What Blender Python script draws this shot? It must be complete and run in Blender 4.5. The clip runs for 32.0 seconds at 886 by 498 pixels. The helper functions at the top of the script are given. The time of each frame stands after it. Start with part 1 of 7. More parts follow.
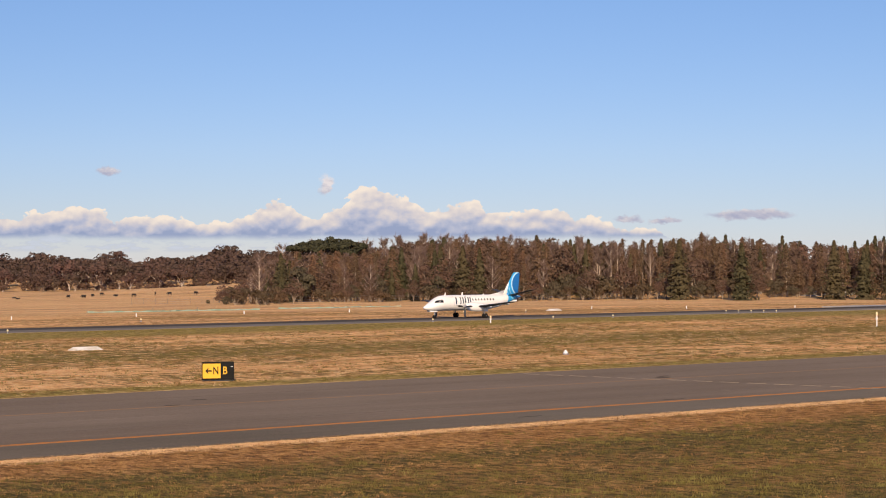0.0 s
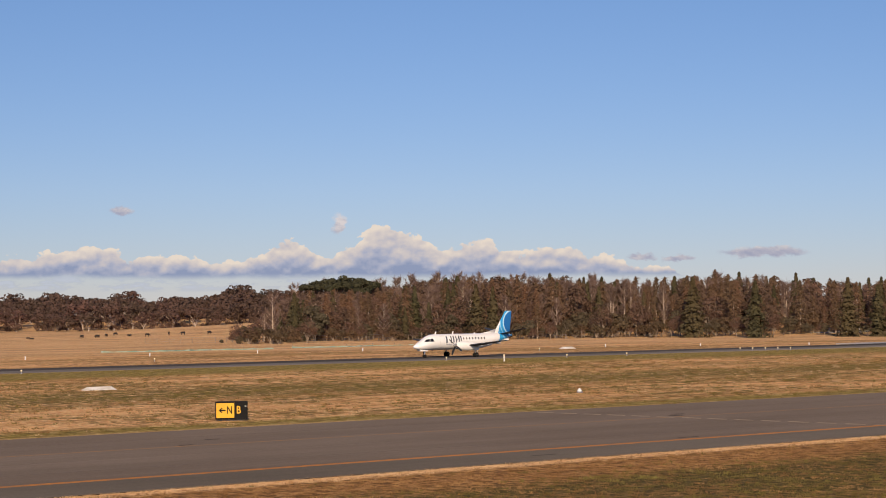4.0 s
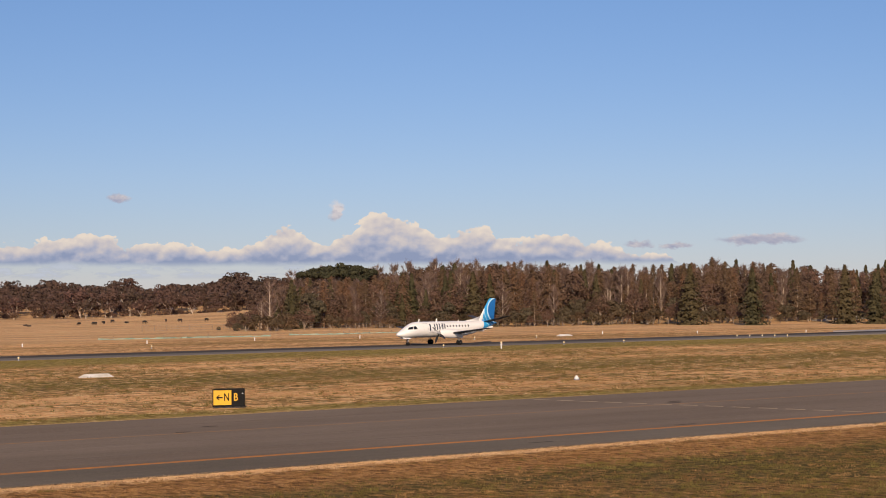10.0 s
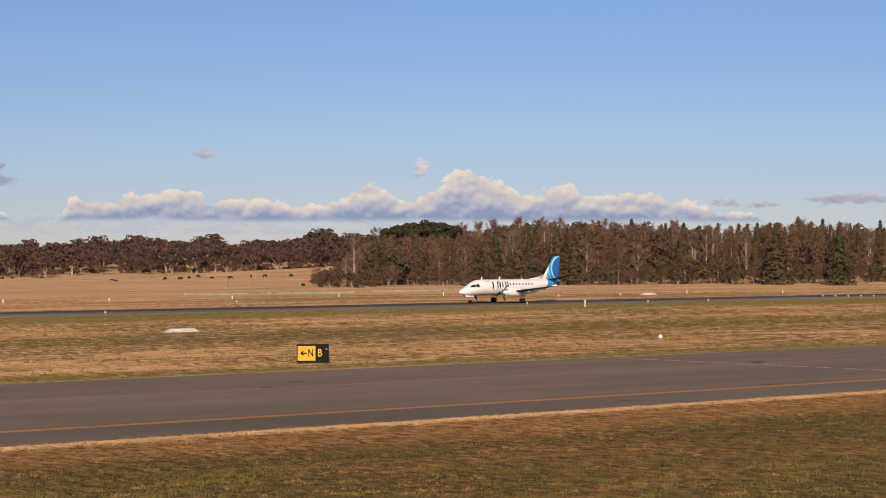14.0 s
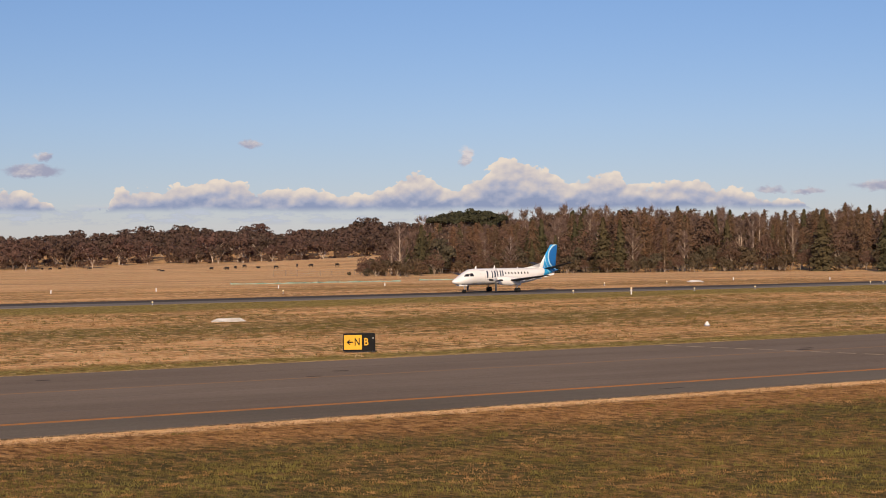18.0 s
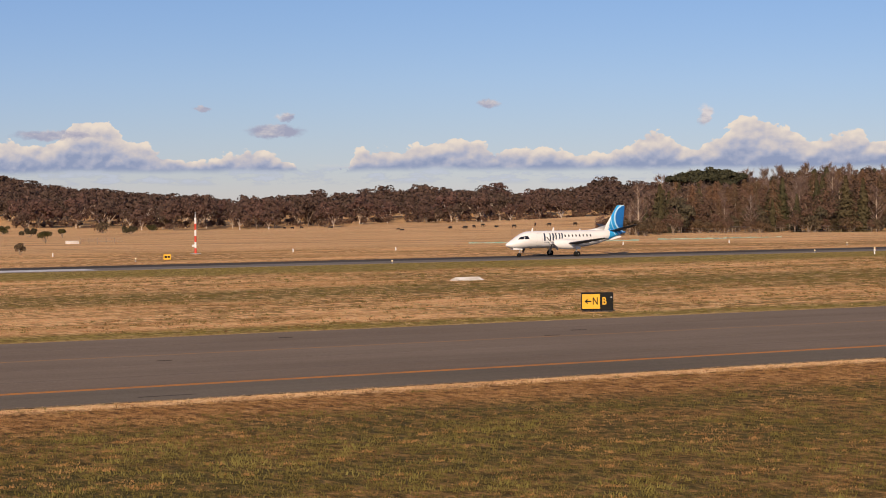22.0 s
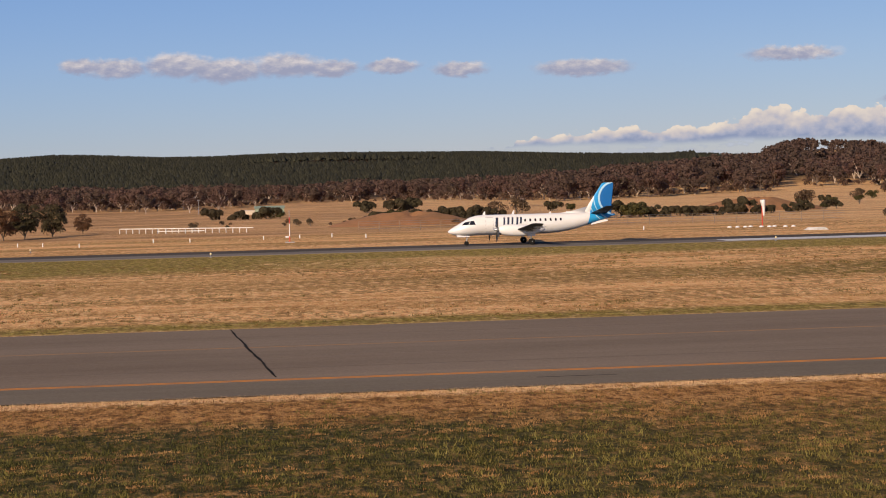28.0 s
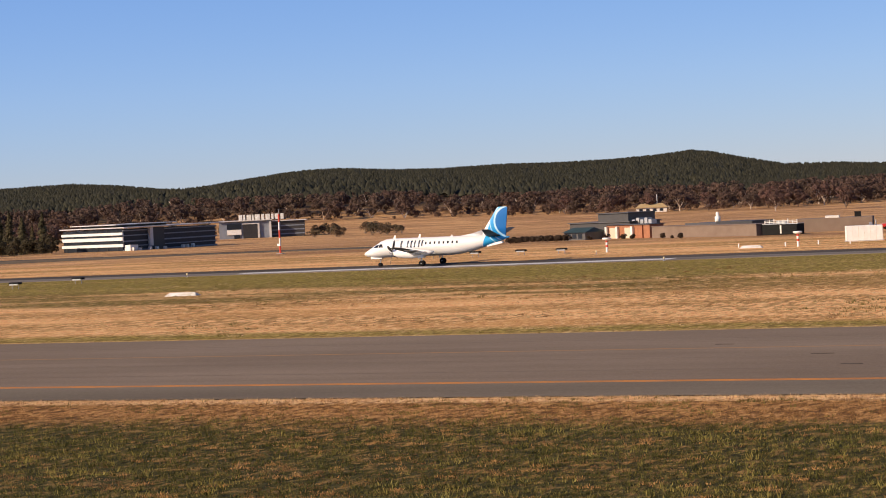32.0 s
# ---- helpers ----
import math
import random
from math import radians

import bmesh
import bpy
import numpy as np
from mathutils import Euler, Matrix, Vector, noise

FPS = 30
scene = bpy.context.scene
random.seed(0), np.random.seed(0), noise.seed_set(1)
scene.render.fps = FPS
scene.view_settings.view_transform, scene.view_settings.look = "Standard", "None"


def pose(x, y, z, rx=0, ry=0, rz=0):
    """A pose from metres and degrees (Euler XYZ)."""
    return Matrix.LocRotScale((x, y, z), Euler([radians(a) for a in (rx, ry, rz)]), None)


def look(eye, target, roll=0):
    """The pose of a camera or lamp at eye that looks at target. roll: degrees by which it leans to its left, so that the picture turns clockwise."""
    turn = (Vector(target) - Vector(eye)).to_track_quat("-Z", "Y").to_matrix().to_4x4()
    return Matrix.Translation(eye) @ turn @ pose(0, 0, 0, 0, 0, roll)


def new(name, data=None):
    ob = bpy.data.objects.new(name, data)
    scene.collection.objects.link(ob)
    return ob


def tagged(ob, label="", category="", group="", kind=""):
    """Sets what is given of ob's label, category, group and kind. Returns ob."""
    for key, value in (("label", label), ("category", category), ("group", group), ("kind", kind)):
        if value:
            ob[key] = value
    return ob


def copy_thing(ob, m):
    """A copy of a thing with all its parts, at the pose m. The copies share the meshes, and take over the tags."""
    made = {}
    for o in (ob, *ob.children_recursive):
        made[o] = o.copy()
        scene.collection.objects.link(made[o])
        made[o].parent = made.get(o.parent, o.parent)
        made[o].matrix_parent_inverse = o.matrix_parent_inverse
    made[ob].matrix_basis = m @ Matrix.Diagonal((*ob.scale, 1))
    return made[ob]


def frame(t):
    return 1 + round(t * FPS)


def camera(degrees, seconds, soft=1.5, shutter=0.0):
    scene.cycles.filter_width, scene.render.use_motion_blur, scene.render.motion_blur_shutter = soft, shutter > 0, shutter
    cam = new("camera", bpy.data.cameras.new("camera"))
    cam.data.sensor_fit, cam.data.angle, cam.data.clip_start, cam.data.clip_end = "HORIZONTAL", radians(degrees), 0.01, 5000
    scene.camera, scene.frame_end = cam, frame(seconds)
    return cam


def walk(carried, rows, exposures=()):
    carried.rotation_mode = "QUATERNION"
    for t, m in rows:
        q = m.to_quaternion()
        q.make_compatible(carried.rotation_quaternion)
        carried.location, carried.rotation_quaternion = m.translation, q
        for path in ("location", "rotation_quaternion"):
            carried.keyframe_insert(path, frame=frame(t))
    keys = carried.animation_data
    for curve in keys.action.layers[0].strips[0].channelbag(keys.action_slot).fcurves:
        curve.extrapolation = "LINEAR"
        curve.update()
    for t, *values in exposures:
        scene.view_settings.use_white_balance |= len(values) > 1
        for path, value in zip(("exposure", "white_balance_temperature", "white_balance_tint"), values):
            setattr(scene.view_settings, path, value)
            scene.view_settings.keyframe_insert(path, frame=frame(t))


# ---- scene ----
# The eye stands on one spot 8.4 m above the airfield and pans to the left; x runs along the runway, y away from the eye.
EYE = (0, 0, 8.41)
PAN = (
    (0, -40.353, 0.386, -0.180),
    (0.5, -40.291, 0.514, -0.284),
    (1, -40.357, 0.547, -0.543),
    (1.5, -40.132, 1.309, -0.472),
    (2, -40.060, 1.525, -0.452),
    (2.5, -40.013, 1.528, -0.457),
    (3, -39.991, 1.520, -0.452),
    (3.5, -39.984, 1.488, -0.423),
    (5.5, -40.028, 1.353, -0.395),
    (6, -40.050, 1.281, -0.360),
    (6.5, -40.050, 1.230, -0.392),
    (7, -40.029, 1.218, -0.360),
    (7.5, -39.979, 1.241, -0.352),
    (8, -39.994, 1.223, -0.398),
    (8.5, -40.032, 1.181, -0.535),
    (9, -40.081, 1.141, -0.477),
    (9.5, -40.080, 1.124, -0.403),
    (10, -40.069, 1.105, -0.397),
    (10.5, -40.071, 1.074, -0.353),
    (11, -40.061, 1.056, -0.314),
    (11.5, -40.078, 1.049, -0.360),
    (12, -40.058, 1.049, -0.475),
    (12.5, -40.078, 1.048, -0.482),
    (13, -40.048, 1.064, -0.275),
    (13.5, -39.726, 0.156, -0.073),
    (14, -37.724, -0.071, 0.007),
    (14.5, -37.438, -0.190, -0.021),
    (15, -37.294, -0.150, -0.042),
    (15.5, -36.815, -0.203, 0.020),
    (17.5, -36.514, -0.346, -0.321),
    (18, -36.453, -0.388, -0.335),
    (18.5, -36.439, -0.375, -0.330),
    (19, -36.447, -0.363, -0.347),
    (19.5, -36.480, -0.375, -0.444),
    (20, -36.494, -0.333, -0.423),
    (20.5, -36.487, -0.289, -0.358),
    (21, -34.625, -0.189, -0.176),
    (21.5, -31.968, -1.020, -0.242),
    (22, -29.829, -1.484, -0.410),
    (22.5, -28.646, -1.691, -0.434),
    (23, -27.607, -1.796, -0.669),
    (23.5, -25.537, -1.727, -0.729),
    (24, -23.813, -1.867, -0.855),
    (24.5, -22.756, -1.984, -0.723),
    (26.5, -14.602, -2.041, -0.873),
    (27, -12.421, -2.047, -0.823),
    (27.5, -8.876, -2.003, -1.211),
    (28, -5.980, -2.090, -1.479),
    (28.5, -5.282, -2.183, -1.406),
    (29, -2.263, -2.268, -1.194),
    (29.5, 1.878, -2.208, -1.751),
    (30, 9.043, -2.085, -2.279),
    (30.5, 12.750, -0.877, -2.523),
    (31, 16.364, -0.970, -2.516),
    (31.5, 19.009, -1.273, -2.596),
    (32, 22.412, -1.440, -2.763),
)
cam = camera(24.28, 32.0, soft=1.0)
walk(cam, [(t, pose(*EYE, 90 + tilt, 0, turn) @ pose(0, 0, 0, 0, 0, lean)) for t, turn, tilt, lean in PAN],
     exposures=((0, 0.22), (0.5, 0.12), (1.0, -0.05), (2.0, -0.03), (6, 0.0), (21.5, 0.0), (23, 0.12), (24.3, 0.12), (26.5, 0.05), (27, 0.06), (28, 0.0), (29, 0.08), (29.5, 0.16), (30, 0.36), (31, 0.34), (32, 0.33)))

SKY_TINT, SKY_POWER, SUN_POWER, SUN_HIGH = (0.865, 0.93, 1.165), 0.085, 5.0, 25

# ---- light: a low winter sun behind the eye's left shoulder ----
SUN_TO = Vector((-0.62 * math.cos(radians(SUN_HIGH)), -0.785 * math.cos(radians(SUN_HIGH)), math.sin(radians(SUN_HIGH))))
world = bpy.data.worlds.new("sky")
scene.world = world
world.use_nodes = True
sky = world.node_tree.nodes.new("ShaderNodeTexSky")
sky.sky_type = "NISHITA"
sky.sun_disc = False
sky.sun_elevation = radians(SUN_HIGH)
sky.sun_rotation = math.atan2(SUN_TO.x, SUN_TO.y)
sky.altitude = 600
sky.air_density, sky.dust_density, sky.ozone_density = 0.9, 0.0, 3.0
wt = world.node_tree
plain_sky = wt.nodes["Background"]
tinted = wt.nodes.new("ShaderNodeMixRGB")
tinted.blend_type, tinted.inputs[0].default_value, tinted.inputs[2].default_value = "MULTIPLY", 1.0, (*SKY_TINT, 1)
wt.links.new(sky.outputs["Color"], tinted.inputs[1])
wt.links.new(tinted.outputs[0], plain_sky.inputs["Color"])
plain_sky.inputs["Strength"].default_value = SKY_POWER
sun = new("sun", bpy.data.lights.new("sun", "SUN"))
sun.data.energy = SUN_POWER
sun.data.angle = radians(0.53)
sun.data.color = (1.0, 0.77, 0.54)
sun.matrix_world = look(SUN_TO * 100, (0, 0, 0))


# ---- materials ----
def nodes_of(name):
    m = bpy.data.materials.new(name)
    m.use_nodes = True
    t = m.node_tree
    return m, t, t.nodes["Principled BSDF"]


def node(t, kind, **values):
    n = t.nodes.new(kind)
    for key, value in values.items():
        n.inputs[key].default_value = value
    return n


def noise_node(t, scale, detail=4, rough=0.6, stretch=None, coords="Object"):
    c = node(t, "ShaderNodeTexCoord")
    n = node(t, "ShaderNodeTexNoise", Scale=scale, Detail=detail, Roughness=rough)
    if stretch:
        k = node(t, "ShaderNodeMapping", Scale=stretch)
        t.links.new(c.outputs[coords], k.inputs["Vector"])
        t.links.new(k.outputs[0], n.inputs["Vector"])
    else:
        t.links.new(c.outputs[coords], n.inputs["Vector"])
    return n


def ramp(t, source, stops):
    r = node(t, "ShaderNodeValToRGB")
    e = r.color_ramp.elements
    while len(e) < len(stops):
        e.new(0.5)
    for k, (p, c) in enumerate(stops):
        e[k].position = p
        e[k].color = (*c, 1) if not isinstance(c, (int, float)) else (c, c, c, 1)
    t.links.new(source, r.inputs["Fac"])
    return r.outputs["Color"]


def mix(t, fac, a, b, mode="MIX"):
    m = node(t, "ShaderNodeMixRGB")
    m.blend_type = mode
    for socket, value in ((m.inputs[0], fac), (m.inputs[1], a), (m.inputs[2], b)):
        if isinstance(value, (int, float)):
            socket.default_value = value
        elif isinstance(value, tuple):
            socket.default_value = (*value, 1)
        else:
            t.links.new(value, socket)
    return m.outputs[0]


def calc(t, op, a, b=0.0, clamp=False):
    m = node(t, "ShaderNodeMath")
    m.operation = op
    m.use_clamp = clamp
    for socket, value in ((m.inputs[0], a), (m.inputs[1], b)):
        if isinstance(value, (int, float)):
            socket.default_value = value
        else:
            t.links.new(value, socket)
    return m.outputs[0]


def bump(t, p, height_socket, strength=0.3, distance=0.02):
    b = node(t, "ShaderNodeBump", Strength=strength, Distance=distance)
    t.links.new(height_socket, b.inputs["Height"])
    t.links.new(b.outputs[0], p.inputs["Normal"])


def surface(name, a, b, scale=2.0, rough=0.7, metal=0.0, grain=0.15, relief=0.15, coat=0.0, gloss=0.5):
    """A painted, coated or weathered surface: stains of a second colour, fine grain, a little relief."""
    m, t, p = nodes_of(name)
    big = noise_node(t, scale, 5)
    fine = noise_node(t, scale * 14, 3)
    c = mix(t, ramp(t, big.outputs["Fac"], ((0.35, 0.0), (0.68, 1.0))), a, b)
    c = mix(t, grain, c, ramp(t, fine.outputs["Fac"], ((0.3, 0.15), (0.7, 0.95))), "SOFT_LIGHT")
    t.links.new(c, p.inputs["Base Color"])
    p.inputs["Metallic"].default_value = metal
    p.inputs["Coat Weight"].default_value = coat
    p.inputs["Specular IOR Level"].default_value = gloss
    t.links.new(calc(t, "ADD", calc(t, "MULTIPLY", big.outputs["Fac"], 0.25), rough - 0.12, True), p.inputs["Roughness"])
    bump(t, p, fine.outputs["Fac"], relief, 0.01)
    return m


def foliage(name, a, b, c, thin=0.25):
    """Leaves: each clump its own shade between two colours, a few of a third; light passes through a little."""
    m, t, p = nodes_of(name)
    geo = node(t, "ShaderNodeNewGeometry")
    info = node(t, "ShaderNodeObjectInfo")
    shade = mix(t, geo.outputs["Random Per Island"], a, b)
    pick = ramp(t, info.outputs["Random"], ((0.0, 0.0), (1.0, 1.0)))
    shade = mix(t, calc(t, "MULTIPLY", pick, 0.75), shade, c)
    grove = noise_node(t, 0.055, 2)
    shade = mix(t, ramp(t, grove.outputs["Fac"], ((0.46, 0.0), (0.60, 0.5))), shade, c)
    patch = noise_node(t, 0.35, 3)
    shade = mix(t, 0.5, shade, ramp(t, patch.outputs["Fac"], ((0.3, 0.2), (0.7, 0.8))), "SOFT_LIGHT")
    t.links.new(shade, p.inputs["Base Color"])
    p.inputs["Roughness"].default_value = 0.75
    p.inputs["Specular IOR Level"].default_value = 0.2
    if thin:
        through_light = node(t, "ShaderNodeBsdfTranslucent")
        t.links.new(shade, through_light.inputs["Color"])
        both = node(t, "ShaderNodeMixShader", Fac=thin)
        t.links.new(p.outputs[0], both.inputs[1])
        t.links.new(through_light.outputs[0], both.inputs[2])
        t.links.new(both.outputs[0], t.nodes["Material Output"].inputs["Surface"])
    return m


def grassland():
    """Mown airfield grass: straw with dark green tufts, greener by the pavements, dry paddocks beyond, litter under the far woods."""
    m, t, p = nodes_of("airfield_grass")
    c = node(t, "ShaderNodeTexCoord")
    split = node(t, "ShaderNodeSeparateXYZ")
    t.links.new(c.outputs["Object"], split.inputs[0])
    x, y = split.outputs["X"], split.outputs["Y"]

    def reach(lo, hi, value):
        k = node(t, "ShaderNodeMapRange")
        k.inputs[1].default_value, k.inputs[2].default_value = lo, hi
        t.links.new(value, k.inputs[0])
        return k.outputs[0]

    def belt(value, lo, hi, soft):
        return calc(t, "MULTIPLY", reach(lo - soft, lo + soft, value), reach(hi + soft, hi - soft, value))

    def shifted(fac, size):
        return calc(t, "ADD", y, calc(t, "MULTIPLY", calc(t, "SUBTRACT", fac, 0.5), size))

    wobble = noise_node(t, 0.06, 3)
    wavy = shifted(wobble.outputs["Fac"], 16.0)
    streak = noise_node(t, 1.0, 6, 0.62, (0.018, 0.13, 1)).outputs["Fac"]
    patches = noise_node(t, 1.0, 6, 0.62, (0.04, 0.085, 1)).outputs["Fac"]
    tuft = noise_node(t, 1.0, 4, 0.7, (1.35, 0.42, 1)).outputs["Fac"]
    clump = noise_node(t, 1.0, 5, 0.7, (1.9, 0.9, 1)).outputs["Fac"]
    blade = noise_node(t, 1.0, 4, 0.75, (7, 2.2, 6)).outputs["Fac"]
    small = shifted(clump, 2.4)
    # the field between the pavements
    east, west = reach(55, 105, x), reach(5, -55, x)
    straw = mix(t, ramp(t, streak, ((0.43, 0.0), (0.56, 1.0))), STRAW_A, STRAW_B)
    straw = mix(t, calc(t, "MULTIPLY", ramp(t, tuft, ((0.49, 0.0), (0.53, 1.0))), calc(t, "MULTIPLY", ramp(t, patches, ((0.42, 0.1), (0.54, 1.0))), calc(t, "ADD", calc(t, "MULTIPLY", east, 0.5), 0.5))), straw, STRAW_C)
    straw = mix(t, ramp(t, tuft, ((0.37, 0.75), (0.45, 0.0))), straw, STRAW_PALE)
    green = mix(t, ramp(t, clump, ((0.38, 0.0), (0.62, 1.0))), GREEN_A, GREEN_B)
    where = ramp(t, patches, ((0.44, 0.0), (0.56, 1.0)))
    tufts = calc(t, "MULTIPLY", where, ramp(t, tuft, ((0.46, 0.0), (0.51, 1.0))))
    verge = calc(t, "MULTIPLY", calc(t, "ADD", calc(t, "MAXIMUM", belt(wavy, 205, 232, 4), calc(t, "MULTIPLY", belt(wavy, 188, 232, 4), reach(30, 0, x))), calc(t, "MULTIPLY", belt(small, 115.8, 121.5, 1.5), 1.0)), ramp(t, tuft, ((0.34, 0.6), (0.50, 1.0))), True)
    rows = calc(t, "MULTIPLY", calc(t, "MULTIPLY", belt(wavy, 153, 172, 3.5), reach(-30, 60, x)), ramp(t, tuft, ((0.38, 0.2), (0.52, 0.95))))
    wide = calc(t, "MULTIPLY", calc(t, "MULTIPLY", belt(wavy, 160, 228, 4), west), calc(t, "MULTIPLY", ramp(t, streak, ((0.40, 0.25), (0.52, 1.0))), ramp(t, tuft, ((0.36, 0.4), (0.52, 0.95)))))
    spots = calc(t, "MULTIPLY", belt(wavy, 122, 200, 8), calc(t, "MULTIPLY", tufts, calc(t, "ADD", calc(t, "MULTIPLY", east, 0.58), 0.32)))
    middle = calc(t, "MAXIMUM", calc(t, "MAXIMUM", rows, wide), spots)
    far_strip = calc(t, "MULTIPLY", belt(wavy, 256, 296, 6), calc(t, "MULTIPLY", ramp(t, streak, ((0.45, 0.0), (0.62, 1.0))), 0.4))
    shade = mix(t, calc(t, "ADD", middle, far_strip, True), straw, green)
    shade = mix(t, calc(t, "MULTIPLY", verge, 0.9), shade, mix(t, ramp(t, clump, ((0.40, 0.0), (0.58, 1.0))), GREEN_B, GREEN_FRESH))
    # the slope before the taxiway: reddish dry belt by the edge, dark green and brown lower down
    brown = mix(t, ramp(t, clump, ((0.43, 0.0), (0.57, 1.0))), NEAR_B, NEAR_A)
    low = mix(t, ramp(t, clump, ((0.50, 0.0), (0.60, 1.0))), NEAR_GREEN, NEAR_DARK)
    low = mix(t, ramp(t, patches, ((0.48, 0.0), (0.60, 0.4))), low, brown)
    low = mix(t, calc(t, "MULTIPLY", reach(28, 6, x), ramp(t, clump, ((0.46, 0.9), (0.60, 0.2)))), low, NEAR_DEEP)
    near = mix(t, belt(shifted(patches, 9.0), 71.0, 95, 2.5), low, brown)
    near = mix(t, calc(t, "MULTIPLY", belt(shifted(patches, 6.0), 71.0, 95, 2.5), ramp(t, clump, ((0.50, 0.0), (0.64, 0.75)))), near, STRAW_C)
    shade = mix(t, belt(small, -400, 79.0, 0.6), shade, near)
    fringe = calc(t, "ADD", belt(small, 77.9, 80.5, 0.5), calc(t, "MULTIPLY", belt(small, 114.6, 116.0, 0.4), 0.7), True)
    shade = mix(t, calc(t, "MULTIPLY", fringe, 0.7), shade, STRAW_PALE)
    # paddocks and the floor of the far woods
    gold = mix(t, ramp(t, streak, ((0.35, 0.0), (0.65, 1.0))), GOLD_A, GOLD_B)
    gold = mix(t, calc(t, "MULTIPLY", where, 0.45), gold, STRAW_C)
    worn = noise_node(t, 1.0, 6, 0.6, (0.011, 0.030, 1)).outputs["Fac"]
    gold = mix(t, ramp(t, worn, ((0.53, 0.0), (0.62, 0.5))), gold, GOLD_C)
    gold = mix(t, calc(t, "MULTIPLY", east, ramp(t, streak, ((0.36, 0.85), (0.60, 0.25)))), gold, GOLD_DRY)
    gold = mix(t, calc(t, "MULTIPLY", west, ramp(t, worn, ((0.46, 0.05), (0.56, 0.55)))), gold, GOLD_C)
    shade = mix(t, belt(wavy, 300, 4000, 10), shade, gold)
    away = calc(t, "SQRT", calc(t, "ADD", calc(t, "MULTIPLY", x, x), calc(t, "MULTIPLY", y, y)))
    dx, dy = calc(t, "SUBTRACT", x, 424), calc(t, "SUBTRACT", y, 1412)
    glade = reach(14, 30, calc(t, "SQRT", calc(t, "ADD", calc(t, "MULTIPLY", dx, dx), calc(t, "MULTIPLY", dy, dy))))
    shade = mix(t, calc(t, "MULTIPLY", reach(1200, 1290, away), glade), shade, LITTER)
    shade = mix(t, 0.75, shade, ramp(t, blade, ((0.30, 0.08), (0.70, 0.92))), "OVERLAY")
    shade = mix(t, 0.75, shade, ramp(t, clump, ((0.34, 0.12), (0.66, 0.90))), "SOFT_LIGHT")
    t.links.new(shade, p.inputs["Base Color"])
    p.inputs["Roughness"].default_value = 0.95
    p.inputs["Specular IOR Level"].default_value = 0.1
    bump(t, p, calc(t, "ADD", clump, calc(t, "MULTIPLY", blade, 0.5)), 0.95, 0.14)
    return m


STRAW_A, STRAW_B, STRAW_C, STRAW_PALE = (0.81, 0.475, 0.205), (0.60, 0.332, 0.125), (0.27, 0.15, 0.052), (0.80, 0.53, 0.26)
GREEN_A, GREEN_B, GREEN_FRESH = (0.13, 0.100, 0.026), (0.19, 0.145, 0.034), (0.27, 0.215, 0.046)
NEAR_A, NEAR_B, NEAR_GREEN, NEAR_DARK = (0.50, 0.255, 0.086), (0.22, 0.112, 0.036), (0.115, 0.088, 0.024), (0.19, 0.112, 0.037)
GOLD_A, GOLD_B, GOLD_C = (0.73, 0.438, 0.20), (0.52, 0.298, 0.135), (0.27, 0.145, 0.07)
GOLD_DRY = (0.80, 0.50, 0.232)
NEAR_DEEP = (0.055, 0.052, 0.013)
LITTER = (0.075, 0.052, 0.030)


def asphalt(name, a, b, length_wise=0.0):
    """Bitumen: aggregate grain, long wheel-worn streaks, repairs."""
    m, t, p = nodes_of(name)
    streak = noise_node(t, 1.0, 5, 0.6, (0.008, 0.5, 1))
    blotch = noise_node(t, 1.0, 5, 0.6, (0.03, 0.09, 1))
    stone = noise_node(t, 9.0, 3, 0.7)
    c = mix(t, ramp(t, streak.outputs["Fac"], ((0.35, 0.0), (0.65, 1.0))), a, b)
    c = mix(t, 0.5, c, ramp(t, blotch.outputs["Fac"], ((0.3, 0.3), (0.7, 0.7))), "SOFT_LIGHT")
    c = mix(t, 0.35, c, ramp(t, stone.outputs["Fac"], ((0.3, 0.2), (0.7, 0.8))), "SOFT_LIGHT")
    t.links.new(c, p.inputs["Base Color"])
    p.inputs["Roughness"].default_value = 1.0
    p.inputs["Specular IOR Level"].default_value = 0.04
    bump(t, p, stone.outputs["Fac"], 0.3, 0.01)
    return m


GRASS = grassland()
TAXI_BITUMEN = asphalt("taxiway_bitumen", (0.224, 0.176, 0.132), (0.202, 0.159, 0.119))
SHOULDER_BITUMEN = asphalt("shoulder_bitumen", (0.168, 0.142, 0.108), (0.188, 0.158, 0.120))
RUNWAY_BITUMEN = asphalt("runway_bitumen", (0.072, 0.064, 0.057), (0.092, 0.081, 0.071))
RUNWAY_EDGE = asphalt("runway_edge_bitumen", (0.172, 0.153, 0.134), (0.21, 0.187, 0.164))
LINE_ORANGE = surface("worn_orange_line_paint", (0.46, 0.185, 0.045), (0.32, 0.15, 0.06), 0.6, 0.95, gloss=0.03)
LINE_FAINT = surface("faded_line_paint", (0.36, 0.205, 0.095), (0.25, 0.165, 0.10), 0.8, 0.95, gloss=0.03)
LINE_CREAM = surface("cream_dash_paint", (0.40, 0.31, 0.22), (0.28, 0.22, 0.16), 1.2, 0.95, gloss=0.03)
LINE_WHITE = surface("white_runway_paint", (0.62, 0.62, 0.62), (0.48, 0.48, 0.48), 0.4, 0.7)
PATCH = surface("dark_repair_bitumen", (0.05, 0.042, 0.036), (0.075, 0.062, 0.052), 0.8, 0.95, gloss=0.03)
SEAM = surface("worn_paving_seam", (0.145, 0.118, 0.094), (0.17, 0.138, 0.11), 0.5, 0.95, gloss=0.03)
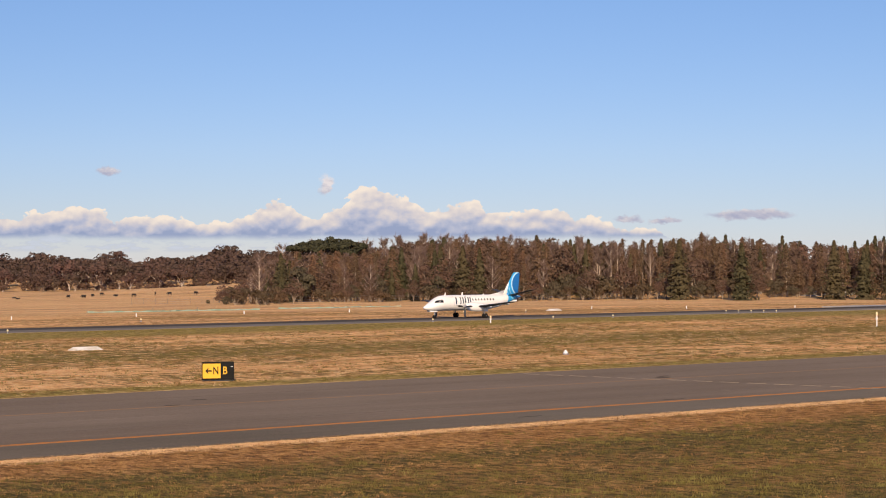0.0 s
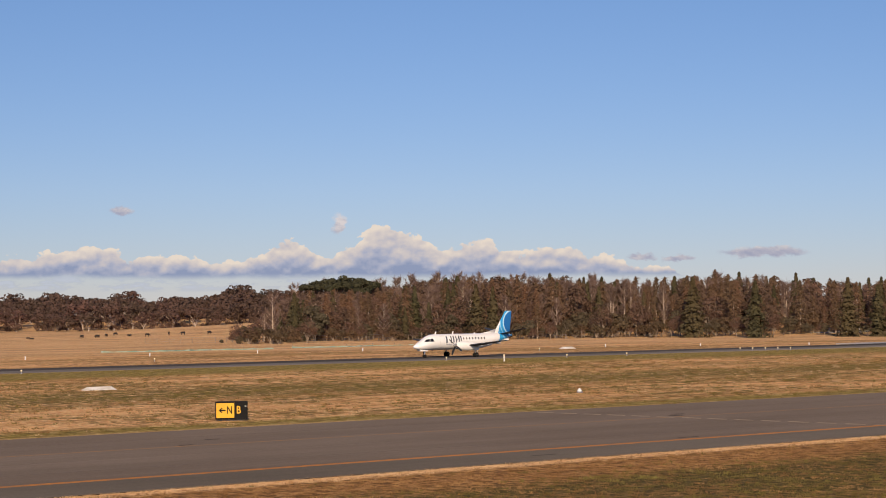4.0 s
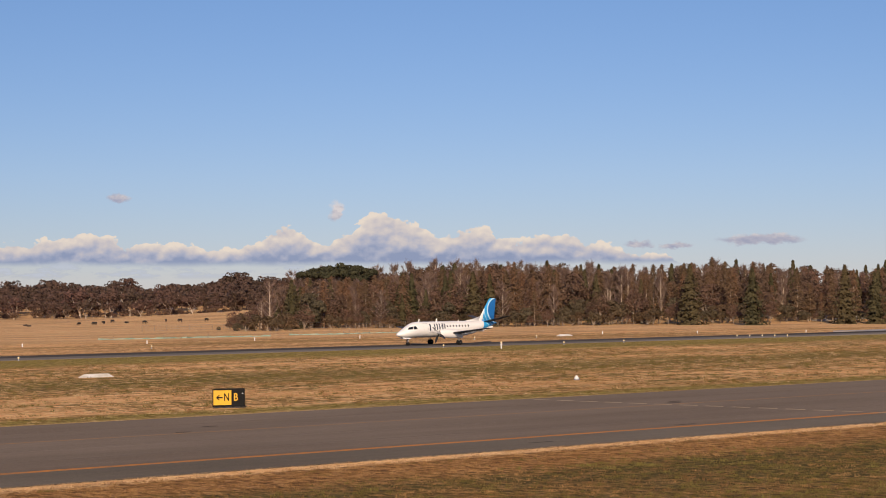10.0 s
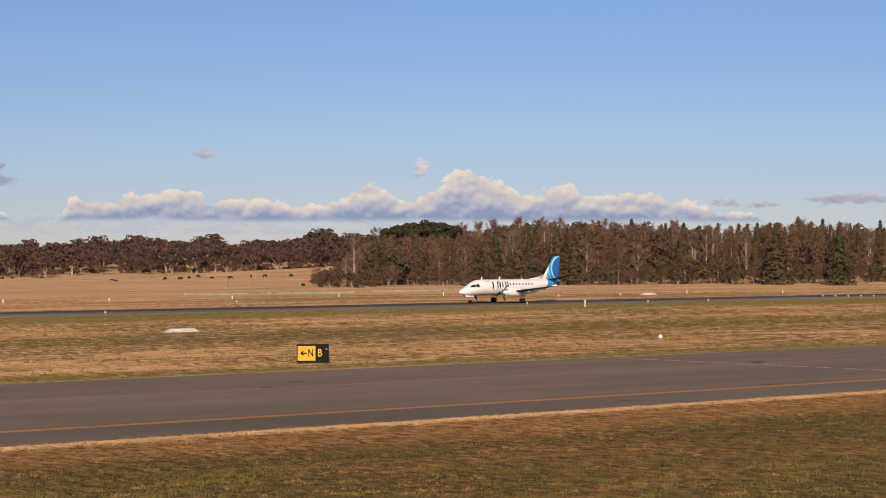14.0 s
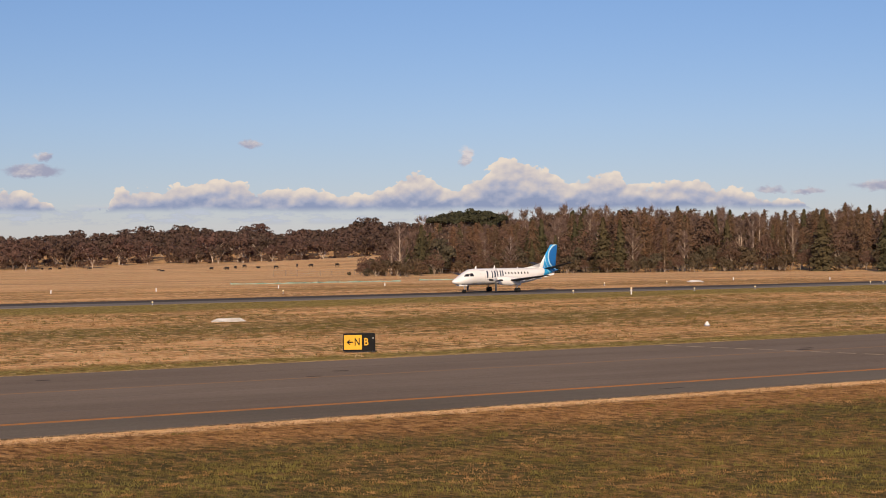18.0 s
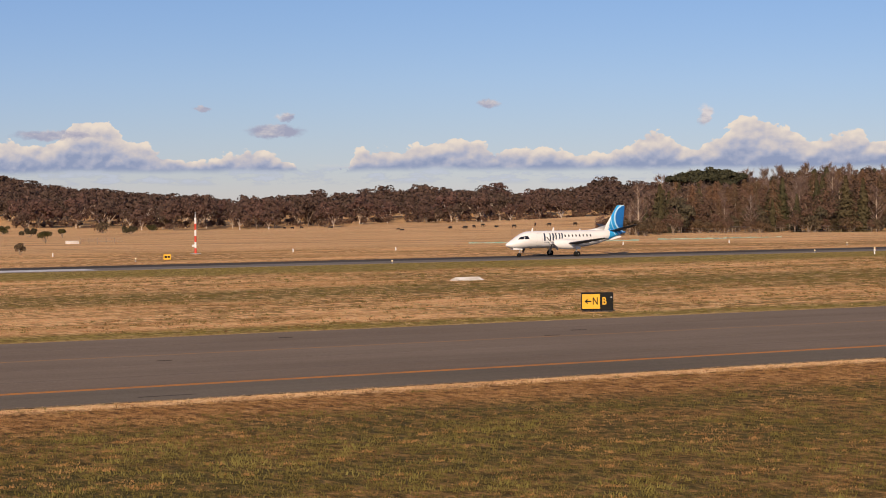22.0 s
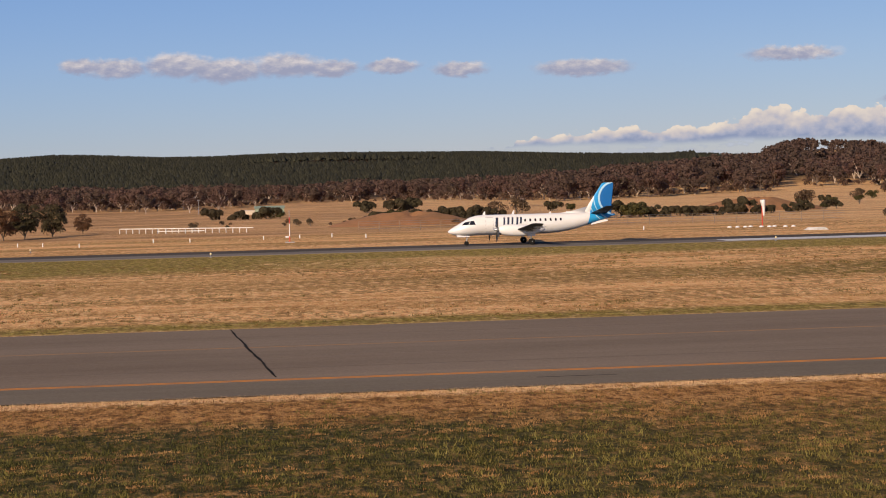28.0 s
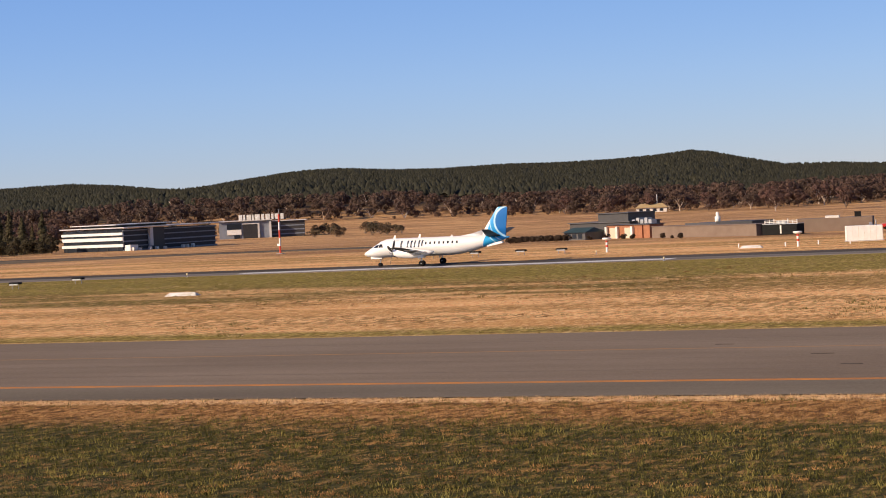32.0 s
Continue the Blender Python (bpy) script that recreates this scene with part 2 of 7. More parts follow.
TAR = surface("tar_seal", (0.018, 0.017, 0.016), (0.03, 0.028, 0.026), 1.0, 0.95, gloss=0.02)
WHITE = surface("white_paint", (0.80, 0.80, 0.78), (0.70, 0.69, 0.66), 1.2, 0.5)
WHITE_OLD = surface("weathered_white_board", (0.78, 0.76, 0.72), (0.55, 0.50, 0.42), 1.5, 0.7)
RED = surface("signal_red_paint", (0.62, 0.06, 0.025), (0.52, 0.05, 0.025), 1.5, 0.5)
ORANGE_RED = surface("orange_red_tower_paint", (0.66, 0.10, 0.03), (0.55, 0.08, 0.03), 1.5, 0.55)
STEEL = surface("galvanised_steel", (0.42, 0.43, 0.44), (0.32, 0.33, 0.34), 3.0, 0.45, 0.8)
DARK = surface("dark_painted_metal", (0.02, 0.02, 0.022), (0.035, 0.034, 0.034), 2.0, 0.5)
BLACK = surface("black_sign_face", (0.010, 0.010, 0.010), (0.016, 0.016, 0.016), 2.0, 0.7, gloss=0.1)
YELLOW = surface("yellow_sign_face", (0.74, 0.42, 0.02), (0.66, 0.36, 0.02), 1.2, 0.4)
CONCRETE = surface("pale_concrete", (0.42, 0.40, 0.37), (0.32, 0.30, 0.28), 0.8, 0.85)


# ---- mesh helpers ----
class Geo:
    """Collects vertices and faces, then makes one mesh of them."""

    def __init__(self):
        self.v, self.f, self.n = [], [], 0

    def add(self, verts, faces):
        self.v.extend(map(tuple, verts))
        self.f.extend(tuple(k + self.n for k in f) for f in faces)
        self.n = len(self.v)
        return self

    def box(self, x0, x1, y0, y1, z0, z1, turn=0.0, at=(0, 0, 0)):
        c, s = math.cos(radians(turn)), math.sin(radians(turn))
        pts = [(x, y, z) for z in (z0, z1) for x, y in ((x0, y0), (x1, y0), (x1, y1), (x0, y1))]
        pts = [(at[0] + x * c - y * s, at[1] + x * s + y * c, at[2] + z) for x, y, z in pts]
        return self.add(pts, [(3, 2, 1, 0), (4, 5, 6, 7), (0, 1, 5, 4), (1, 2, 6, 5), (2, 3, 7, 6), (3, 0, 4, 7)])

    def soft_box(self, x0, x1, y0, y1, z0, z1, r=0.02):
        """A box with chamfered upright edges and top edge."""
        ring = [(x0 + r, y0), (x1 - r, y0), (x1, y0 + r), (x1, y1 - r), (x1 - r, y1), (x0 + r, y1), (x0, y1 - r), (x0, y0 + r)]
        cx, cy = (x0 + x1) / 2, (y0 + y1) / 2
        top = [(x + (r if x < cx else -r), y + (r if y < cy else -r)) for x, y in ring]
        pts = [(x, y, z0) for x, y in ring] + [(x, y, z1 - r) for x, y in ring] + [(x, y, z1) for x, y in top]
        faces = [tuple(range(7, -1, -1)), tuple(range(16, 24))]
        for k in range(8):
            j = (k + 1) % 8
            faces += [(k, j, 8 + j, 8 + k), (8 + k, 8 + j, 16 + j, 16 + k)]
        return self.add(pts, faces)

    def tube(self, points, radii, sides=6, caps=True):
        points = [Vector(q) for q in points]
        base, m = [], len(points)
        side = None
        for k, q in enumerate(points):
            d = (points[min(k + 1, m - 1)] - points[max(k - 1, 0)]).normalized()
            if side is None:
                side = d.cross(Vector((0, 0, 1)) if abs(d.z) < 0.9 else Vector((1, 0, 0))).normalized()
            side = (side - d * side.dot(d)).normalized()
            up = d.cross(side)
            for j in range(sides):
                a = 2 * math.pi * j / sides
                base.append(q + (side * math.cos(a) + up * math.sin(a)) * radii[k])
        faces = [(k * sides + j, k * sides + (j + 1) % sides, (k + 1) * sides + (j + 1) % sides, (k + 1) * sides + j) for k in range(m - 1) for j in range(sides)]
        if caps:
            faces += [tuple(range(sides - 1, -1, -1)), tuple((m - 1) * sides + j for j in range(sides))]
        return self.add(base, faces)

    def turned(self, profile, sides=16, at=(0, 0, 0)):
        """A shape turned on the upright axis: profile is (radius, height)."""
        pts = [(at[0] + r * math.cos(2 * math.pi * j / sides), at[1] + r * math.sin(2 * math.pi * j / sides), at[2] + z) for r, z in profile for j in range(sides)]
        m = len(profile)
        faces = [(k * sides + j, k * sides + (j + 1) % sides, (k + 1) * sides + (j + 1) % sides, (k + 1) * sides + j) for k in range(m - 1) for j in range(sides)]
        return self.add(pts, faces + [tuple(range(sides - 1, -1, -1)), tuple((m - 1) * sides + j for j in range(sides))])

    def loft(self, rings, close=True):
        n = len(rings[0])
        pts = [q for r in rings for q in r]
        faces = [(k * n + j, k * n + (j + 1) % n, (k + 1) * n + (j + 1) % n, (k + 1) * n + j) for k in range(len(rings) - 1) for j in range(n)]
        if close:
            faces += [tuple(range(n - 1, -1, -1)), tuple((len(rings) - 1) * n + j for j in range(n))]
        return self.add(pts, faces)

    def mesh(self, name, material, smooth=False):
        me = bpy.data.meshes.new(name)
        me.from_pydata(self.v, [], self.f)
        me.materials.append(material)
        (me.shade_smooth if smooth else me.shade_flat)()
        return me


def bulk(name, verts, tris, material, smooth=False):
    """A large triangle mesh from arrays."""
    me = bpy.data.meshes.new(name)
    verts, tris = np.asarray(verts, np.float32), np.asarray(tris, np.int32)
    me.vertices.add(len(verts))
    me.vertices.foreach_set("co", verts.ravel())
    me.loops.add(tris.size)
    me.loops.foreach_set("vertex_index", tris.ravel())
    me.polygons.add(len(tris))
    me.polygons.foreach_set("loop_start", np.arange(0, tris.size, 3, dtype=np.int32))
    me.update(calc_edges=True)
    me.materials.append(material)
    (me.shade_smooth if smooth else me.shade_flat)()
    return me


def part(name, shape, material, parent, label="", smooth=False):
    me = shape.mesh(name, material, smooth) if isinstance(shape, Geo) else shape
    ob = new(name, me)
    ob.parent = parent
    if label:
        tagged(ob, label)
    return ob


def thing(name, m, label, category, group="", kind=""):
    ob = new(name)
    ob.matrix_basis = m
    return tagged(ob, label, category, group, kind)


def lone(name, shape, material, label, category, group="", kind="", m=None, smooth=False):
    me = shape.mesh(name, material, smooth) if isinstance(shape, Geo) else shape
    ob = new(name, me)
    if m is not None:
        ob.matrix_basis = m
    return tagged(ob, label, category, group, kind)


def ground_z(x, y):
    return float(height(x, y))


def stand(x, y, turn=0.0, dz=0.0):
    return pose(x, y, ground_z(x, y) + dz, 0, 0, turn)


# ---- the lie of the land ----
def smooth(a, b, v):
    t = np.clip((v - a) / (b - a), 0, 1)
    return t * t * (3 - 2 * t)


# crest line of the pine ridge seen from the eye: bearing to the left of +y, elevation of the tree tops, in degrees
RIDGE = ((-30, -0.5), (-24, -0.35), (-19, 0.0), (-16, 0.22), (-13.4, 0.4), (-11.0, 0.46), (-8.9, 0.53), (-7.5, 0.6), (-4.5, 0.66), (-2.8, 0.69), (-1.2, 0.69), (0.5, 0.65), (1.6, 0.66), (2.6, 0.71), (3.5, 0.76), (4.65, 0.79), (6.1, 0.72), (7.8, 0.53), (9.3, 0.38), (10.4, 0.40), (11.4, 0.47),
         (12.9, 0.5), (14.0, 0.73), (14.8, 0.9), (15.4, 0.98), (16.3, 0.9), (17.6, 0.83), (19.2, 0.82), (20.7, 0.85), (22.3, 0.81), (23.6, 0.84), (25.2, 0.95), (26.0, 0.94), (26.8, 0.88), (27.6, 0.79), (28.3, 0.71), (29.4, 0.54), (30.0, 0.6), (31.4, 0.77), (32.5, 0.85), (33.6, 0.83), (36, 0.75), (42, 0.6))
# lower rises: bearing, distance, height, half-widths across and along the view
RISES = ((-40, 800, 7, 150, 150), (-50, 820, 8, 150, 170), (-31, 1420, 8, 170, 260), (-36, 1380, 8, 100, 240),
         (-16.3, 1560, 19, 150, 260), (-19.5, 1480, 6, 90, 240), (27, 1500, 12, 160, 260), (20, 1450, 7, 160, 260), (33, 1450, 8, 160, 260))


def height(x, y):
    """Height of the ground: level at the airfield, a shallow valley beyond it, then rises and the ridge."""
    x, y = np.asarray(x, float), np.asarray(y, float)
    r, a = np.hypot(x, y), np.degrees(np.arctan2(-x, y))
    z = -6.0 * smooth(300, 900, r) * smooth(120, 300, y)
    crest = 1.4 + 2250 * np.tan(np.radians(np.interp(a, [b for b, e in RIDGE], [e for b, e in RIDGE])))
    z = z + (crest + 6) * smooth(1150, 2250, r) * smooth(-62, -20, a) * smooth(75, 42, a) * smooth(-50, 300, y)
    for b, d, h, across, along in RISES:
        cx, cy = -d * math.sin(radians(b)), d * math.cos(radians(b))
        u = (x - cx) * math.cos(radians(b)) + (y - cy) * math.sin(radians(b))
        v = -(x - cx) * math.sin(radians(b)) + (y - cy) * math.cos(radians(b))
        z = z + h * np.exp(-(u / across) ** 2 - (v / along) ** 2)
    return z


def land():
    angles = np.radians(np.concatenate([np.arange(-70, 55, 0.5), np.arange(55, 290, 5.0)]))
    radii = np.concatenate([[12, 25, 40, 60, 90, 130, 180, 230, 270], np.geomspace(300, 4900, 110)])
    a, r = np.meshgrid(angles, radii)
    x, y = -r * np.sin(a), r * np.cos(a)
    z = height(x, y) + 0.35 * np.sin(x / 37 + 1.3 * np.sin(y / 61)) * smooth(330, 480, r)
    v = np.stack([x, y, z], -1).reshape(-1, 3)
    n = len(angles)
    k = np.arange(len(radii) - 1)[:, None] * n + np.arange(n)[None]
    j = np.arange(len(radii) - 1)[:, None] * n + (np.arange(n)[None] + 1) % n
    quads = np.stack([k, j, j + n, k + n], -1).reshape(-1, 4)
    tris = np.concatenate([quads[:, [0, 1, 2]], quads[:, [0, 2, 3]]])
    v = np.concatenate([v, [[0, 0, 0]]])
    hub = len(v) - 1
    tris = np.concatenate([tris, np.stack([np.full(n, hub), (np.arange(n) + 1) % n, np.arange(n)], -1)])[:, ::-1]
    tagged(new("ground", bulk("ground", v, tris, GRASS, True)), "dry straw-coloured airfield grass with green patches", "ground", kind="structure")


def slab(name, x0, x1, y0, y1, z, material, label, category, skirt=0.3):
    return lone(name, Geo().box(x0, x1, y0, y1, z - skirt, z), material, label, category, kind="structure")


def pavements():
    taxi = slab("taxiway", -400, 520, 79.4, 115.2, 0.05, TAXI_BITUMEN, "grey-brown bitumen taxiway with worn edges", "taxiway")
    lone("taxiway_shoulder", Geo().box(-400, 520, 79.4, 84.9, 0.0, 0.058), SHOULDER_BITUMEN, "darker bitumen shoulder of the taxiway", "taxiway", kind="structure")
    for x in range(-160, 260, 20):
        part("edge_line", Geo().box(x, x + 19.97, 85.17, 85.33, 0.03, 0.064), LINE_ORANGE, taxi, "worn orange edge line")
        part("edge_line", Geo().box(x, x + 19.97, 85.58, 85.68, 0.03, 0.064), LINE_ORANGE, taxi, "worn orange edge line")
        part("centre_line", Geo().box(x, x + 19.97, 102.2, 102.42, 0.03, 0.056), LINE_FAINT, taxi, "faded old centre line")
    # the dashed guide line that leaves towards the far edge
    for k in range(16):
        x, y = 105.0 + 0.35 * k * 1.0, 113.4 - 2.15 * k
        part("dash", Geo().box(-0.13, 0.13, -0.72, 0.72, 0.03, 0.066, 9, (x, y, 0)), LINE_CREAM, taxi, "cream guide dash")
    for x, y, w, d in ((108.6, 103.4, 1.1, 0.5), (110.1, 104.6, 1.0, 0.4), (70.5, 106.2, 1.0, 0.25), (66.5, 103.0, 0.9, 0.25), (52.6, 110.6, 0.8, 0.3), (76.0, 82.2, 1.6, 0.22), (40.0, 98.6, 0.7, 0.25), (-21.0, 98.0, 1.0, 0.25), (-27.5, 104.5, 0.9, 0.2), (92.0, 86.6, 1.6, 0.2), (-18.5, 92.3, 0.9, 0.25), (33, 81, 2.4, 0.2), (14, 82.6, 3.0, 0.16)):
        part("repair_patch", Geo().box(x - w * 0.55, x + w * 0.55, y - d * 0.5, y + d * 0.5, 0.03, 0.062), PATCH, taxi, "small dark repair patch")
    crack = Geo()
    rng = random.Random(4)
    pts = [(1.9 * (1 - k / 24) + rng.uniform(-0.045, 0.045), 86.6 + (115.0 - 86.6) * k / 24) for k in range(25)]
    for (xa, ya), (xb, yb) in zip(pts, pts[1:]):
        w = rng.uniform(0.035, 0.085)
        crack.add([(xa - w, ya, 0.061), (xa + w, ya, 0.061), (xb + w, yb, 0.061), (xb - w, yb, 0.061)], [(0, 1, 2, 3)])
    part("sealed_crack", crack, TAR, taxi, "dark tar-sealed crack across the taxiway")
    for y, w, far in ((90.6, 0.10, 200), (96.8, 0.06, 140), (108.9, 0.08, 160)):
        for x in range(-140, far, 20):
            part("paving_seam", Geo().box(x, x + 19.96, y - w, y + w, 0.03, 0.0545), SEAM, taxi, "dark worn paving seam")
    run = slab("runway", -900, 900, 233.0, 241.0, 0.06, RUNWAY_BITUMEN, "dark bitumen runway", "runway")
    lone("runway_edge", Geo().box(-900, 900, 225.9, 233.0, -0.2, 0.055), RUNWAY_EDGE, "lighter grey near side of the runway", "runway", kind="structure")
    for x0, x1, y0, y1 in ((-122, -66, 228.0, 231.0), (56, 84, 227.0, 232.5)):
        part("painted_mark", Geo().box(x0, x1, y0, y1, 0.02, 0.068), LINE_WHITE, run, "white painted runway mark")
    # a second pavement beyond the runway, and the pale strip of the crossing
    lone("far_taxiway", Geo().add([(-420, 378, -0.9), (-420, 390, -1.0), (-150, 341, 0.06), (-150, 336, 0.06), (-420, 378, -2), (-420, 390, -2), (-150, 341, -1), (-150, 336, -1)], [(3, 2, 1, 0), (0, 1, 5, 4), (1, 2, 6, 5), (2, 3, 7, 6), (3, 0, 4, 7)]), RUNWAY_BITUMEN, "dark bitumen taxiway beyond the runway", "taxiway", kind="structure")
    lone("crossing", Geo().box(305, 470, 241.0, 249.0, -0.3, 0.05), CONCRETE, "pale pavement leading off the runway", "pavement", kind="structure")


# ---- the aeroplane: nose towards -x, origin on the ground under the nose wheel ----
def livery():
    """White hull, blue tail with pale arcs."""
    m, t, p = nodes_of("aircraft_paint")
    c = node(t, "ShaderNodeTexCoord")
    s = node(t, "ShaderNodeSeparateXYZ")
    t.links.new(c.outputs["Object"], s.inputs[0])
    x, z = s.outputs["X"], s.outputs["Z"]

    def ring(cx, cz):
        dx, dz = calc(t, "SUBTRACT", x, cx), calc(t, "SUBTRACT", z, cz)
        return calc(t, "SQRT", calc(t, "ADD", calc(t, "MULTIPLY", dx, dx), calc(t, "MULTIPLY", dz, dz)))

    far = calc(t, "DIVIDE", ring(17.5, 5.05), 6.0)
    r = node(t, "ShaderNodeValToRGB")
    r.color_ramp.interpolation = "CONSTANT"
    e = r.color_ramp.elements
    stops = ((0.0, (0.012, 0.15, 0.46)), (0.29, (0.46, 0.72, 0.90)), (0.33, (0.025, 0.33, 0.72)), (0.405, (0.42, 0.70, 0.90)), (0.425, (0.03, 0.36, 0.74)), (0.50, (0.46, 0.70, 0.88)), (0.515, (0.03, 0.38, 0.78)))
    while len(e) < len(stops):
        e.new(0.5)
    for k, (q, col) in enumerate(stops):
        e[k].position, e[k].color = q, (*col, 1)
    t.links.new(far, r.inputs["Fac"])
    edge = calc(t, "SUBTRACT", x, calc(t, "MULTIPLY", calc(t, "SUBTRACT", z, 3.0), 0.28))
    tail = calc(t, "GREATER_THAN", edge, 14.4)
    dirt = noise_node(t, 1.0, 5, 0.6, (0.5, 1.5, 2.5))
    white = mix(t, ramp(t, dirt.outputs["Fac"], ((0.35, 0.0), (0.75, 1.0))), (0.86, 0.85, 0.83), (0.78, 0.765, 0.73))
    t.links.new(mix(t, tail, white, r.outputs["Color"]), p.inputs["Base Color"])
    p.inputs["Roughness"].default_value = 0.32
    p.inputs["Coat Weight"].default_value = 0.3
    return m


AIRFRAME = livery()
HULL_WHITE = surface("aircraft_white", (0.86, 0.85, 0.83), (0.79, 0.775, 0.75), 0.7, 0.4)
GLASS_DARK = surface("dark_cabin_glass", (0.012, 0.014, 0.018), (0.02, 0.022, 0.026), 2.0, 0.12)
NAVY = surface("navy_lettering", (0.018, 0.03, 0.06), (0.025, 0.036, 0.07), 1.5, 0.4)
SOFT_GREY = surface("grey_hull_line", (0.45, 0.45, 0.46), (0.38, 0.38, 0.40), 2.0, 0.5)
BOOT = surface("black_deicing_boot", (0.02, 0.02, 0.022), (0.03, 0.03, 0.032), 2.0, 0.5)
WING_GREY = surface("grey_wing_skin", (0.055, 0.057, 0.062), (0.04, 0.042, 0.046), 0.8, 0.6, gloss=0.2)
RUBBER = surface("tyre_rubber", (0.012, 0.012, 0.012), (0.02, 0.019, 0.018), 3.0, 0.9, gloss=0.1)
CHROME = surface("gear_leg_metal", (0.55, 0.55, 0.55), (0.42, 0.42, 0.42), 3.0, 0.35, 0.7)
PROP_BLACK = surface("black_propeller_blade", (0.025, 0.025, 0.027), (0.04, 0.04, 0.04), 2.0, 0.45)
TAIL_BLUE = surface("deep_blue_paint", (0.02, 0.20, 0.50), (0.018, 0.16, 0.44), 1.0, 0.35)

# hull stations: x, centre height, half-width, half-height
HULL = ((-2.14, 1.62, 0.03, 0.03), (-2.0, 1.63, 0.24, 0.19), (-1.55, 1.68, 0.52, 0.42), (-1.0, 1.78, 0.76, 0.62), (-0.4, 1.93, 0.95, 0.82), (0.3, 2.12, 1.08, 1.04),
        (1.0, 2.26, 1.14, 1.14), (1.8, 2.30, 1.16, 1.17), (9.6, 2.30, 1.16, 1.17), (11.0, 2.36, 1.12, 1.11), (12.6, 2.50, 0.98, 0.97), (14.2, 2.72, 0.76, 0.74),
        (15.6, 2.92, 0.50, 0.50), (16.6, 3.04, 0.28, 0.30), (17.2, 3.10, 0.10, 0.12))


def hull_at(x):
    for a, b in zip(HULL, HULL[1:]):
        if a[0] <= x <= b[0]:
            k = (x - a[0]) / (b[0] - a[0])
            return [p + (q - p) * k for p, q in zip(a[1:], b[1:])]
    return HULL[-1][1:]


def on_hull(corners, side=-1, proud=0.012, grid=6):
    """A patch that lies on the hull's side; corners are four (x, z) round the patch."""
    g = Geo()
    pts = []
    for i in range(grid + 1):
        for j in range(grid + 1):
            u, v = i / grid, j / grid
            (x0, z0), (x1, z1), (x2, z2), (x3, z3) = corners
            x = (x0 * (1 - u) + x1 * u) * (1 - v) + (x3 * (1 - u) + x2 * u) * v
            z = (z0 * (1 - u) + z1 * u) * (1 - v) + (z3 * (1 - u) + z2 * u) * v
            c, w, h = hull_at(x)
            k = max(-0.98, min(0.98, (z - c) / h))
            pts.append((x, side * (w * math.sqrt(1 - k * k) + proud), z))
    faces = [(i * (grid + 1) + j, (i + 1) * (grid + 1) + j, (i + 1) * (grid + 1) + j + 1, i * (grid + 1) + j + 1) for i in range(grid) for j in range(grid)]
    if side > 0:
        faces = [f[::-1] for f in faces]
    return g.add(pts, faces)


def section(x0, chord, thick, n=9):
    """An aerofoil round x0 to x0 + chord: (x, offset)."""
    top = []
    for k in range(n):
        u = (1 - math.cos(math.pi * k / (n - 1))) / 2
        top.append((x0 + chord * u, chord * thick * (2.97 * math.sqrt(u) - 1.26 * u - 3.52 * u * u + 2.84 * u ** 3 - 1.04 * u ** 4) / 2))
    return top + [(x, -o * 0.7) for x, o in top[-2:0:-1]]


def wing_piece(stations, smooth=True):
    """Loft of aerofoils: stations are (y, z, x of the leading edge, chord, thickness)."""
    return Geo().loft([[(x, y, z + o) for x, o in section(x0, chord, th)] for y, z, x0, chord, th in stations])


def wheel(radius, width):
    tyre = [(radius * 0.44, -width / 2), (radius * 0.86, -width / 2), (radius, -width * 0.28), (radius, width * 0.28), (radius * 0.86, width / 2), (radius * 0.44, width / 2)]
    rim = [(0.02, -width * 0.42), (radius * 0.42, -width * 0.42), (radius * 0.45, -width * 0.3), (radius * 0.45, width * 0.3), (radius * 0.42, width * 0.42), (0.02, width * 0.42)]

    def lay(profile):
        g = Geo().turned(profile, 18)
        g.v = [(x, z, y) for x, y, z in g.v]
        g.f = [f[::-1] for f in g.f]
        return g
    return lay(tyre), lay(rim)


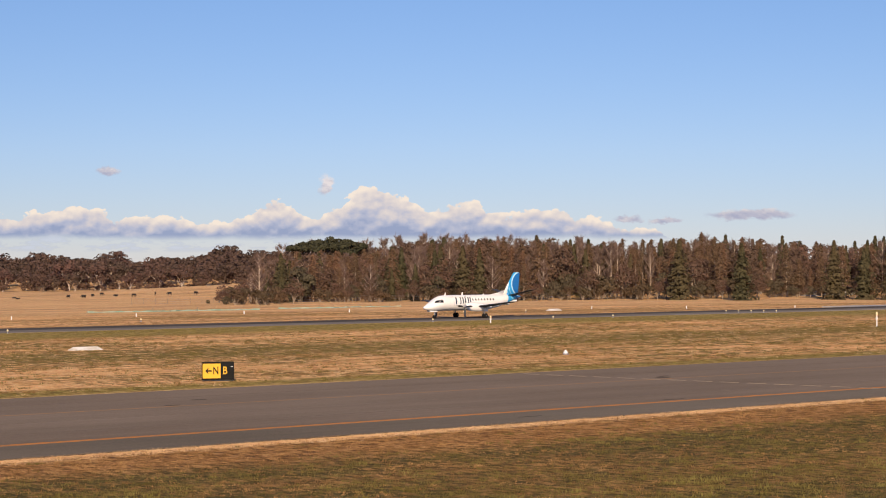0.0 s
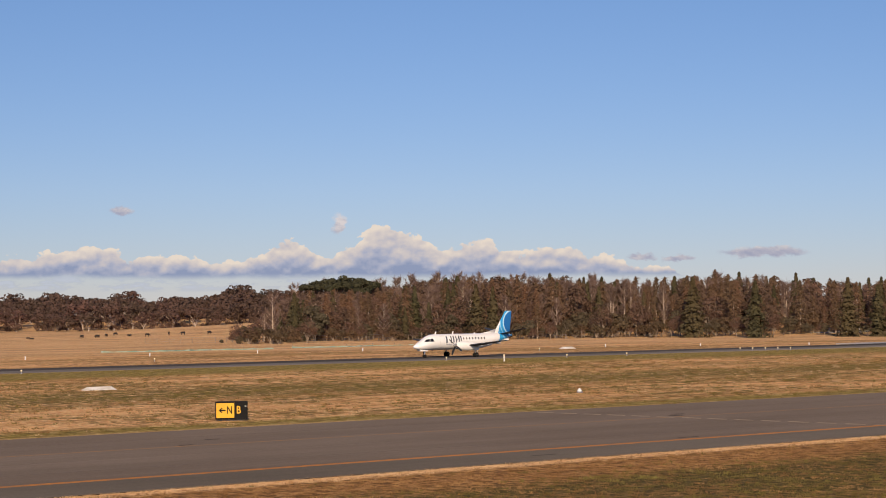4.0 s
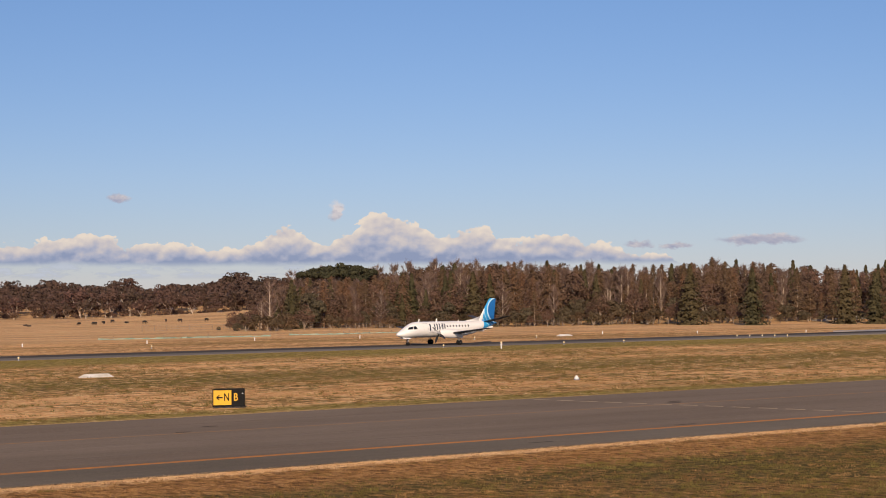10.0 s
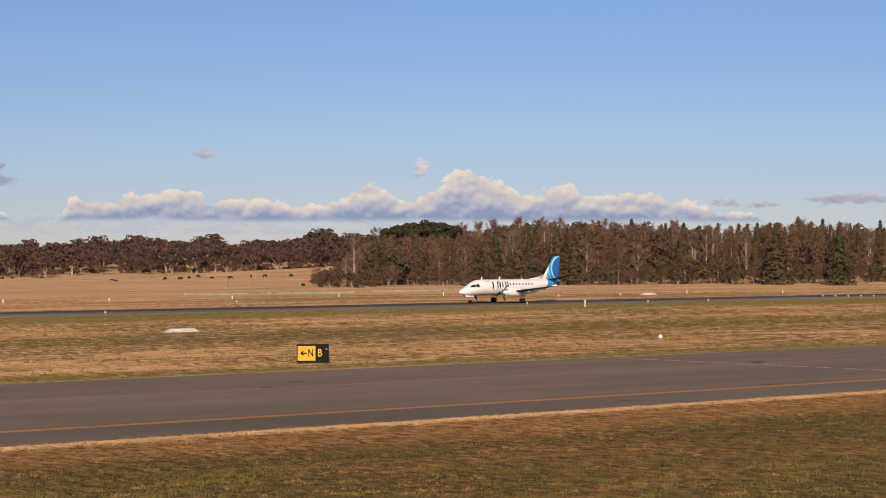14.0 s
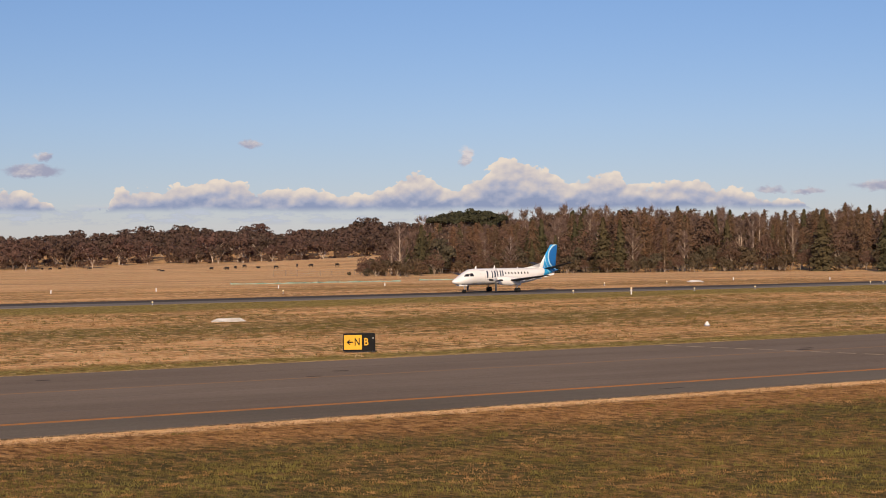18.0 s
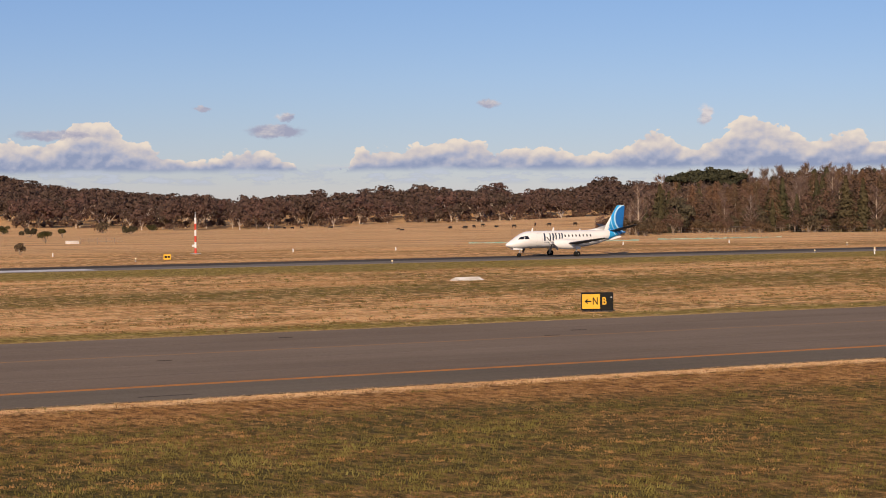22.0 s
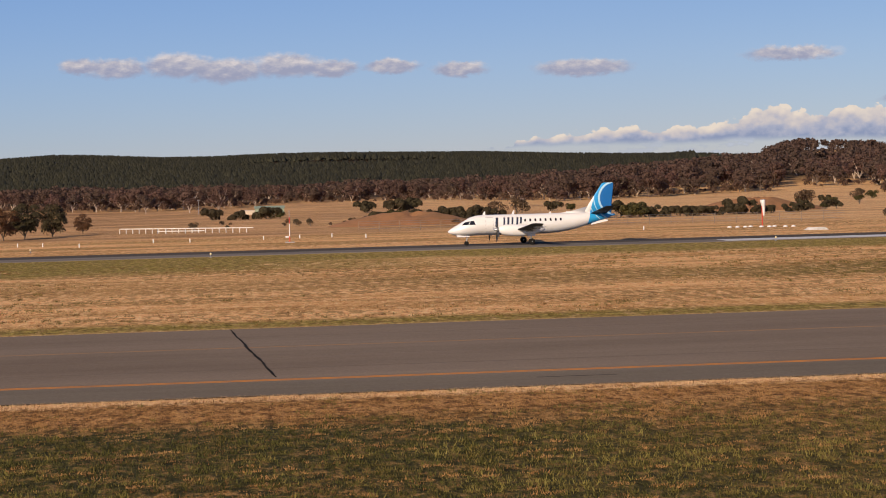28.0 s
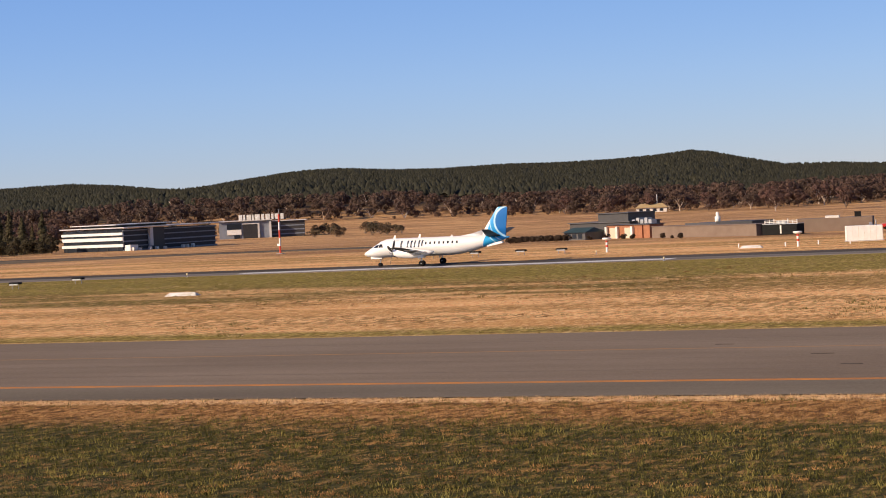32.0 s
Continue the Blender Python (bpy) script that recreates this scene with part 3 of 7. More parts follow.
def aeroplane():
    plane = thing("airliner", pose(199.2, 236.5, 0.06), "white twin-propeller airliner with blue tail rolling along the runway", "aeroplane")
    rings = [[(x, w * math.sin(2 * math.pi * k / 32), c + h * math.cos(2 * math.pi * k / 32)) for k in range(32)] for x, c, w, h in HULL]
    part("fuselage", Geo().loft(rings), AIRFRAME, plane, "white fuselage with blue rear end", True)
    # tail
    fin = Geo().loft([[(x, o, z) for x, o in section(x0, chord, th)] for z, x0, chord, th in ((3.1, 13.6, 3.45, 0.10), (4.4, 14.38, 2.75, 0.10), (5.7, 15.28, 2.0, 0.10), (6.74, 15.98, 1.40, 0.09), (6.85, 16.2, 1.02, 0.05))])
    part("fin", fin, AIRFRAME, plane, "blue fin with pale curved stripes", True)
    part("dorsal_fillet", Geo().loft([[(10.6, 0.02, 3.38), (10.6, 0, 3.4), (10.6, -0.02, 3.38)], [(12.6, 0.05, 3.3), (12.6, 0, 3.72), (12.6, -0.05, 3.3)], [(14.7, 0.09, 3.2), (14.7, 0, 4.28), (14.7, -0.09, 3.2)]]), AIRFRAME, plane, "white fairing before the fin", True)
    for side in (-1, 1):
        stab = wing_piece([(side * y, z, x0, ch, 0.1) for y, z, x0, ch in ((0.15, 3.28, 14.5, 1.95), (2.3, 3.72, 15.05, 1.5), (4.5, 4.18, 15.6, 1.0), (4.62, 4.2, 15.75, 0.65))])
        part("tailplane", stab, WING_GREY, plane, "grey tailplane with black leading edge", True)
        part("tailplane_boot", wing_piece([(side * y, z, x0 - 0.02, ch, 0.2) for y, z, x0, ch in ((0.5, 3.36, 14.59, 0.28), (4.45, 4.17, 15.59, 0.2))]), BOOT, plane, "", True)
        wing = wing_piece([(side * y, z, x0, ch, th) for y, z, x0, ch, th in ((0.6, 1.42, 5.25, 2.75, 0.16), (3.35, 1.72, 5.4, 2.5, 0.16), (7.2, 2.16, 5.75, 1.95, 0.14), (10.5, 2.54, 6.1, 1.4, 0.12), (10.72, 2.57, 6.35, 0.9, 0.08))])
        part("wing", wing, WING_GREY, plane, "grey low-set wing with upward slope", True)
        part("wing_boot", wing_piece([(side * y, z, x0 - 0.03, ch, 0.3) for y, z, x0, ch in ((4.3, 1.83, 5.48, 0.36), (10.45, 2.535, 6.08, 0.22))]), BOOT, plane, "", True)
        for y0, y1 in ((1.3, 2.7), (4.2, 6.3), (6.6, 9.2)):
            zz = 1.42 + 0.11 * (y0 + y1) / 2
            xx = 5.25 + 0.09 * (y0 + y1) / 2 + (2.75 - 0.135 * (y0 + y1) / 2)
            part("flap_fairing", Geo().loft([[(xx - 1.0 + k * 0.5, side * ((y0 + y1) / 2) + 0.07 * r * math.cos(a), zz - 0.17 + 0.12 * r * math.sin(a)) for a in [j * math.pi / 3 for j in range(6)]] for k, r in enumerate((0.2, 1, 1, 0.2))]), HULL_WHITE, plane, "", True)
        # engine
        y = side * 3.355
        nac = []
        for x, c, w, h in ((3.35, 1.83, 0.26, 0.28), (3.5, 1.80, 0.40, 0.46), (4.0, 1.76, 0.50, 0.60), (4.9, 1.72, 0.54, 0.68), (5.9, 1.66, 0.53, 0.66), (7.0, 1.62, 0.46, 0.52), (8.0, 1.66, 0.32, 0.30), (8.7, 1.72, 0.10, 0.10)):
            nac.append([(x, y + w * math.sin(2 * math.pi * k / 20), c + h * math.cos(2 * math.pi * k / 20)) for k in range(20)])
        nacelle = part("engine_nacelle", Geo().loft(nac), HULL_WHITE, plane, "white engine nacelle", True)
        part("air_intake", Geo().loft([[(x, y + w * math.sin(a), 1.34 + h * math.cos(a)) for a in [2 * math.pi * k / 12 for k in range(12)]] for x, w, h in ((3.42, 0.22, 0.10), (3.6, 0.26, 0.14), (3.62, 0.1, 0.05))]), DARK, nacelle)
        part("exhaust", Geo().loft([[(x, y + side * 0.42 + r * math.sin(a), 1.55 + r * math.cos(a)) for a in [2 * math.pi * k / 10 for k in range(10)]] for x, r in ((6.4, 0.1), (7.2, 0.13), (7.25, 0.08))]), CHROME, nacelle)
        prop = new("propeller")
        prop.parent = plane
        prop.matrix_basis = pose(3.25, y, 1.83)
        PROPS.append(prop)
        spin = Geo().loft([[(x, r * math.sin(2 * math.pi * k / 14), r * math.cos(2 * math.pi * k / 14)) for k in range(14)] for x, r in ((-0.52, 0.02), (-0.42, 0.12), (-0.2, 0.21), (0.08, 0.25))])
        part("spinner", spin, CHROME, prop, "grey metal spinner", True)
        for k in range(4):
            blade = Geo()
            rows = []
            for r, w, tw in ((0.2, 0.07, 60), (0.55, 0.14, 45), (1.05, 0.17, 32), (1.45, 0.15, 24), (1.66, 0.07, 20)):
                ca, sa = math.cos(radians(tw)), math.sin(radians(tw))
                rows.append([(-0.06 + q * w * sa + e * ca * 0.02, q * w * ca - e * sa * 0.02, r) for q, e in ((-1, 0), (0, 1), (1, 0), (0, -1))])
            blade.loft(rows)
            a = math.pi / 2 * k
            blade.v = [(bx, by * math.cos(a) - bz * math.sin(a), by * math.sin(a) + bz * math.cos(a)) for bx, by, bz in blade.v]
            part("blade", blade, PROP_BLACK, prop, "black propeller blade")
        # main gear
        leg = part("main_gear_leg", Geo().tube([(7.0, y, 1.35), (7.14, y, 0.4)], [0.09, 0.07], 10).tube([(6.45, y, 1.2), (7.1, y, 0.6)], [0.04, 0.04], 6).tube([(7.14, y - 0.36, 0.36), (7.14, y + 0.36, 0.36)], [0.05, 0.05], 8), CHROME, plane, "main undercarriage leg")
        for d in (-0.36, 0.33):
            part("gear_door", Geo().box(6.7, 7.5, y + d, y + d + 0.03, 1.02, 1.3), HULL_WHITE, leg)
        for d in (-0.24, 0.24):
            w_ob = new("wheel")
            w_ob.parent = plane
            w_ob.matrix_basis = pose(7.14, y + d, 0.36)
            WHEELS.append((w_ob, 0.36))
            tyre, rim = wheel(0.36, 0.22)
            part("tyre", tyre, RUBBER, w_ob, "black tyre", True)
            part("rim", rim, CHROME, w_ob, "", True)
        # windows, doors, stripes on the flank
        for k in range(8):
            x = 6.75 + 0.595 * k
            part("cabin_window", on_hull(((x - 0.11, 2.62), (x + 0.11, 2.62), (x + 0.10, 2.92), (x - 0.10, 2.92)), side, 0.014, 3), GLASS_DARK, plane)
        for a, b, c, d in (((-0.60, 2.36), (0.16, 2.38), (0.36, 2.80), (-0.22, 2.68)), ((0.24, 2.38), (0.98, 2.40), (0.80, 2.84), (0.44, 2.82))):
            part("cockpit_window", on_hull((a, b, c, d), side, 0.016, 4), GLASS_DARK, plane, "dark cockpit window")
        for x0, x1, z0, z1 in ((2.15, 2.19, 1.5, 3.2), (3.0, 3.04, 1.5, 3.2), (2.15, 3.04, 3.16, 3.2), (2.15, 3.04, 1.5, 1.54)):
            part("door_seam", on_hull(((x0, z0), (x1, z0), (x1, z1), (x0, z1)), side, 0.013, 4), SOFT_GREY, plane)
        part("belly_line", on_hull(((1.0, 1.36), (9.4, 1.36), (9.4, 1.40), (1.0, 1.40)), side, 0.012, 8), SOFT_GREY, plane)
        # the airline's mark: four plain dark blocks and a thin pale bar
        lean = 0.10
        for x0, w, low in ((3.25, 0.26, 2.12), (4.16, 0.2, 2.12), (4.62, 0.24, 2.2), (5.12, 0.2, 2.3), (5.68, 0.22, 2.3), (6.1, 0.22, 2.4)):
            part("mark_block", on_hull(((x0, low), (x0 + w, low), (x0 + w + lean, 3.14), (x0 + lean, 3.14)), side, 0.015), NAVY, plane, "plain navy painted block")
        part("mark_bar", on_hull(((3.3, 1.88), (4.5, 1.88), (4.5, 1.96), (3.3, 1.96)), side, 0.014), SOFT_GREY, plane, "thin pale grey lettering bar")
    # nose gear, aerials, tail lamp
    part("nose_gear_leg", Geo().tube([(0.1, 0, 1.4), (0, 0, 0.26)], [0.07, 0.055], 10).tube([(0.5, 0, 1.3), (0.03, 0, 0.6)], [0.03, 0.03], 6), CHROME, plane, "nose undercarriage leg")
    for d in (-0.32, 0.28):
        part("nose_gear_door", Geo().box(-1.15, 0.35, d, d + 0.04, 0.98, 1.32), HULL_WHITE, plane, "open white nose gear door")
    for d in (-0.14, 0.14):
        w_ob = new("wheel")
        w_ob.parent = plane
        w_ob.matrix_basis = pose(0, d, 0.25)
        WHEELS.append((w_ob, 0.25))
        tyre, rim = wheel(0.25, 0.15)
        part("tyre", tyre, RUBBER, w_ob, "black tyre", True)
        part("rim", rim, CHROME, w_ob, "", True)
    for x, h in ((1.9, 0.42), (5.3, 0.46), (9.6, 0.2)):
        part("aerial", Geo().loft([[(x, 0.03, 3.42), (x + 0.35, 0, 3.42), (x, -0.03, 3.42)], [(x + 0.22, 0.01, 3.45 + h), (x + 0.36, 0, 3.45 + h), (x + 0.22, -0.01, 3.45 + h)]]), HULL_WHITE, plane, "white blade aerial")
    part("tail_cone", Geo().loft([[(x, r * math.sin(a), 3.1 + r * math.cos(a)) for a in [2 * math.pi * k / 12 for k in range(12)]] for x, r in ((17.05, 0.14), (17.4, 0.11), (17.5, 0.04))]), TAIL_BLUE, plane, "", True)
    for s in (-1, 1):
        part("ventral_strake", Geo().loft([[(14.6, s * 0.26, 2.3), (14.6, s * 0.34, 2.0), (14.6, s * 0.3, 2.3)], [(16.6, s * 0.16, 2.66), (16.6, s * 0.26, 2.4), (16.6, s * 0.2, 2.66)]]), HULL_WHITE, plane)
    return plane


PROPS, WHEELS = [], []


# ---- trees ----
BARK_PALE = surface("pale_gum_bark", (0.60, 0.50, 0.41), (0.38, 0.30, 0.24), 0.8, 0.85)
BARK_BROWN = surface("brown_gum_bark", (0.17, 0.125, 0.095), (0.10, 0.074, 0.056), 0.8, 0.9)
BARK_DARK = surface("dark_pine_bark", (0.10, 0.075, 0.055), (0.065, 0.048, 0.036), 1.2, 0.9)
BARK_STEM = surface("pale_stem_bark", (0.50, 0.40, 0.32), (0.32, 0.25, 0.19), 1.0, 0.9)
BARK_GREY = surface("grey_bare_bark", (0.30, 0.24, 0.18), (0.18, 0.14, 0.105), 1.0, 0.9)
GUM_LEAF = foliage("brown_gum_leaf", (0.175, 0.094, 0.075), (0.108, 0.063, 0.051), (0.088, 0.066, 0.048), 0.25)
BRUSH_LEAF = foliage("brown_thicket_leaf", (0.205, 0.114, 0.080), (0.112, 0.066, 0.048), (0.12, 0.082, 0.054))
GUM_GREEN = foliage("olive_gum_leaf", (0.078, 0.066, 0.033), (0.048, 0.044, 0.023), (0.085, 0.058, 0.032))
RUSTY_LEAF = foliage("rusty_olive_leaf", (0.155, 0.074, 0.036), (0.085, 0.050, 0.026), (0.125, 0.064, 0.032))
PINE_LEAF = foliage("dark_pine_needles", (0.078, 0.072, 0.034), (0.038, 0.040, 0.020), (0.105, 0.078, 0.038), 0.15)
PINE_DARK = foliage("umbrella_pine_needles", (0.060, 0.060, 0.030), (0.034, 0.036, 0.020), (0.050, 0.048, 0.026), 0.1)
RUST_LEAF = foliage("rusty_conifer_needles", (0.235, 0.128, 0.076), (0.14, 0.082, 0.050), (0.118, 0.086, 0.050), 0.2)
TWIG_LEAF = foliage("bare_twig_haze", (0.26, 0.172, 0.135), (0.16, 0.108, 0.085), (0.20, 0.14, 0.11), 0.3)
SHRUB_LEAF = foliage("grey_green_shrub_leaf", (0.135, 0.105, 0.062), (0.078, 0.066, 0.042), (0.15, 0.088, 0.05))
OLIVE_LEAF = foliage("grey_olive_leaf", (0.135, 0.112, 0.068), (0.080, 0.070, 0.044), (0.115, 0.088, 0.054))
BUSH_GREEN = foliage("yellow_green_bush_leaf", (0.12, 0.10, 0.030), (0.055, 0.052, 0.019), (0.045, 0.042, 0.018))
SCRUB_LEAF = foliage("dark_scrub_leaf", (0.085, 0.068, 0.034), (0.042, 0.038, 0.020), (0.055, 0.042, 0.024))
HEDGE_LEAF = foliage("dark_red_brown_hedge_leaf", (0.070, 0.040, 0.026), (0.034, 0.026, 0.018), (0.055, 0.036, 0.022))
RIDGE_PINE = foliage("ridge_pine_needles", (0.052, 0.050, 0.029), (0.024, 0.026, 0.017), (0.040, 0.040, 0.026), 0.0)


def leaf_cloud(rng, centres, radii, count, size, flat=0.8, inner=0.45, tumble=0.65):
    """Small leaf sprays scattered through and mostly near the skin of ellipsoids."""
    centres, radii = np.asarray(centres, float), np.asarray(radii, float)
    k = rng.choice(len(radii), count, p=radii ** 2 / (radii ** 2).sum())
    d = rng.normal(size=(count, 3))
    d[:, 2] = np.where(d[:, 2] < -0.5, -d[:, 2], d[:, 2])
    d /= np.linalg.norm(d, axis=1)[:, None]
    reach = radii[k] * rng.uniform(inner, 1.08, count) ** 0.6
    p = centres[k] + d * reach[:, None] * np.array((1, 1, flat))
    return leaf_sprays(rng, p, d + rng.normal(size=(count, 3)) * tumble, size)


def leaf_sprays(rng, p, out, size):
    """One small triangle at each point, facing roughly outwards."""
    count = len(p)
    out = out / np.linalg.norm(out, axis=1)[:, None]
    e1 = np.cross(out, rng.normal(size=(count, 3)))
    e1 /= np.linalg.norm(e1, axis=1)[:, None]
    e2 = np.cross(out, e1)
    s = size * rng.uniform(0.6, 1.35, count)[:, None]
    v = np.stack([p + e1 * s * 0.8, p - e1 * s * 0.4 + e2 * s * 0.68, p - e1 * s * 0.4 - e2 * s * 0.68], 1).reshape(-1, 3)
    return v, np.arange(count * 3).reshape(-1, 3)


def twigs(rng, p, out, length, width):
    """Thin slivers that start at each point and run outwards."""
    count = len(p)
    out = out / np.linalg.norm(out, axis=1)[:, None]
    side = np.cross(out, rng.normal(size=(count, 3)))
    side /= np.linalg.norm(side, axis=1)[:, None]
    l = length * rng.uniform(0.5, 1.3, count)[:, None]
    v = np.stack([p - side * width, p + side * width, p + out * l], 1).reshape(-1, 3)
    return v, np.arange(count * 3).reshape(-1, 3)


def both(a, b):
    return np.concatenate([a[0], b[0]]), np.concatenate([a[1], b[1] + len(a[0])])


def gum_shape(seed, h, leaves=900, spread=0.42, size=0.62, skirt=0):
    """A gum: short forked trunk, sinuous spreading limbs and a broad crown of separate rounded pads."""
    rng = np.random.default_rng(seed)
    wood = Geo()
    fork = h * rng.uniform(0.08, 0.16)
    wood.tube([(0, 0, -0.4), (0.1, 0, fork * 0.5), (0.05, 0.1, fork)], [h * 0.027, h * 0.021, h * 0.018], 6)
    centres, radii = [], []
    n = int(rng.integers(5, 8))
    for k in range(n):
        a = 2 * math.pi * (k + rng.uniform(-0.3, 0.3)) / n
        r = h * spread * rng.uniform(0.45, 1.0)
        top = h * rng.uniform(0.36, 0.86)
        tip = np.array((math.cos(a) * r, math.sin(a) * r, top))
        mid = np.array((math.cos(a + 0.35) * r * 0.5, math.sin(a + 0.35) * r * 0.5, fork + (top - fork) * 0.5))
        wood.tube([(0.05, 0.1, fork * 0.9), tuple(mid), tuple(tip)], [h * 0.014, h * 0.011, h * 0.004], 4, False)
        for m in range(2):
            b = a + rng.uniform(-1.1, 1.1)
            end = mid + np.array((math.cos(b), math.sin(b), rng.uniform(0.5, 1.1))) * h * 0.20
            wood.tube([tuple(mid), tuple(end)], [h * 0.009, h * 0.003], 3, False)
            centres.append(end)
            radii.append(h * rng.uniform(0.11, 0.17))
        centres.append(tip)
        radii.append(h * rng.uniform(0.13, 0.20))
    for z, r in ((0.84, 0.16), (0.64, 0.27), (0.38, 0.27)):
        centres.append((rng.normal(0, h * 0.06), rng.normal(0, h * 0.06), h * z))
        radii.append(h * r)
    for k in range(skirt):
        a = rng.uniform(0, 6.28)
        r = h * spread * rng.uniform(0.3, 0.85)
        centres.append((math.cos(a) * r, math.sin(a) * r, h * rng.uniform(0.16, 0.34)))
        radii.append(h * rng.uniform(0.10, 0.17))
    return wood, leaf_cloud(rng, centres, radii, leaves, size, 0.72, 0.7, 0.22)


def umbrella_shape(seed, h, leaves=1500):
    """A tall pine with a bare leaning stem and one flat dense canopy."""
    rng = np.random.default_rng(seed)
    wood = Geo().tube([(0, 0, -0.4), (0.25, 0, h * 0.4), (0.1, 0.1, h * 0.82)], [h * 0.022, h * 0.017, h * 0.008], 6)
    centres, radii = [], []
    for k in range(11):
        a, r = rng.uniform(0, 6.28), h * 0.24 * math.sqrt(rng.random())
        c = (math.cos(a) * r, math.sin(a) * r, h * (0.90 - 0.13 * (r / (h * 0.24)) ** 2 + rng.normal(0, 0.03)))
        wood.tube([(0.1, 0.05, h * 0.62), c], [h * 0.007, h * 0.003], 4, False)
        centres.append(c)
        radii.append(h * rng.uniform(0.075, 0.12))
    return wood, leaf_cloud(rng, centres, radii, leaves, 0.42, 0.6, 0.6, 0.35)


def conifer_shape(seed, h, leaves=700, width=0.2, bare=0.1, size=0.7, thin=0.35):
    """A conifer: straight trunk, drooping tiers that narrow to the tip, uneven and broken."""
    rng = np.random.default_rng(seed)
    wood = Geo().tube([(0, 0, -0.4), (0, 0, h * 0.5), (0, 0, h * 0.98)], [h * 0.017, h * 0.013, h * 0.003], 6)
    u = np.sort(rng.uniform(0, 1, leaves) ** 1.25)
    level = np.floor(u * 19)
    tiers = u * 0.5 + level / 38 + rng.normal(0, 0.012, leaves)
    # whole boughs are missing or short, a different set on every level
    a = rng.uniform(0, 2 * math.pi, leaves)
    bough = np.floor(a / (2 * math.pi) * 7 + level * 0.37).astype(int) % 7
    strength = rng.uniform(0.25, 1.2, (20, 7))[level.astype(int), bough]
    z = h * (bare + (1 - bare) * np.clip(tiers, 0, 0.99))
    reach = h * width * (1 - np.clip(tiers, 0, 1)) ** 0.95 * strength * rng.normal(1, 0.1, leaves) + 0.12
    t = rng.uniform(thin, 1.0, leaves)
    p = np.stack([np.cos(a) * reach * t, np.sin(a) * reach * t, z - reach * t * 0.28], -1)
    out = np.stack([np.cos(a), np.sin(a), np.full(leaves, 0.55)], -1) + rng.normal(0, 0.3, (leaves, 3))
    for k in range(0, 19, 2):
        b = rng.uniform(0, 6.28)
        l = h * width * (1 - k / 19) ** 0.8 * 0.8
        zz = h * (bare + (1 - bare) * k / 19)
        wood.tube([(0, 0, zz), (math.cos(b) * l, math.sin(b) * l, zz - l * 0.2)], [h * 0.004, h * 0.001], 3, False)
    if size < 0.45:
        # thin needles left on drooping twigs
        run = np.stack([np.cos(a), np.sin(a), np.full(leaves, -0.5)], -1) + rng.normal(0, 0.35, (leaves, 3))
        return wood, both(twigs(rng, p[::2], run[::2], 1.3, 0.12), leaf_sprays(rng, p[1::2], out[1::2], size))
    return wood, leaf_sprays(rng, p, out, size)


def bare_shape(seed, h, leaves=260, spread=1.0):
    """A leafless upright tree: pale stem, steep branches, a haze of fine twigs."""
    rng = np.random.default_rng(seed)
    wood = Geo().tube([(0, 0, -0.4), (0.1, 0, h * 0.5), (0, 0.1, h)], [h * 0.015, h * 0.011, h * 0.002], 6)
    starts, ends = [], []
    for k in range(26):
        z = h * rng.uniform(0.2, 0.92)
        a = rng.uniform(0, 2 * math.pi)
        l = h * rng.uniform(0.10, 0.2) * (1.25 - z / h) * spread
        tip = (math.cos(a) * l, math.sin(a) * l, z + l * 1.5 / spread)
        wood.tube([(0.05, 0.05, z), (tip[0] * 0.6, tip[1] * 0.6, z + l * 0.7 / spread), tip], [h * 0.005, h * 0.003, h * 0.001], 3, False)
        starts.append((tip[0] * 0.15, tip[1] * 0.15, z))
        ends.append(tip)
    starts, ends = np.array(starts), np.array(ends)
    k = rng.integers(0, len(ends), leaves)
    u = rng.uniform(0.15, 1.05, leaves)[:, None]
    p = starts[k] * (1 - u) + ends[k] * u + rng.normal(0, h * 0.012, (leaves, 3))
    out = (ends - starts)[k] / h * 5 + rng.normal(0, 0.5, (leaves, 3)) + (0, 0, 0.5)
    return wood, twigs(rng, p, out, h * 0.085, 0.06)


def shrub_shape(seed, h, leaves=420, wide=0.75, size=0.36):
    rng = np.random.default_rng(seed)
    wood = Geo()
    centres, radii = [], []
    for k in range(9):
        a = rng.uniform(0, 2 * math.pi)
        r = h * wide * rng.uniform(0.1, 0.7)
        c = (math.cos(a) * r, math.sin(a) * r, h * rng.uniform(0.25, 0.72))
        wood.tube([(0, 0, -0.2), c], [h * 0.02, h * 0.008], 4, False)
        centres.append(c)
        radii.append(h * rng.uniform(0.2, 0.34))
    return wood, leaf_cloud(rng, centres, radii, leaves, size, 0.85, 0.65, 0.35)


KINDS = {}


def tree_kind(key, shape, bark, leaf):
    wood, (v, f) = shape
    KINDS[key] = (wood.mesh("trunk", bark), bulk("crown", v, f, leaf), v, f, wood)


def tree(key, x, y, scale, turn, name, label, category="tree", group=""):
    me_wood, me_leaf = KINDS[key][:2]
    ob = thing(name, stand(x, y, turn, -0.1), label, category, group)
    ob.scale = (scale, scale, scale)
    part("trunk", me_wood, None, ob)
    part("crown", me_leaf, None, ob)
    return ob


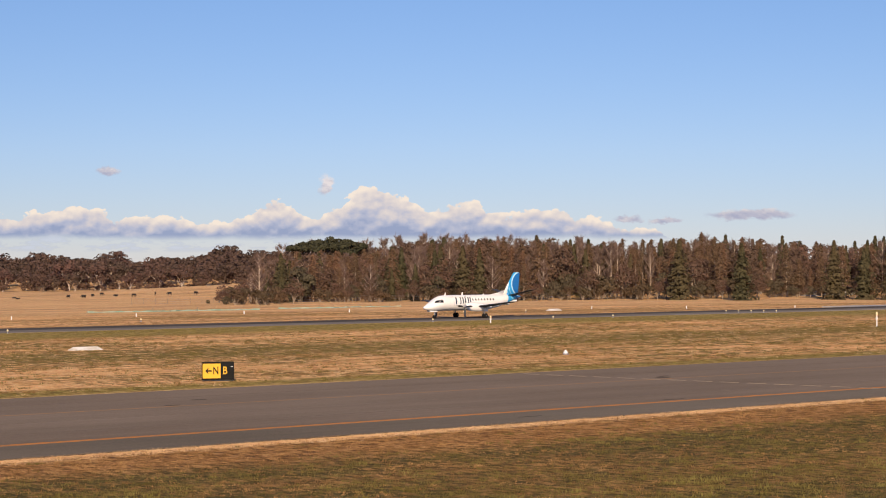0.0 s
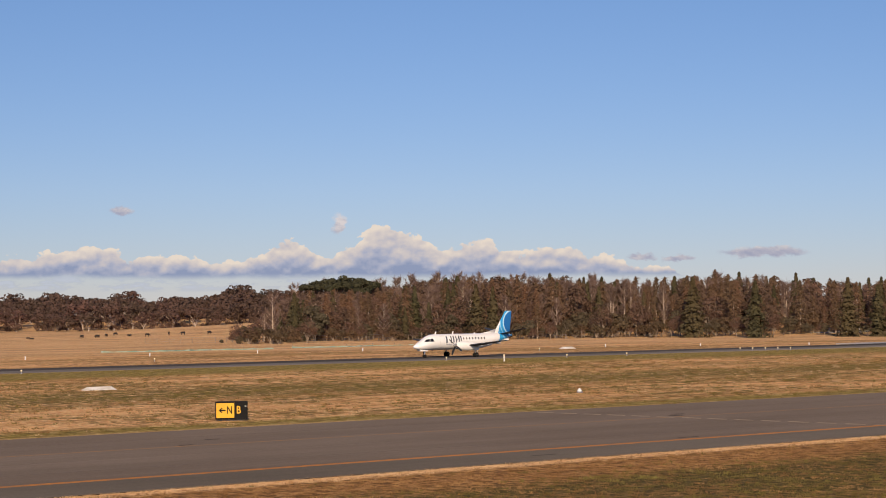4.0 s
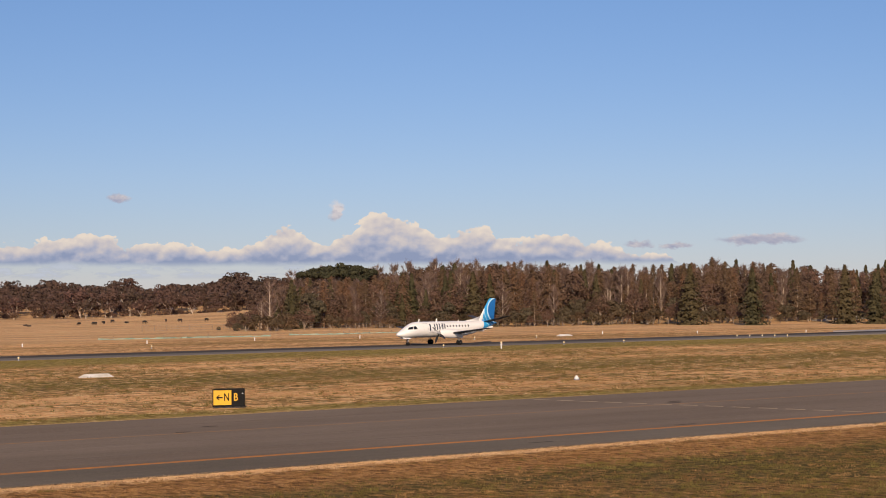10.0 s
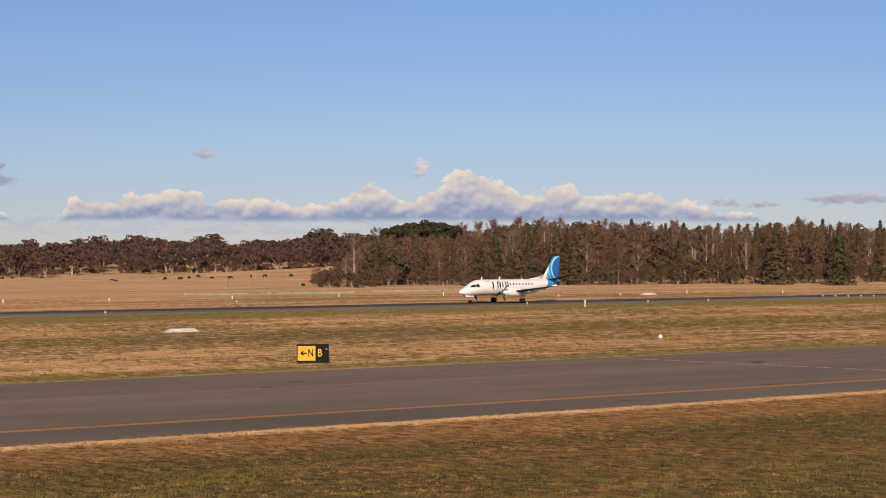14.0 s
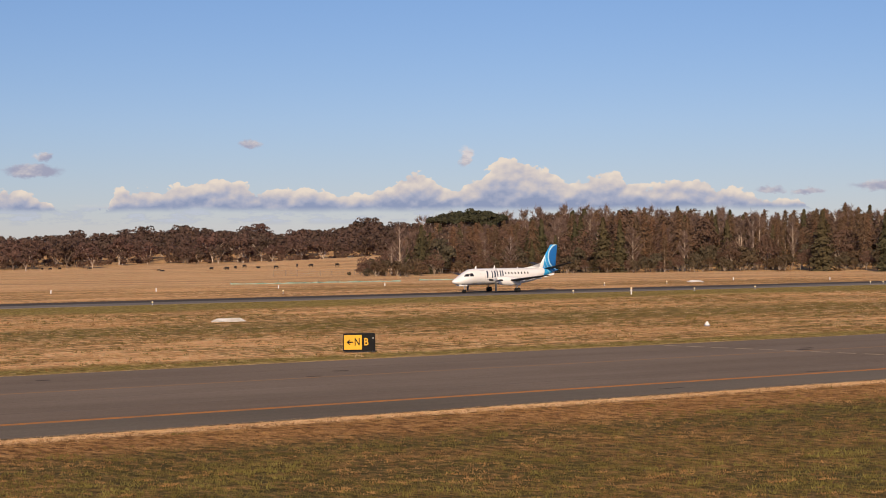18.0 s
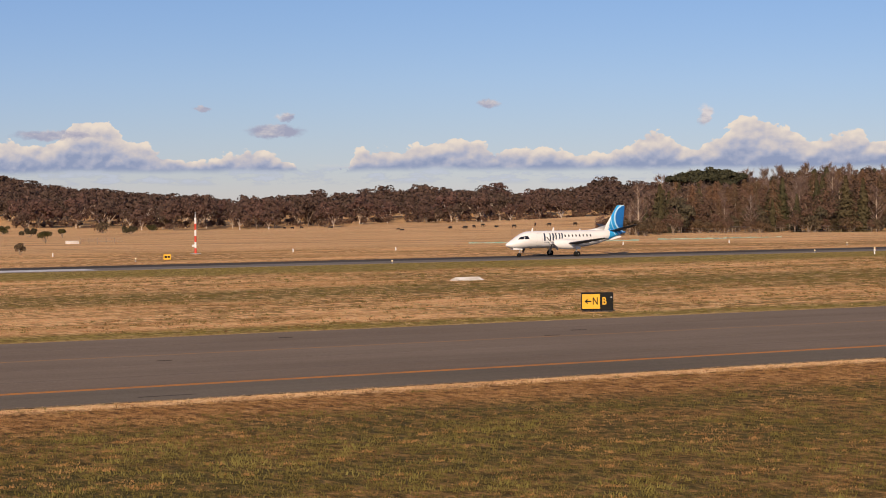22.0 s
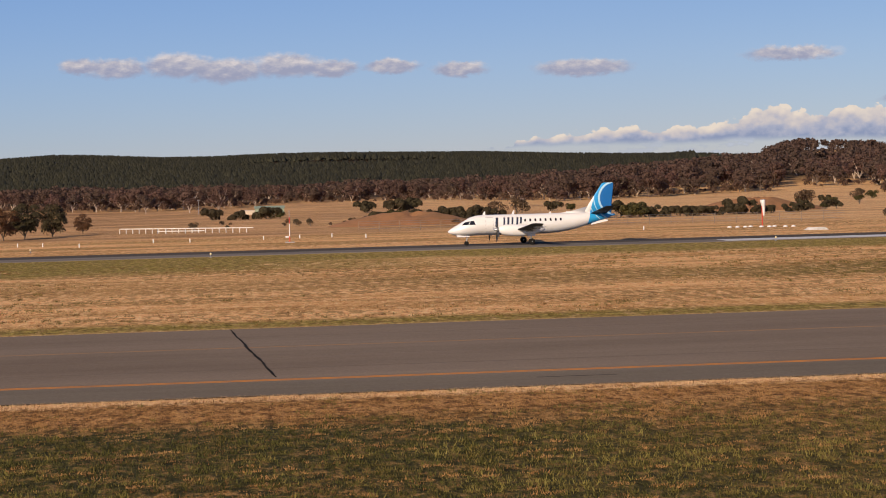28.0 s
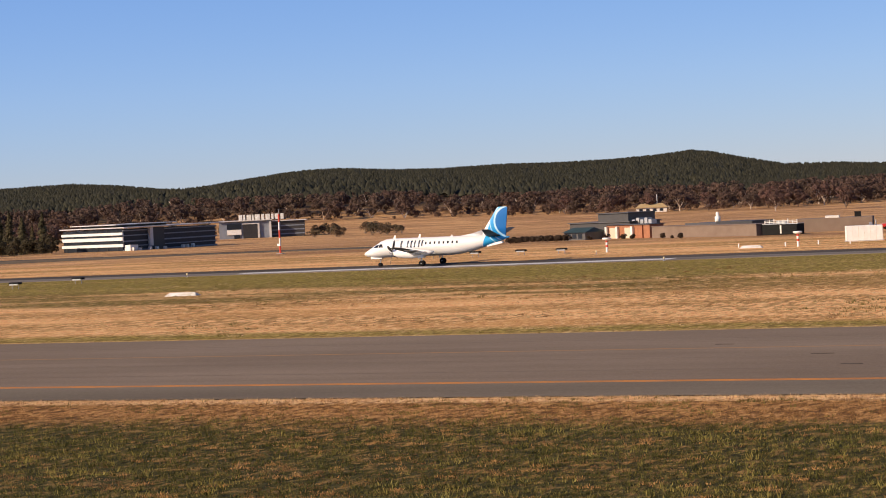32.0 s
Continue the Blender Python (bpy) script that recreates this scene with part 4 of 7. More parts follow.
def joined(name, spots, leaf, label, category, keep=1.0, seed=0, squash=1.0):
    """Many far trees in one mesh: spots are (kind, x, y, scale, turn)."""
    vs, fs, n = [], [], 0
    rng = np.random.default_rng(seed)
    for key, x, y, s, turn in spots:
        v, f = KINDS[key][2:4]
        m = len(f)
        pick = rng.random(m) < keep
        rows = np.repeat(pick, 3)
        v = v[rows] * s
        m = int(pick.sum())
        c, d = math.cos(turn), math.sin(turn)
        grow = 1.0 / math.sqrt(keep)
        mid = v.reshape(-1, 3, 3).mean(1, keepdims=True)
        v = ((v.reshape(-1, 3, 3) - mid) * grow + mid).reshape(-1, 3)
        vs.append(np.stack([x + v[:, 0] * c - v[:, 1] * d, y + v[:, 0] * d + v[:, 1] * c, ground_z(x, y) + v[:, 2] * squash], -1))
        fs.append(np.arange(m * 3).reshape(-1, 3) + n)
        n += m * 3
    return tagged(new(name, bulk(name, np.concatenate(vs), np.concatenate(fs), leaf)), label, category, kind="stuff")


def polar(az, d):
    return -d * math.sin(radians(az)), d * math.cos(radians(az))


# tops of the plantation and of the gum woodland seen from the eye: bearing, elevation in degrees
PLANTED = ((-56, 0.5), (-52.2, 0.54), (-50.6, 0.53), (-49.4, 0.56), (-48.6, 0.62), (-47.6, 0.72), (-47.2, 0.69), (-46.3, 0.61), (-45.7, 0.52), (-44.8, 0.55), (-44.1, 0.59), (-43.2, 0.62), (-42.1, 0.66), (-40.8, 0.64), (-40.0, 0.61), (-38.7, 0.46), (-37.9, 0.32), (-36.5, 0.28), (-35.9, 0.16), (-35.3, -0.1), (-34.65, -0.48), (-34.2, -0.66), (-33.9, -0.95))
WOODED = ((-36.5, 0.2), (-35.4, 0.42), (-34.2, 0.42), (-33.7, 0.2), (-32.5, 0.13), (-31.9, -0.05), (-31.55, 0.2), (-31.2, 0.02), (-30.9, 0.36), (-29.8, 0.3), (-29.2, 0.44), (-28.6, 0.3), (-27.8, 0.25), (-26.9, 0.14), (-26.3, 0.2), (-25.4, 0.05), (-24.5, -0.03), (-23.6, -0.05), (-22.8, 0.03), (-22.2, 0.0), (-21.6, 0.1), (-20.7, 0.2), (-20.1, 0.2),
          (-18.8, 0.42), (-17.9, 0.58), (-17.2, 0.64), (-16.3, 0.66), (-15.9, 0.74), (-15.4, 0.62), (-14.5, 0.38), (-13.8, 0.34), (-12.6, 0.21), (-11, 0.12), (-9.3, -0.05), (-7.7, -0.09), (-6.0, -0.15), (-3.6, -0.11), (-2, -0.25), (0, -0.18), (2.9, -0.2), (4.5, -0.1), (6.1, -0.2), (10.2, 0.02), (15.3, 0.04), (17.6, 0.12), (20, 0.03), (22.3, 0.07), (23.7, 0.26), (28.4, 0.28), (30.7, 0.36), (32.2, 0.17), (36, 0.2))
TALL_OF = {"gum": 16.5, "brush": 14.0, "conifer": 18.0, "rust": 16.0, "bare": 17.0, "round": 9.0, "shrub": 4.2}


def room(line, a, d):
    """Height between the ground and the line of the tree tops, at a bearing and a distance."""
    x, y = polar(a, d)
    return EYE[2] + d * math.tan(radians(float(np.interp(a, [q[0] for q in line], [q[1] for q in line])))) - ground_z(x, y)


def woods():
    for k in range(5):
        tree_kind(f"gum{k}", gum_shape(10 + k, 18 + k % 3, 1500, 0.40 + 0.05 * (k % 2), 0.85), BARK_PALE if k % 2 == 0 else BARK_BROWN, GUM_LEAF)
        tree_kind(f"brush{k}", gum_shape(150 + k, 14 + k % 3, 1700, 0.18 + 0.03 * (k % 2), 0.42), BARK_GREY, BRUSH_LEAF)
        tree_kind(f"conifer{k}", conifer_shape(30 + k, 17 + (k % 3) * 1.5, 2600, 0.25 + 0.03 * (k % 3), 0.02 + 0.03 * (k % 2), 0.55), BARK_DARK, PINE_LEAF)
        tree_kind(f"rust{k}", conifer_shape(50 + k, 15.5 + (k % 3), 1500, 0.20 + 0.03 * (k % 3), 0.12, 0.40, 0.12), BARK_STEM, RUST_LEAF)
        tree_kind(f"bare{k}", bare_shape(70 + k, 16 + (k % 3), 1300, 1.0 if k < 3 else 1.5), BARK_STEM, TWIG_LEAF)
        tree_kind(f"shrub{k}", shrub_shape(90 + k, 4.5, 620, 0.75, 0.34), BARK_GREY, SHRUB_LEAF)
        tree_kind(f"round{k}", gum_shape(190 + k, 9.0, 2300, 0.32, 0.34, 8), BARK_GREY, OLIVE_LEAF)
    for k in range(3):
        tree_kind(f"green{k}", gum_shape(110 + k, 8.0, 5200, 0.40, 0.24, 9), BARK_DARK, GUM_GREEN)
        tree_kind(f"rusty{k}", gum_shape(250 + k, 8.0, 4200, 0.34, 0.24, 9), BARK_DARK, RUSTY_LEAF)
        tree_kind(f"scrub{k}", shrub_shape(140 + k, 2.9, 1500, 1.15, 0.28), BARK_GREY, SCRUB_LEAF)
        tree_kind(f"clipped{k}", shrub_shape(210 + k, 3.0, 1500, 0.55, 0.24), BARK_GREY, HEDGE_LEAF)
        tree_kind(f"bush{k}", shrub_shape(120 + k, 3.0, 1200, 0.8, 0.21), BARK_GREY, BUSH_GREEN)
        tree_kind(f"scrubtree{k}", gum_shape(230 + k, 9.0, 1800, 0.36, 0.42, 8), BARK_DARK, SCRUB_LEAF)
        tree_kind(f"umbrella{k}", umbrella_shape(170 + k, 16.0), BARK_DARK, PINE_DARK)
    names = {"conifer": ("pine_tree", "dark green conifer in the plantation"), "rust": ("conifer_tree", "rusty brown thinning conifer in the plantation"), "bare": ("bare_tree", "leafless pale-stemmed tree in the plantation"), "brush": ("bushy_tree", "brown bushy tree in the plantation"), "round": ("round_tree", "grey-olive rounded tree at the plantation edge"), "shrub": ("shrub", "grey-green shrub at the foot of the plantation")}
    rng = random.Random(7)
    # the plantation beside the runway's end: front rows one by one, the rest as one mass
    inside = {kind: [] for kind in TALL_OF}
    made = 0
    az = -34.1
    while az > -54:
        front = 468 if az > -36 else 520 + (az + 36) * -4.5
        for row in range(10):
            d = front + row * 14 + rng.uniform(-6, 6)
            a = az + rng.uniform(-0.32, 0.32)
            if a > -35.3 and row > 3:
                continue
            x, y = polar(a, d)
            w = rng.random()
            grove = 0.5 + 0.5 * math.sin(a * 2.3) * math.sin(a * 0.9 + 1)
            if a > -35.0:
                kind = "round" if w < 0.75 else "brush"
            elif row < 2 and w < 0.30:
                kind = "round" if w < 0.14 else "shrub"
            else:
                w = rng.random()
                kind = "conifer" if w < 0.07 + 0.24 * grove else ("rust" if w < 0.62 else ("brush" if w < 0.78 else "bare"))
            most = max(2.5, room(PLANTED, a, d))
            share = rng.uniform(0.84, 1.02) if row > 1 else rng.uniform(0.5, 0.97)
            if kind == "conifer" and row > 2 and rng.random() < 0.25:
                share *= 1.04
            tall = most * share / TALL_OF[kind]
            if kind == "shrub":
                tall = rng.uniform(0.6, 1.5)
            if kind == "round" and a < -35:
                tall = rng.uniform(0.6, 1.1)
            if kind == "round":
                tall = min(tall, 1.25)
            key = f"{kind}{rng.randrange(5)}"
            if row < 4 and made < 230:
                tree(key, x, y, tall, rng.uniform(0, 360), *names[kind], "shrub" if kind == "shrub" else "tree", "plantation trees")
                made += 1
            else:
                inside[kind].append((key, x, y, tall, rng.uniform(0, 6.28)))
        az -= 0.36
    # low growth along the foot of the rows
    a = -34.3
    while a > -53.5:
        d = (462 if a > -36 else 512 + (a + 36) * -4.5) + rng.uniform(-6, 12)
        x, y = polar(a + rng.uniform(-0.1, 0.1), d)
        kind = rng.choice(("shrub", "shrub", "brush", "round"))
        s = {"shrub": rng.uniform(0.45, 1.0), "brush": rng.uniform(0.2, 0.42), "round": rng.uniform(0.3, 0.6)}[kind]
        tree(f"{kind}{rng.randrange(5)}", x, y, s, rng.uniform(0, 360), "shrub", {"shrub": "grey-green shrub at the foot of the plantation", "brush": "brown sapling at the foot of the plantation", "round": "grey-olive bush at the foot of the plantation"}[kind], "shrub", "plantation shrubs")
        a -= 0.2
    # the large dark firs that stand before the rows
    for a, d, s in ((-48.6, 545, 0.80), (-51.1, 560, 0.78), (-51.9, 562, 0.80), (-52.7, 560, 0.78), (-35.85, 500, 0.62), (-40.9, 535, 0.72), (-46.9, 550, 0.80)):
        x, y = polar(a, d)
        ob = tree(f"conifer{rng.randrange(5)}", x, y, s, rng.uniform(0, 360), "fir_tree", "large dark fir before the plantation", "tree", "plantation trees")
        ob.scale = (s * 1.2, s * 1.2, s)
    x, y = polar(-35.25, 466)
    tree("bare3", x, y, 0.72, 40, "bare_tree", "wide leafless pale tree before the plantation", "tree", "plantation trees")
    for kind, leaf, label, keep, seed in (("conifer", PINE_LEAF, "dark conifers massed inside the plantation", 0.6, 1), ("rust", RUST_LEAF, "brown conifers massed inside the plantation", 0.8, 2), ("bare", TWIG_LEAF, "bare twiggy crowns massed inside the plantation", 0.9, 3), ("brush", BRUSH_LEAF, "brown bushy crowns massed inside the plantation", 0.6, 6), ("round", OLIVE_LEAF, "olive crowns massed inside the plantation", 0.6, 7)):
        if inside[kind]:
            joined("plantation", inside[kind], leaf, label, "woods", keep, seed)
    stems = Geo()
    for key, x, y, s, turn in inside["bare"] + inside["rust"]:
        z = ground_z(x, y)
        stems.tube([(x, y, z - 0.3), (x + rng.uniform(-0.3, 0.3), y, z + TALL_OF[key[:-1]] * s * 0.95)], [0.24 * s, 0.07 * s], 4, False)
    lone("plantation_stems", stems, BARK_STEM, "pale stems inside the plantation", "woods", kind="stuff")
    # dark flat-topped pines standing on the rise behind the plantation
    a = -36.45
    while a > -38.0:
        d = 640 + rng.uniform(-14, 14)
        x, y = polar(a, d)
        s = (EYE[2] + d * math.tan(radians(0.79 - 0.09 * abs(a + 37.2))) - ground_z(x, y)) / 15.8
        tree(f"umbrella{rng.randrange(3)}", x, y, s * rng.uniform(0.92, 1.03), rng.uniform(0, 360), "pine_tree", "dark flat-topped pine above the plantation", "tree", "pines on the rise")
        a -= 0.21
    a = -35.7
    while a > -45.0:
        d = 658 + rng.uniform(-10, 10)
        x, y = polar(a, d)
        e = float(np.interp(a, (-45, -43.2, -41.6, -40, -38, -36.6, -35.9, -35.6), (0.58, 0.74, 0.8, 0.8, 0.74, 0.62, 0.56, 0.4)))
        s = (EYE[2] + d * math.tan(radians(e)) - ground_z(x, y)) / 17.0 * rng.uniform(0.86, 1.02)
        tree(f"{'bare' if rng.random() < 0.6 else 'brush'}{rng.randrange(5)}", x, y, s, rng.uniform(0, 360), "bare_tree", "tall leafless tree on the rise behind the plantation", "tree", "bare trees on the rise")
        a -= 0.13
    a = -35.9
    while a > -38.3:
        d = 664 + rng.uniform(-8, 8)
        x, y = polar(a, d)
        s = (EYE[2] + d * math.tan(radians(0.62 + 0.05 * (a < -36.6))) - ground_z(x, y)) / 17.0 * rng.uniform(0.8, 1.0)
        tree(f"bare{rng.randrange(3, 5)}", x, y, s, rng.uniform(0, 360), "bare_tree", "spreading leafless tree among the pines on the rise", "tree", "bare trees on the rise")
        a -= 0.11
    # gum woodland on the rises: the front trees one by one, the rest as one mass
    rest = []
    made = 0
    belts = []
    a = -15.0
    while a > -36.5:
        start = 1150 if a > -18 else (985 if a > -21 else (925 if a > -27 else 985))
        for row in range(20 if a > -24 or a < -27 else 12):
            belts.append((a + rng.uniform(-0.4, 0.4), start + row * 26 + rng.uniform(-9, 9), row))
        a -= 0.54
    a = -14.6
    while a < 36:
        start = np.interp(a, (-15, -9, -5, -2, 0, 3, 6, 9, 14, 20, 25, 30, 36), (1100, 1000, 1120, 1150, 1040, 1010, 1100, 1180, 1090, 1120, 1180, 1180, 1100))
        for row in range(21 if a < -7 else (16 if a < 13 else 10)):
            belts.append((a + rng.uniform(-0.4, 0.4), float(start) + row * 26 + rng.uniform(-10, 10), row))
        a += 0.44
    for a, d, row in belts:
        if row < 2 and rng.random() < 0.25:
            continue
        x, y = polar(a, d)
        if math.hypot(x - 424, y - 1412) < 22 and rng.random() < 0.75:
            continue
        s = rng.choice((0.62, 0.7, 0.78, 0.84, 0.9, 1.0, 1.12)) * rng.uniform(0.93, 1.06) * (0.58 if a > 13 else (0.66 if a > -9 else (0.78 if a > -27 else 0.72)))
        most = room(WOODED, a, d) / TALL_OF["gum"]
        if most < 0.26:
            continue
        s = min(s, most * rng.uniform(0.85, 1.04))
        if -17.2 < a < -16.4 and d < 1470:
            s = min(s, room(WOODED, a, d - 60 * rng.random()) / TALL_OF["gum"] * rng.uniform(0.35, 0.85))
            if s < 0.2:
                continue
        key = f"gum{rng.randrange(5)}"
        if row < 3 and made < 290:
            tree(key, x, y, s, rng.uniform(0, 360), "gum_tree", "brown-leaved gum tree with pale forked limbs in dry pasture", "tree", "gum woodland")
            made += 1
        else:
            rest.append((key, x, y, s, rng.uniform(0, 6.28)))
    joined("gum_woodland", rest, GUM_LEAF, "brown gum woodland covering the rises", "woods", 0.36, 4)
    under = []
    for a, d, row in belts:
        if row < 3:
            for k in range(2):
                x, y = polar(a + rng.uniform(-0.3, 0.3), d + rng.uniform(-16, 16))
                if room(WOODED, a, d) > 5:
                    under.append((f"shrub{rng.randrange(5)}", x, y, rng.uniform(0.4, 1.0), rng.uniform(0, 6.28)))
    joined("woodland_scrub", under, BRUSH_LEAF, "brown scrub under the edge of the gum woodland", "woods", 0.4, 8)
    limbs = Geo()
    for key, x, y, s, turn in rest[::4]:
        z = ground_z(x, y)
        for k in range(3):
            b = rng.uniform(0, 6.28)
            limbs.tube([(x, y, z), (x + math.cos(b) * 2.4, y + math.sin(b) * 2.4, z + 7 * s), (x + math.cos(b) * 5, y + math.sin(b) * 5, z + 13 * s)], [0.36, 0.24, 0.08], 3, False)
    lone("woodland_limbs", limbs, BARK_PALE, "pale limbs of the gum woodland", "woods", kind="stuff")
    ridge()


def ridge():
    """The pine-covered ridge: thousands of small spires in one mass."""
    rng = np.random.default_rng(11)
    n = 105000
    az = rng.uniform(-23, 38, n)
    d = np.sqrt(rng.uniform(1330 ** 2, 2300 ** 2, n))
    a = np.radians(az)
    x, y = -d * np.sin(a), d * np.cos(a)
    # clearings: gaps that follow a slow pattern
    gap = np.sin(x / 120 + 1.7 * np.sin(y / 210)) + np.sin(y / 95 + x / 260)
    keep = (gap < 1.55) & ~((az < -13) & (d < 1900)) & ~((az < 13) & (d < 1400))
    x, y = x[keep], y[keep]
    n = len(x)
    z = height(x, y)
    h = rng.uniform(3.8, 7.4, n)
    w = h * rng.uniform(0.36, 0.52, n)
    turn = rng.uniform(0, 6.28, n)
    ring = []
    for j in range(4):
        t = turn + 2 * math.pi * j / 4
        r = w * rng.uniform(0.65, 1.25, n)
        ring.append(np.stack([x + np.cos(t) * r, y + np.sin(t) * r, z + h * rng.uniform(0.15, 0.5, n)], -1))
    tip = np.stack([x + rng.normal(0, 0.5, n), y + rng.normal(0, 0.5, n), z + h], -1)
    vs = np.stack(ring + [tip], 1).reshape(-1, 3)
    q = np.arange(n)[:, None] * 5
    fs = np.concatenate([q + np.array((j, (j + 1) % 4, 4)) for j in range(4)])
    tagged(new("pine_ridge", bulk("pine_ridge", vs, fs, RIDGE_PINE, True)), "dark green pine forest covering the distant ridge", "woods", kind="stuff")


# ---- the sky's clouds: a bank of cumulus low over the hills and scraps above it ----
# bearing left of +y and the height of the bank's top, in degrees
BANK = ((-55, 0.3), (-47.2, 0.5), (-46.2, 0.86), (-45.2, 0.98), (-44.2, 1.22), (-43.1, 1.47), (-42.2, 1.3), (-41.0, 1.70), (-40.2, 1.42), (-39.6, 1.5), (-38.9, 2.0), (-38.4, 2.1), (-37.8, 1.9), (-37.3, 1.5), (-36.6, 1.3),
        (-35.7, 1.72), (-35.0, 1.45), (-34.0, 1.1), (-32.4, 1.3), (-31.6, 1.26), (-30.9, 1.42), (-29.9, 1.56), (-29.0, 1.35), (-27.4, 1.2), (-26.9, 0.7), (-25.6, 0.95), (-24.6, 1.3), (-23.3, 0.95), (-22.2, 1.2), (-21.0, 1.65),
        (-20.1, 2.15), (-19.3, 1.65), (-18.3, 1.45), (-16.9, 1.58), (-16.0, 1.35), (-15.3, 1.6), (-14.4, 1.35), (-13.0, 1.1), (-11.6, 1.12), (-10.2, 1.05), (-8.6, 0.9), (-7.4, 0.6), (-6, 0.3), (15, 0.2))
# scraps: bearing, height, half width, half thickness
SCRAPS = ((-48.8, 1.30, 1.30, 0.16), (-46.6, 1.15, 0.5, 0.09), (-45.5, 1.20, 0.45, 0.13), (-37.1, 2.18, 0.2, 0.3), (-31.15, 2.53, 0.42, 0.15), (-25.2, 1.82, 0.85, 0.20), (-25.5, 2.2, 0.3, 0.12), (-23.2, 2.41, 0.26, 0.1), (-19.2, 1.72, 1.2, 0.15),
          (-15.7, 3.06, 1.45, 0.22), (-10.0, 2.85, 1.45, 0.27), (-6.6, 2.90, 0.80, 0.24), (-4.7, 3.02, 0.85, 0.22), (-3.0, 3.0, 0.9, 0.26), (-1.8, 3.10, 1.15, 0.36), (-0.1, 3.0, 1.3, 0.36), (1.2, 3.16, 1.1, 0.36), (2.9, 3.10, 0.95, 0.30), (3.9, 3.18, 0.7, 0.24))
FIRST, SPAN, TALL = -55.0, 70.0, 4.0


def curve_node(t, points):
    n = t.nodes.new("ShaderNodeFloatCurve")
    c = n.mapping.curves[0]
    pts = [((a - FIRST) / SPAN, v / TALL) for a, v in points]
    while len(c.points) < len(pts):
        c.points.new(0.5, 0.5)
    for p, (u, v) in zip(c.points, pts):
        p.location = (u, v)
    n.mapping.use_clip = True
    n.mapping.update()
    return n


def cloudy_sky():
    t = wt
    c = node(t, "ShaderNodeTexCoord")
    s = node(t, "ShaderNodeSeparateXYZ")
    t.links.new(c.outputs["Generated"], s.inputs[0])
    az = calc(t, "MULTIPLY", calc(t, "ARCTAN2", calc(t, "MULTIPLY", s.outputs["X"], -1.0), s.outputs["Y"]), 57.2958)
    el = calc(t, "MULTIPLY", calc(t, "ARCSINE", s.outputs["Z"]), 57.2958)
    # the air is a shade more violet low down, and brightens along the horizon towards the left
    side_light = node(t, "ShaderNodeMixRGB")
    side_light.blend_type, side_light.inputs[0].default_value = "MULTIPLY", 1.0
    t.links.new(ramp(t, calc(t, "DIVIDE", calc(t, "ADD", az, 60.0), 120.0, True), ((0.08, 0.785), (0.18, 0.78), (0.30, 0.75), (0.40, (0.75, 0.75, 0.77)), (0.6, (0.78, 0.83, 0.905)), (0.78, (0.875, 0.95, 1.07)))), side_light.inputs[2])
    t.links.new(ramp(t, calc(t, "DIVIDE", el, 9.0, True), ((0.0, (0.775, 0.765, 1.015)), (0.35, (0.85, 0.86, 1.11)), (0.9, SKY_TINT))), side_light.inputs[1])
    t.links.new(side_light.outputs[0], tinted.inputs[2])
    u = calc(t, "DIVIDE", calc(t, "SUBTRACT", az, FIRST), SPAN)

    def billow(dx, dz, scale, detail=9.0, rough=0.58, squeeze=1.35):
        v = node(t, "ShaderNodeCombineXYZ")
        t.links.new(calc(t, "ADD", az, dx), v.inputs[0])
        t.links.new(calc(t, "MULTIPLY", calc(t, "ADD", el, dz), squeeze), v.inputs[1])
        n = node(t, "ShaderNodeTexNoise", Scale=scale, Detail=detail, Roughness=rough)
        t.links.new(v.outputs[0], n.inputs["Vector"])
        return n.outputs["Fac"]

    def step(lo, hi, value):
        m = node(t, "ShaderNodeMapRange")
        m.interpolation_type = "SMOOTHSTEP"
        m.inputs[1].default_value, m.inputs[2].default_value = lo, hi
        t.links.new(value, m.inputs[0])
        return m.outputs[0]

    def read(points):
        n = curve_node(t, points)
        t.links.new(u, n.inputs["Value"])
        return calc(t, "MULTIPLY", n.outputs[0], TALL)

    def puffs(dx, dz, scale, detail=2.0):
        v = node(t, "ShaderNodeCombineXYZ")
        t.links.new(calc(t, "ADD", az, dx), v.inputs[0])
        t.links.new(calc(t, "MULTIPLY", calc(t, "ADD", el, dz), 1.25), v.inputs[1])
        n = node(t, "ShaderNodeTexVoronoi")
        n.voronoi_dimensions, n.feature, n.normalize = "2D", "SMOOTH_F1", True
        for key, value in (("Scale", scale), ("Detail", detail), ("Roughness", 0.5), ("Lacunarity", 2.2), ("Smoothness", 0.25)):
            n.inputs[key].default_value = value
        t.links.new(v.outputs[0], n.inputs["Vector"])
        return calc(t, "SUBTRACT", 1.0, n.outputs["Distance"])

    lumps = calc(t, "ADD", calc(t, "MULTIPLY", puffs(0, 0, 1.5, 2.5), 1.25), calc(t, "MULTIPLY", billow(0, 0, 2.6, 6.0), 0.42))
    soft_a = calc(t, "ADD", puffs(0, 0, 1.5, 1.5), calc(t, "MULTIPLY", billow(0, 0, 1.6, 6.0, 0.6), 0.8))
    soft_b = calc(t, "ADD", puffs(0.05, 0.14, 1.5, 1.5), calc(t, "MULTIPLY", billow(0.08, 0.16, 1.6, 6.0, 0.6), 0.8))
    wide = billow(3, 7, 0.55, 5.0)
    wisps = billow(11, 5, 0.9, 8.0, 0.65, 3.2)
    u = calc(t, "ADD", u, calc(t, "MULTIPLY", calc(t, "SUBTRACT", billow(5, 17, 1.1, 4.0), 0.5), 1.3 / SPAN))
    top = read(BANK)
    rise = calc(t, "SUBTRACT", top, el)
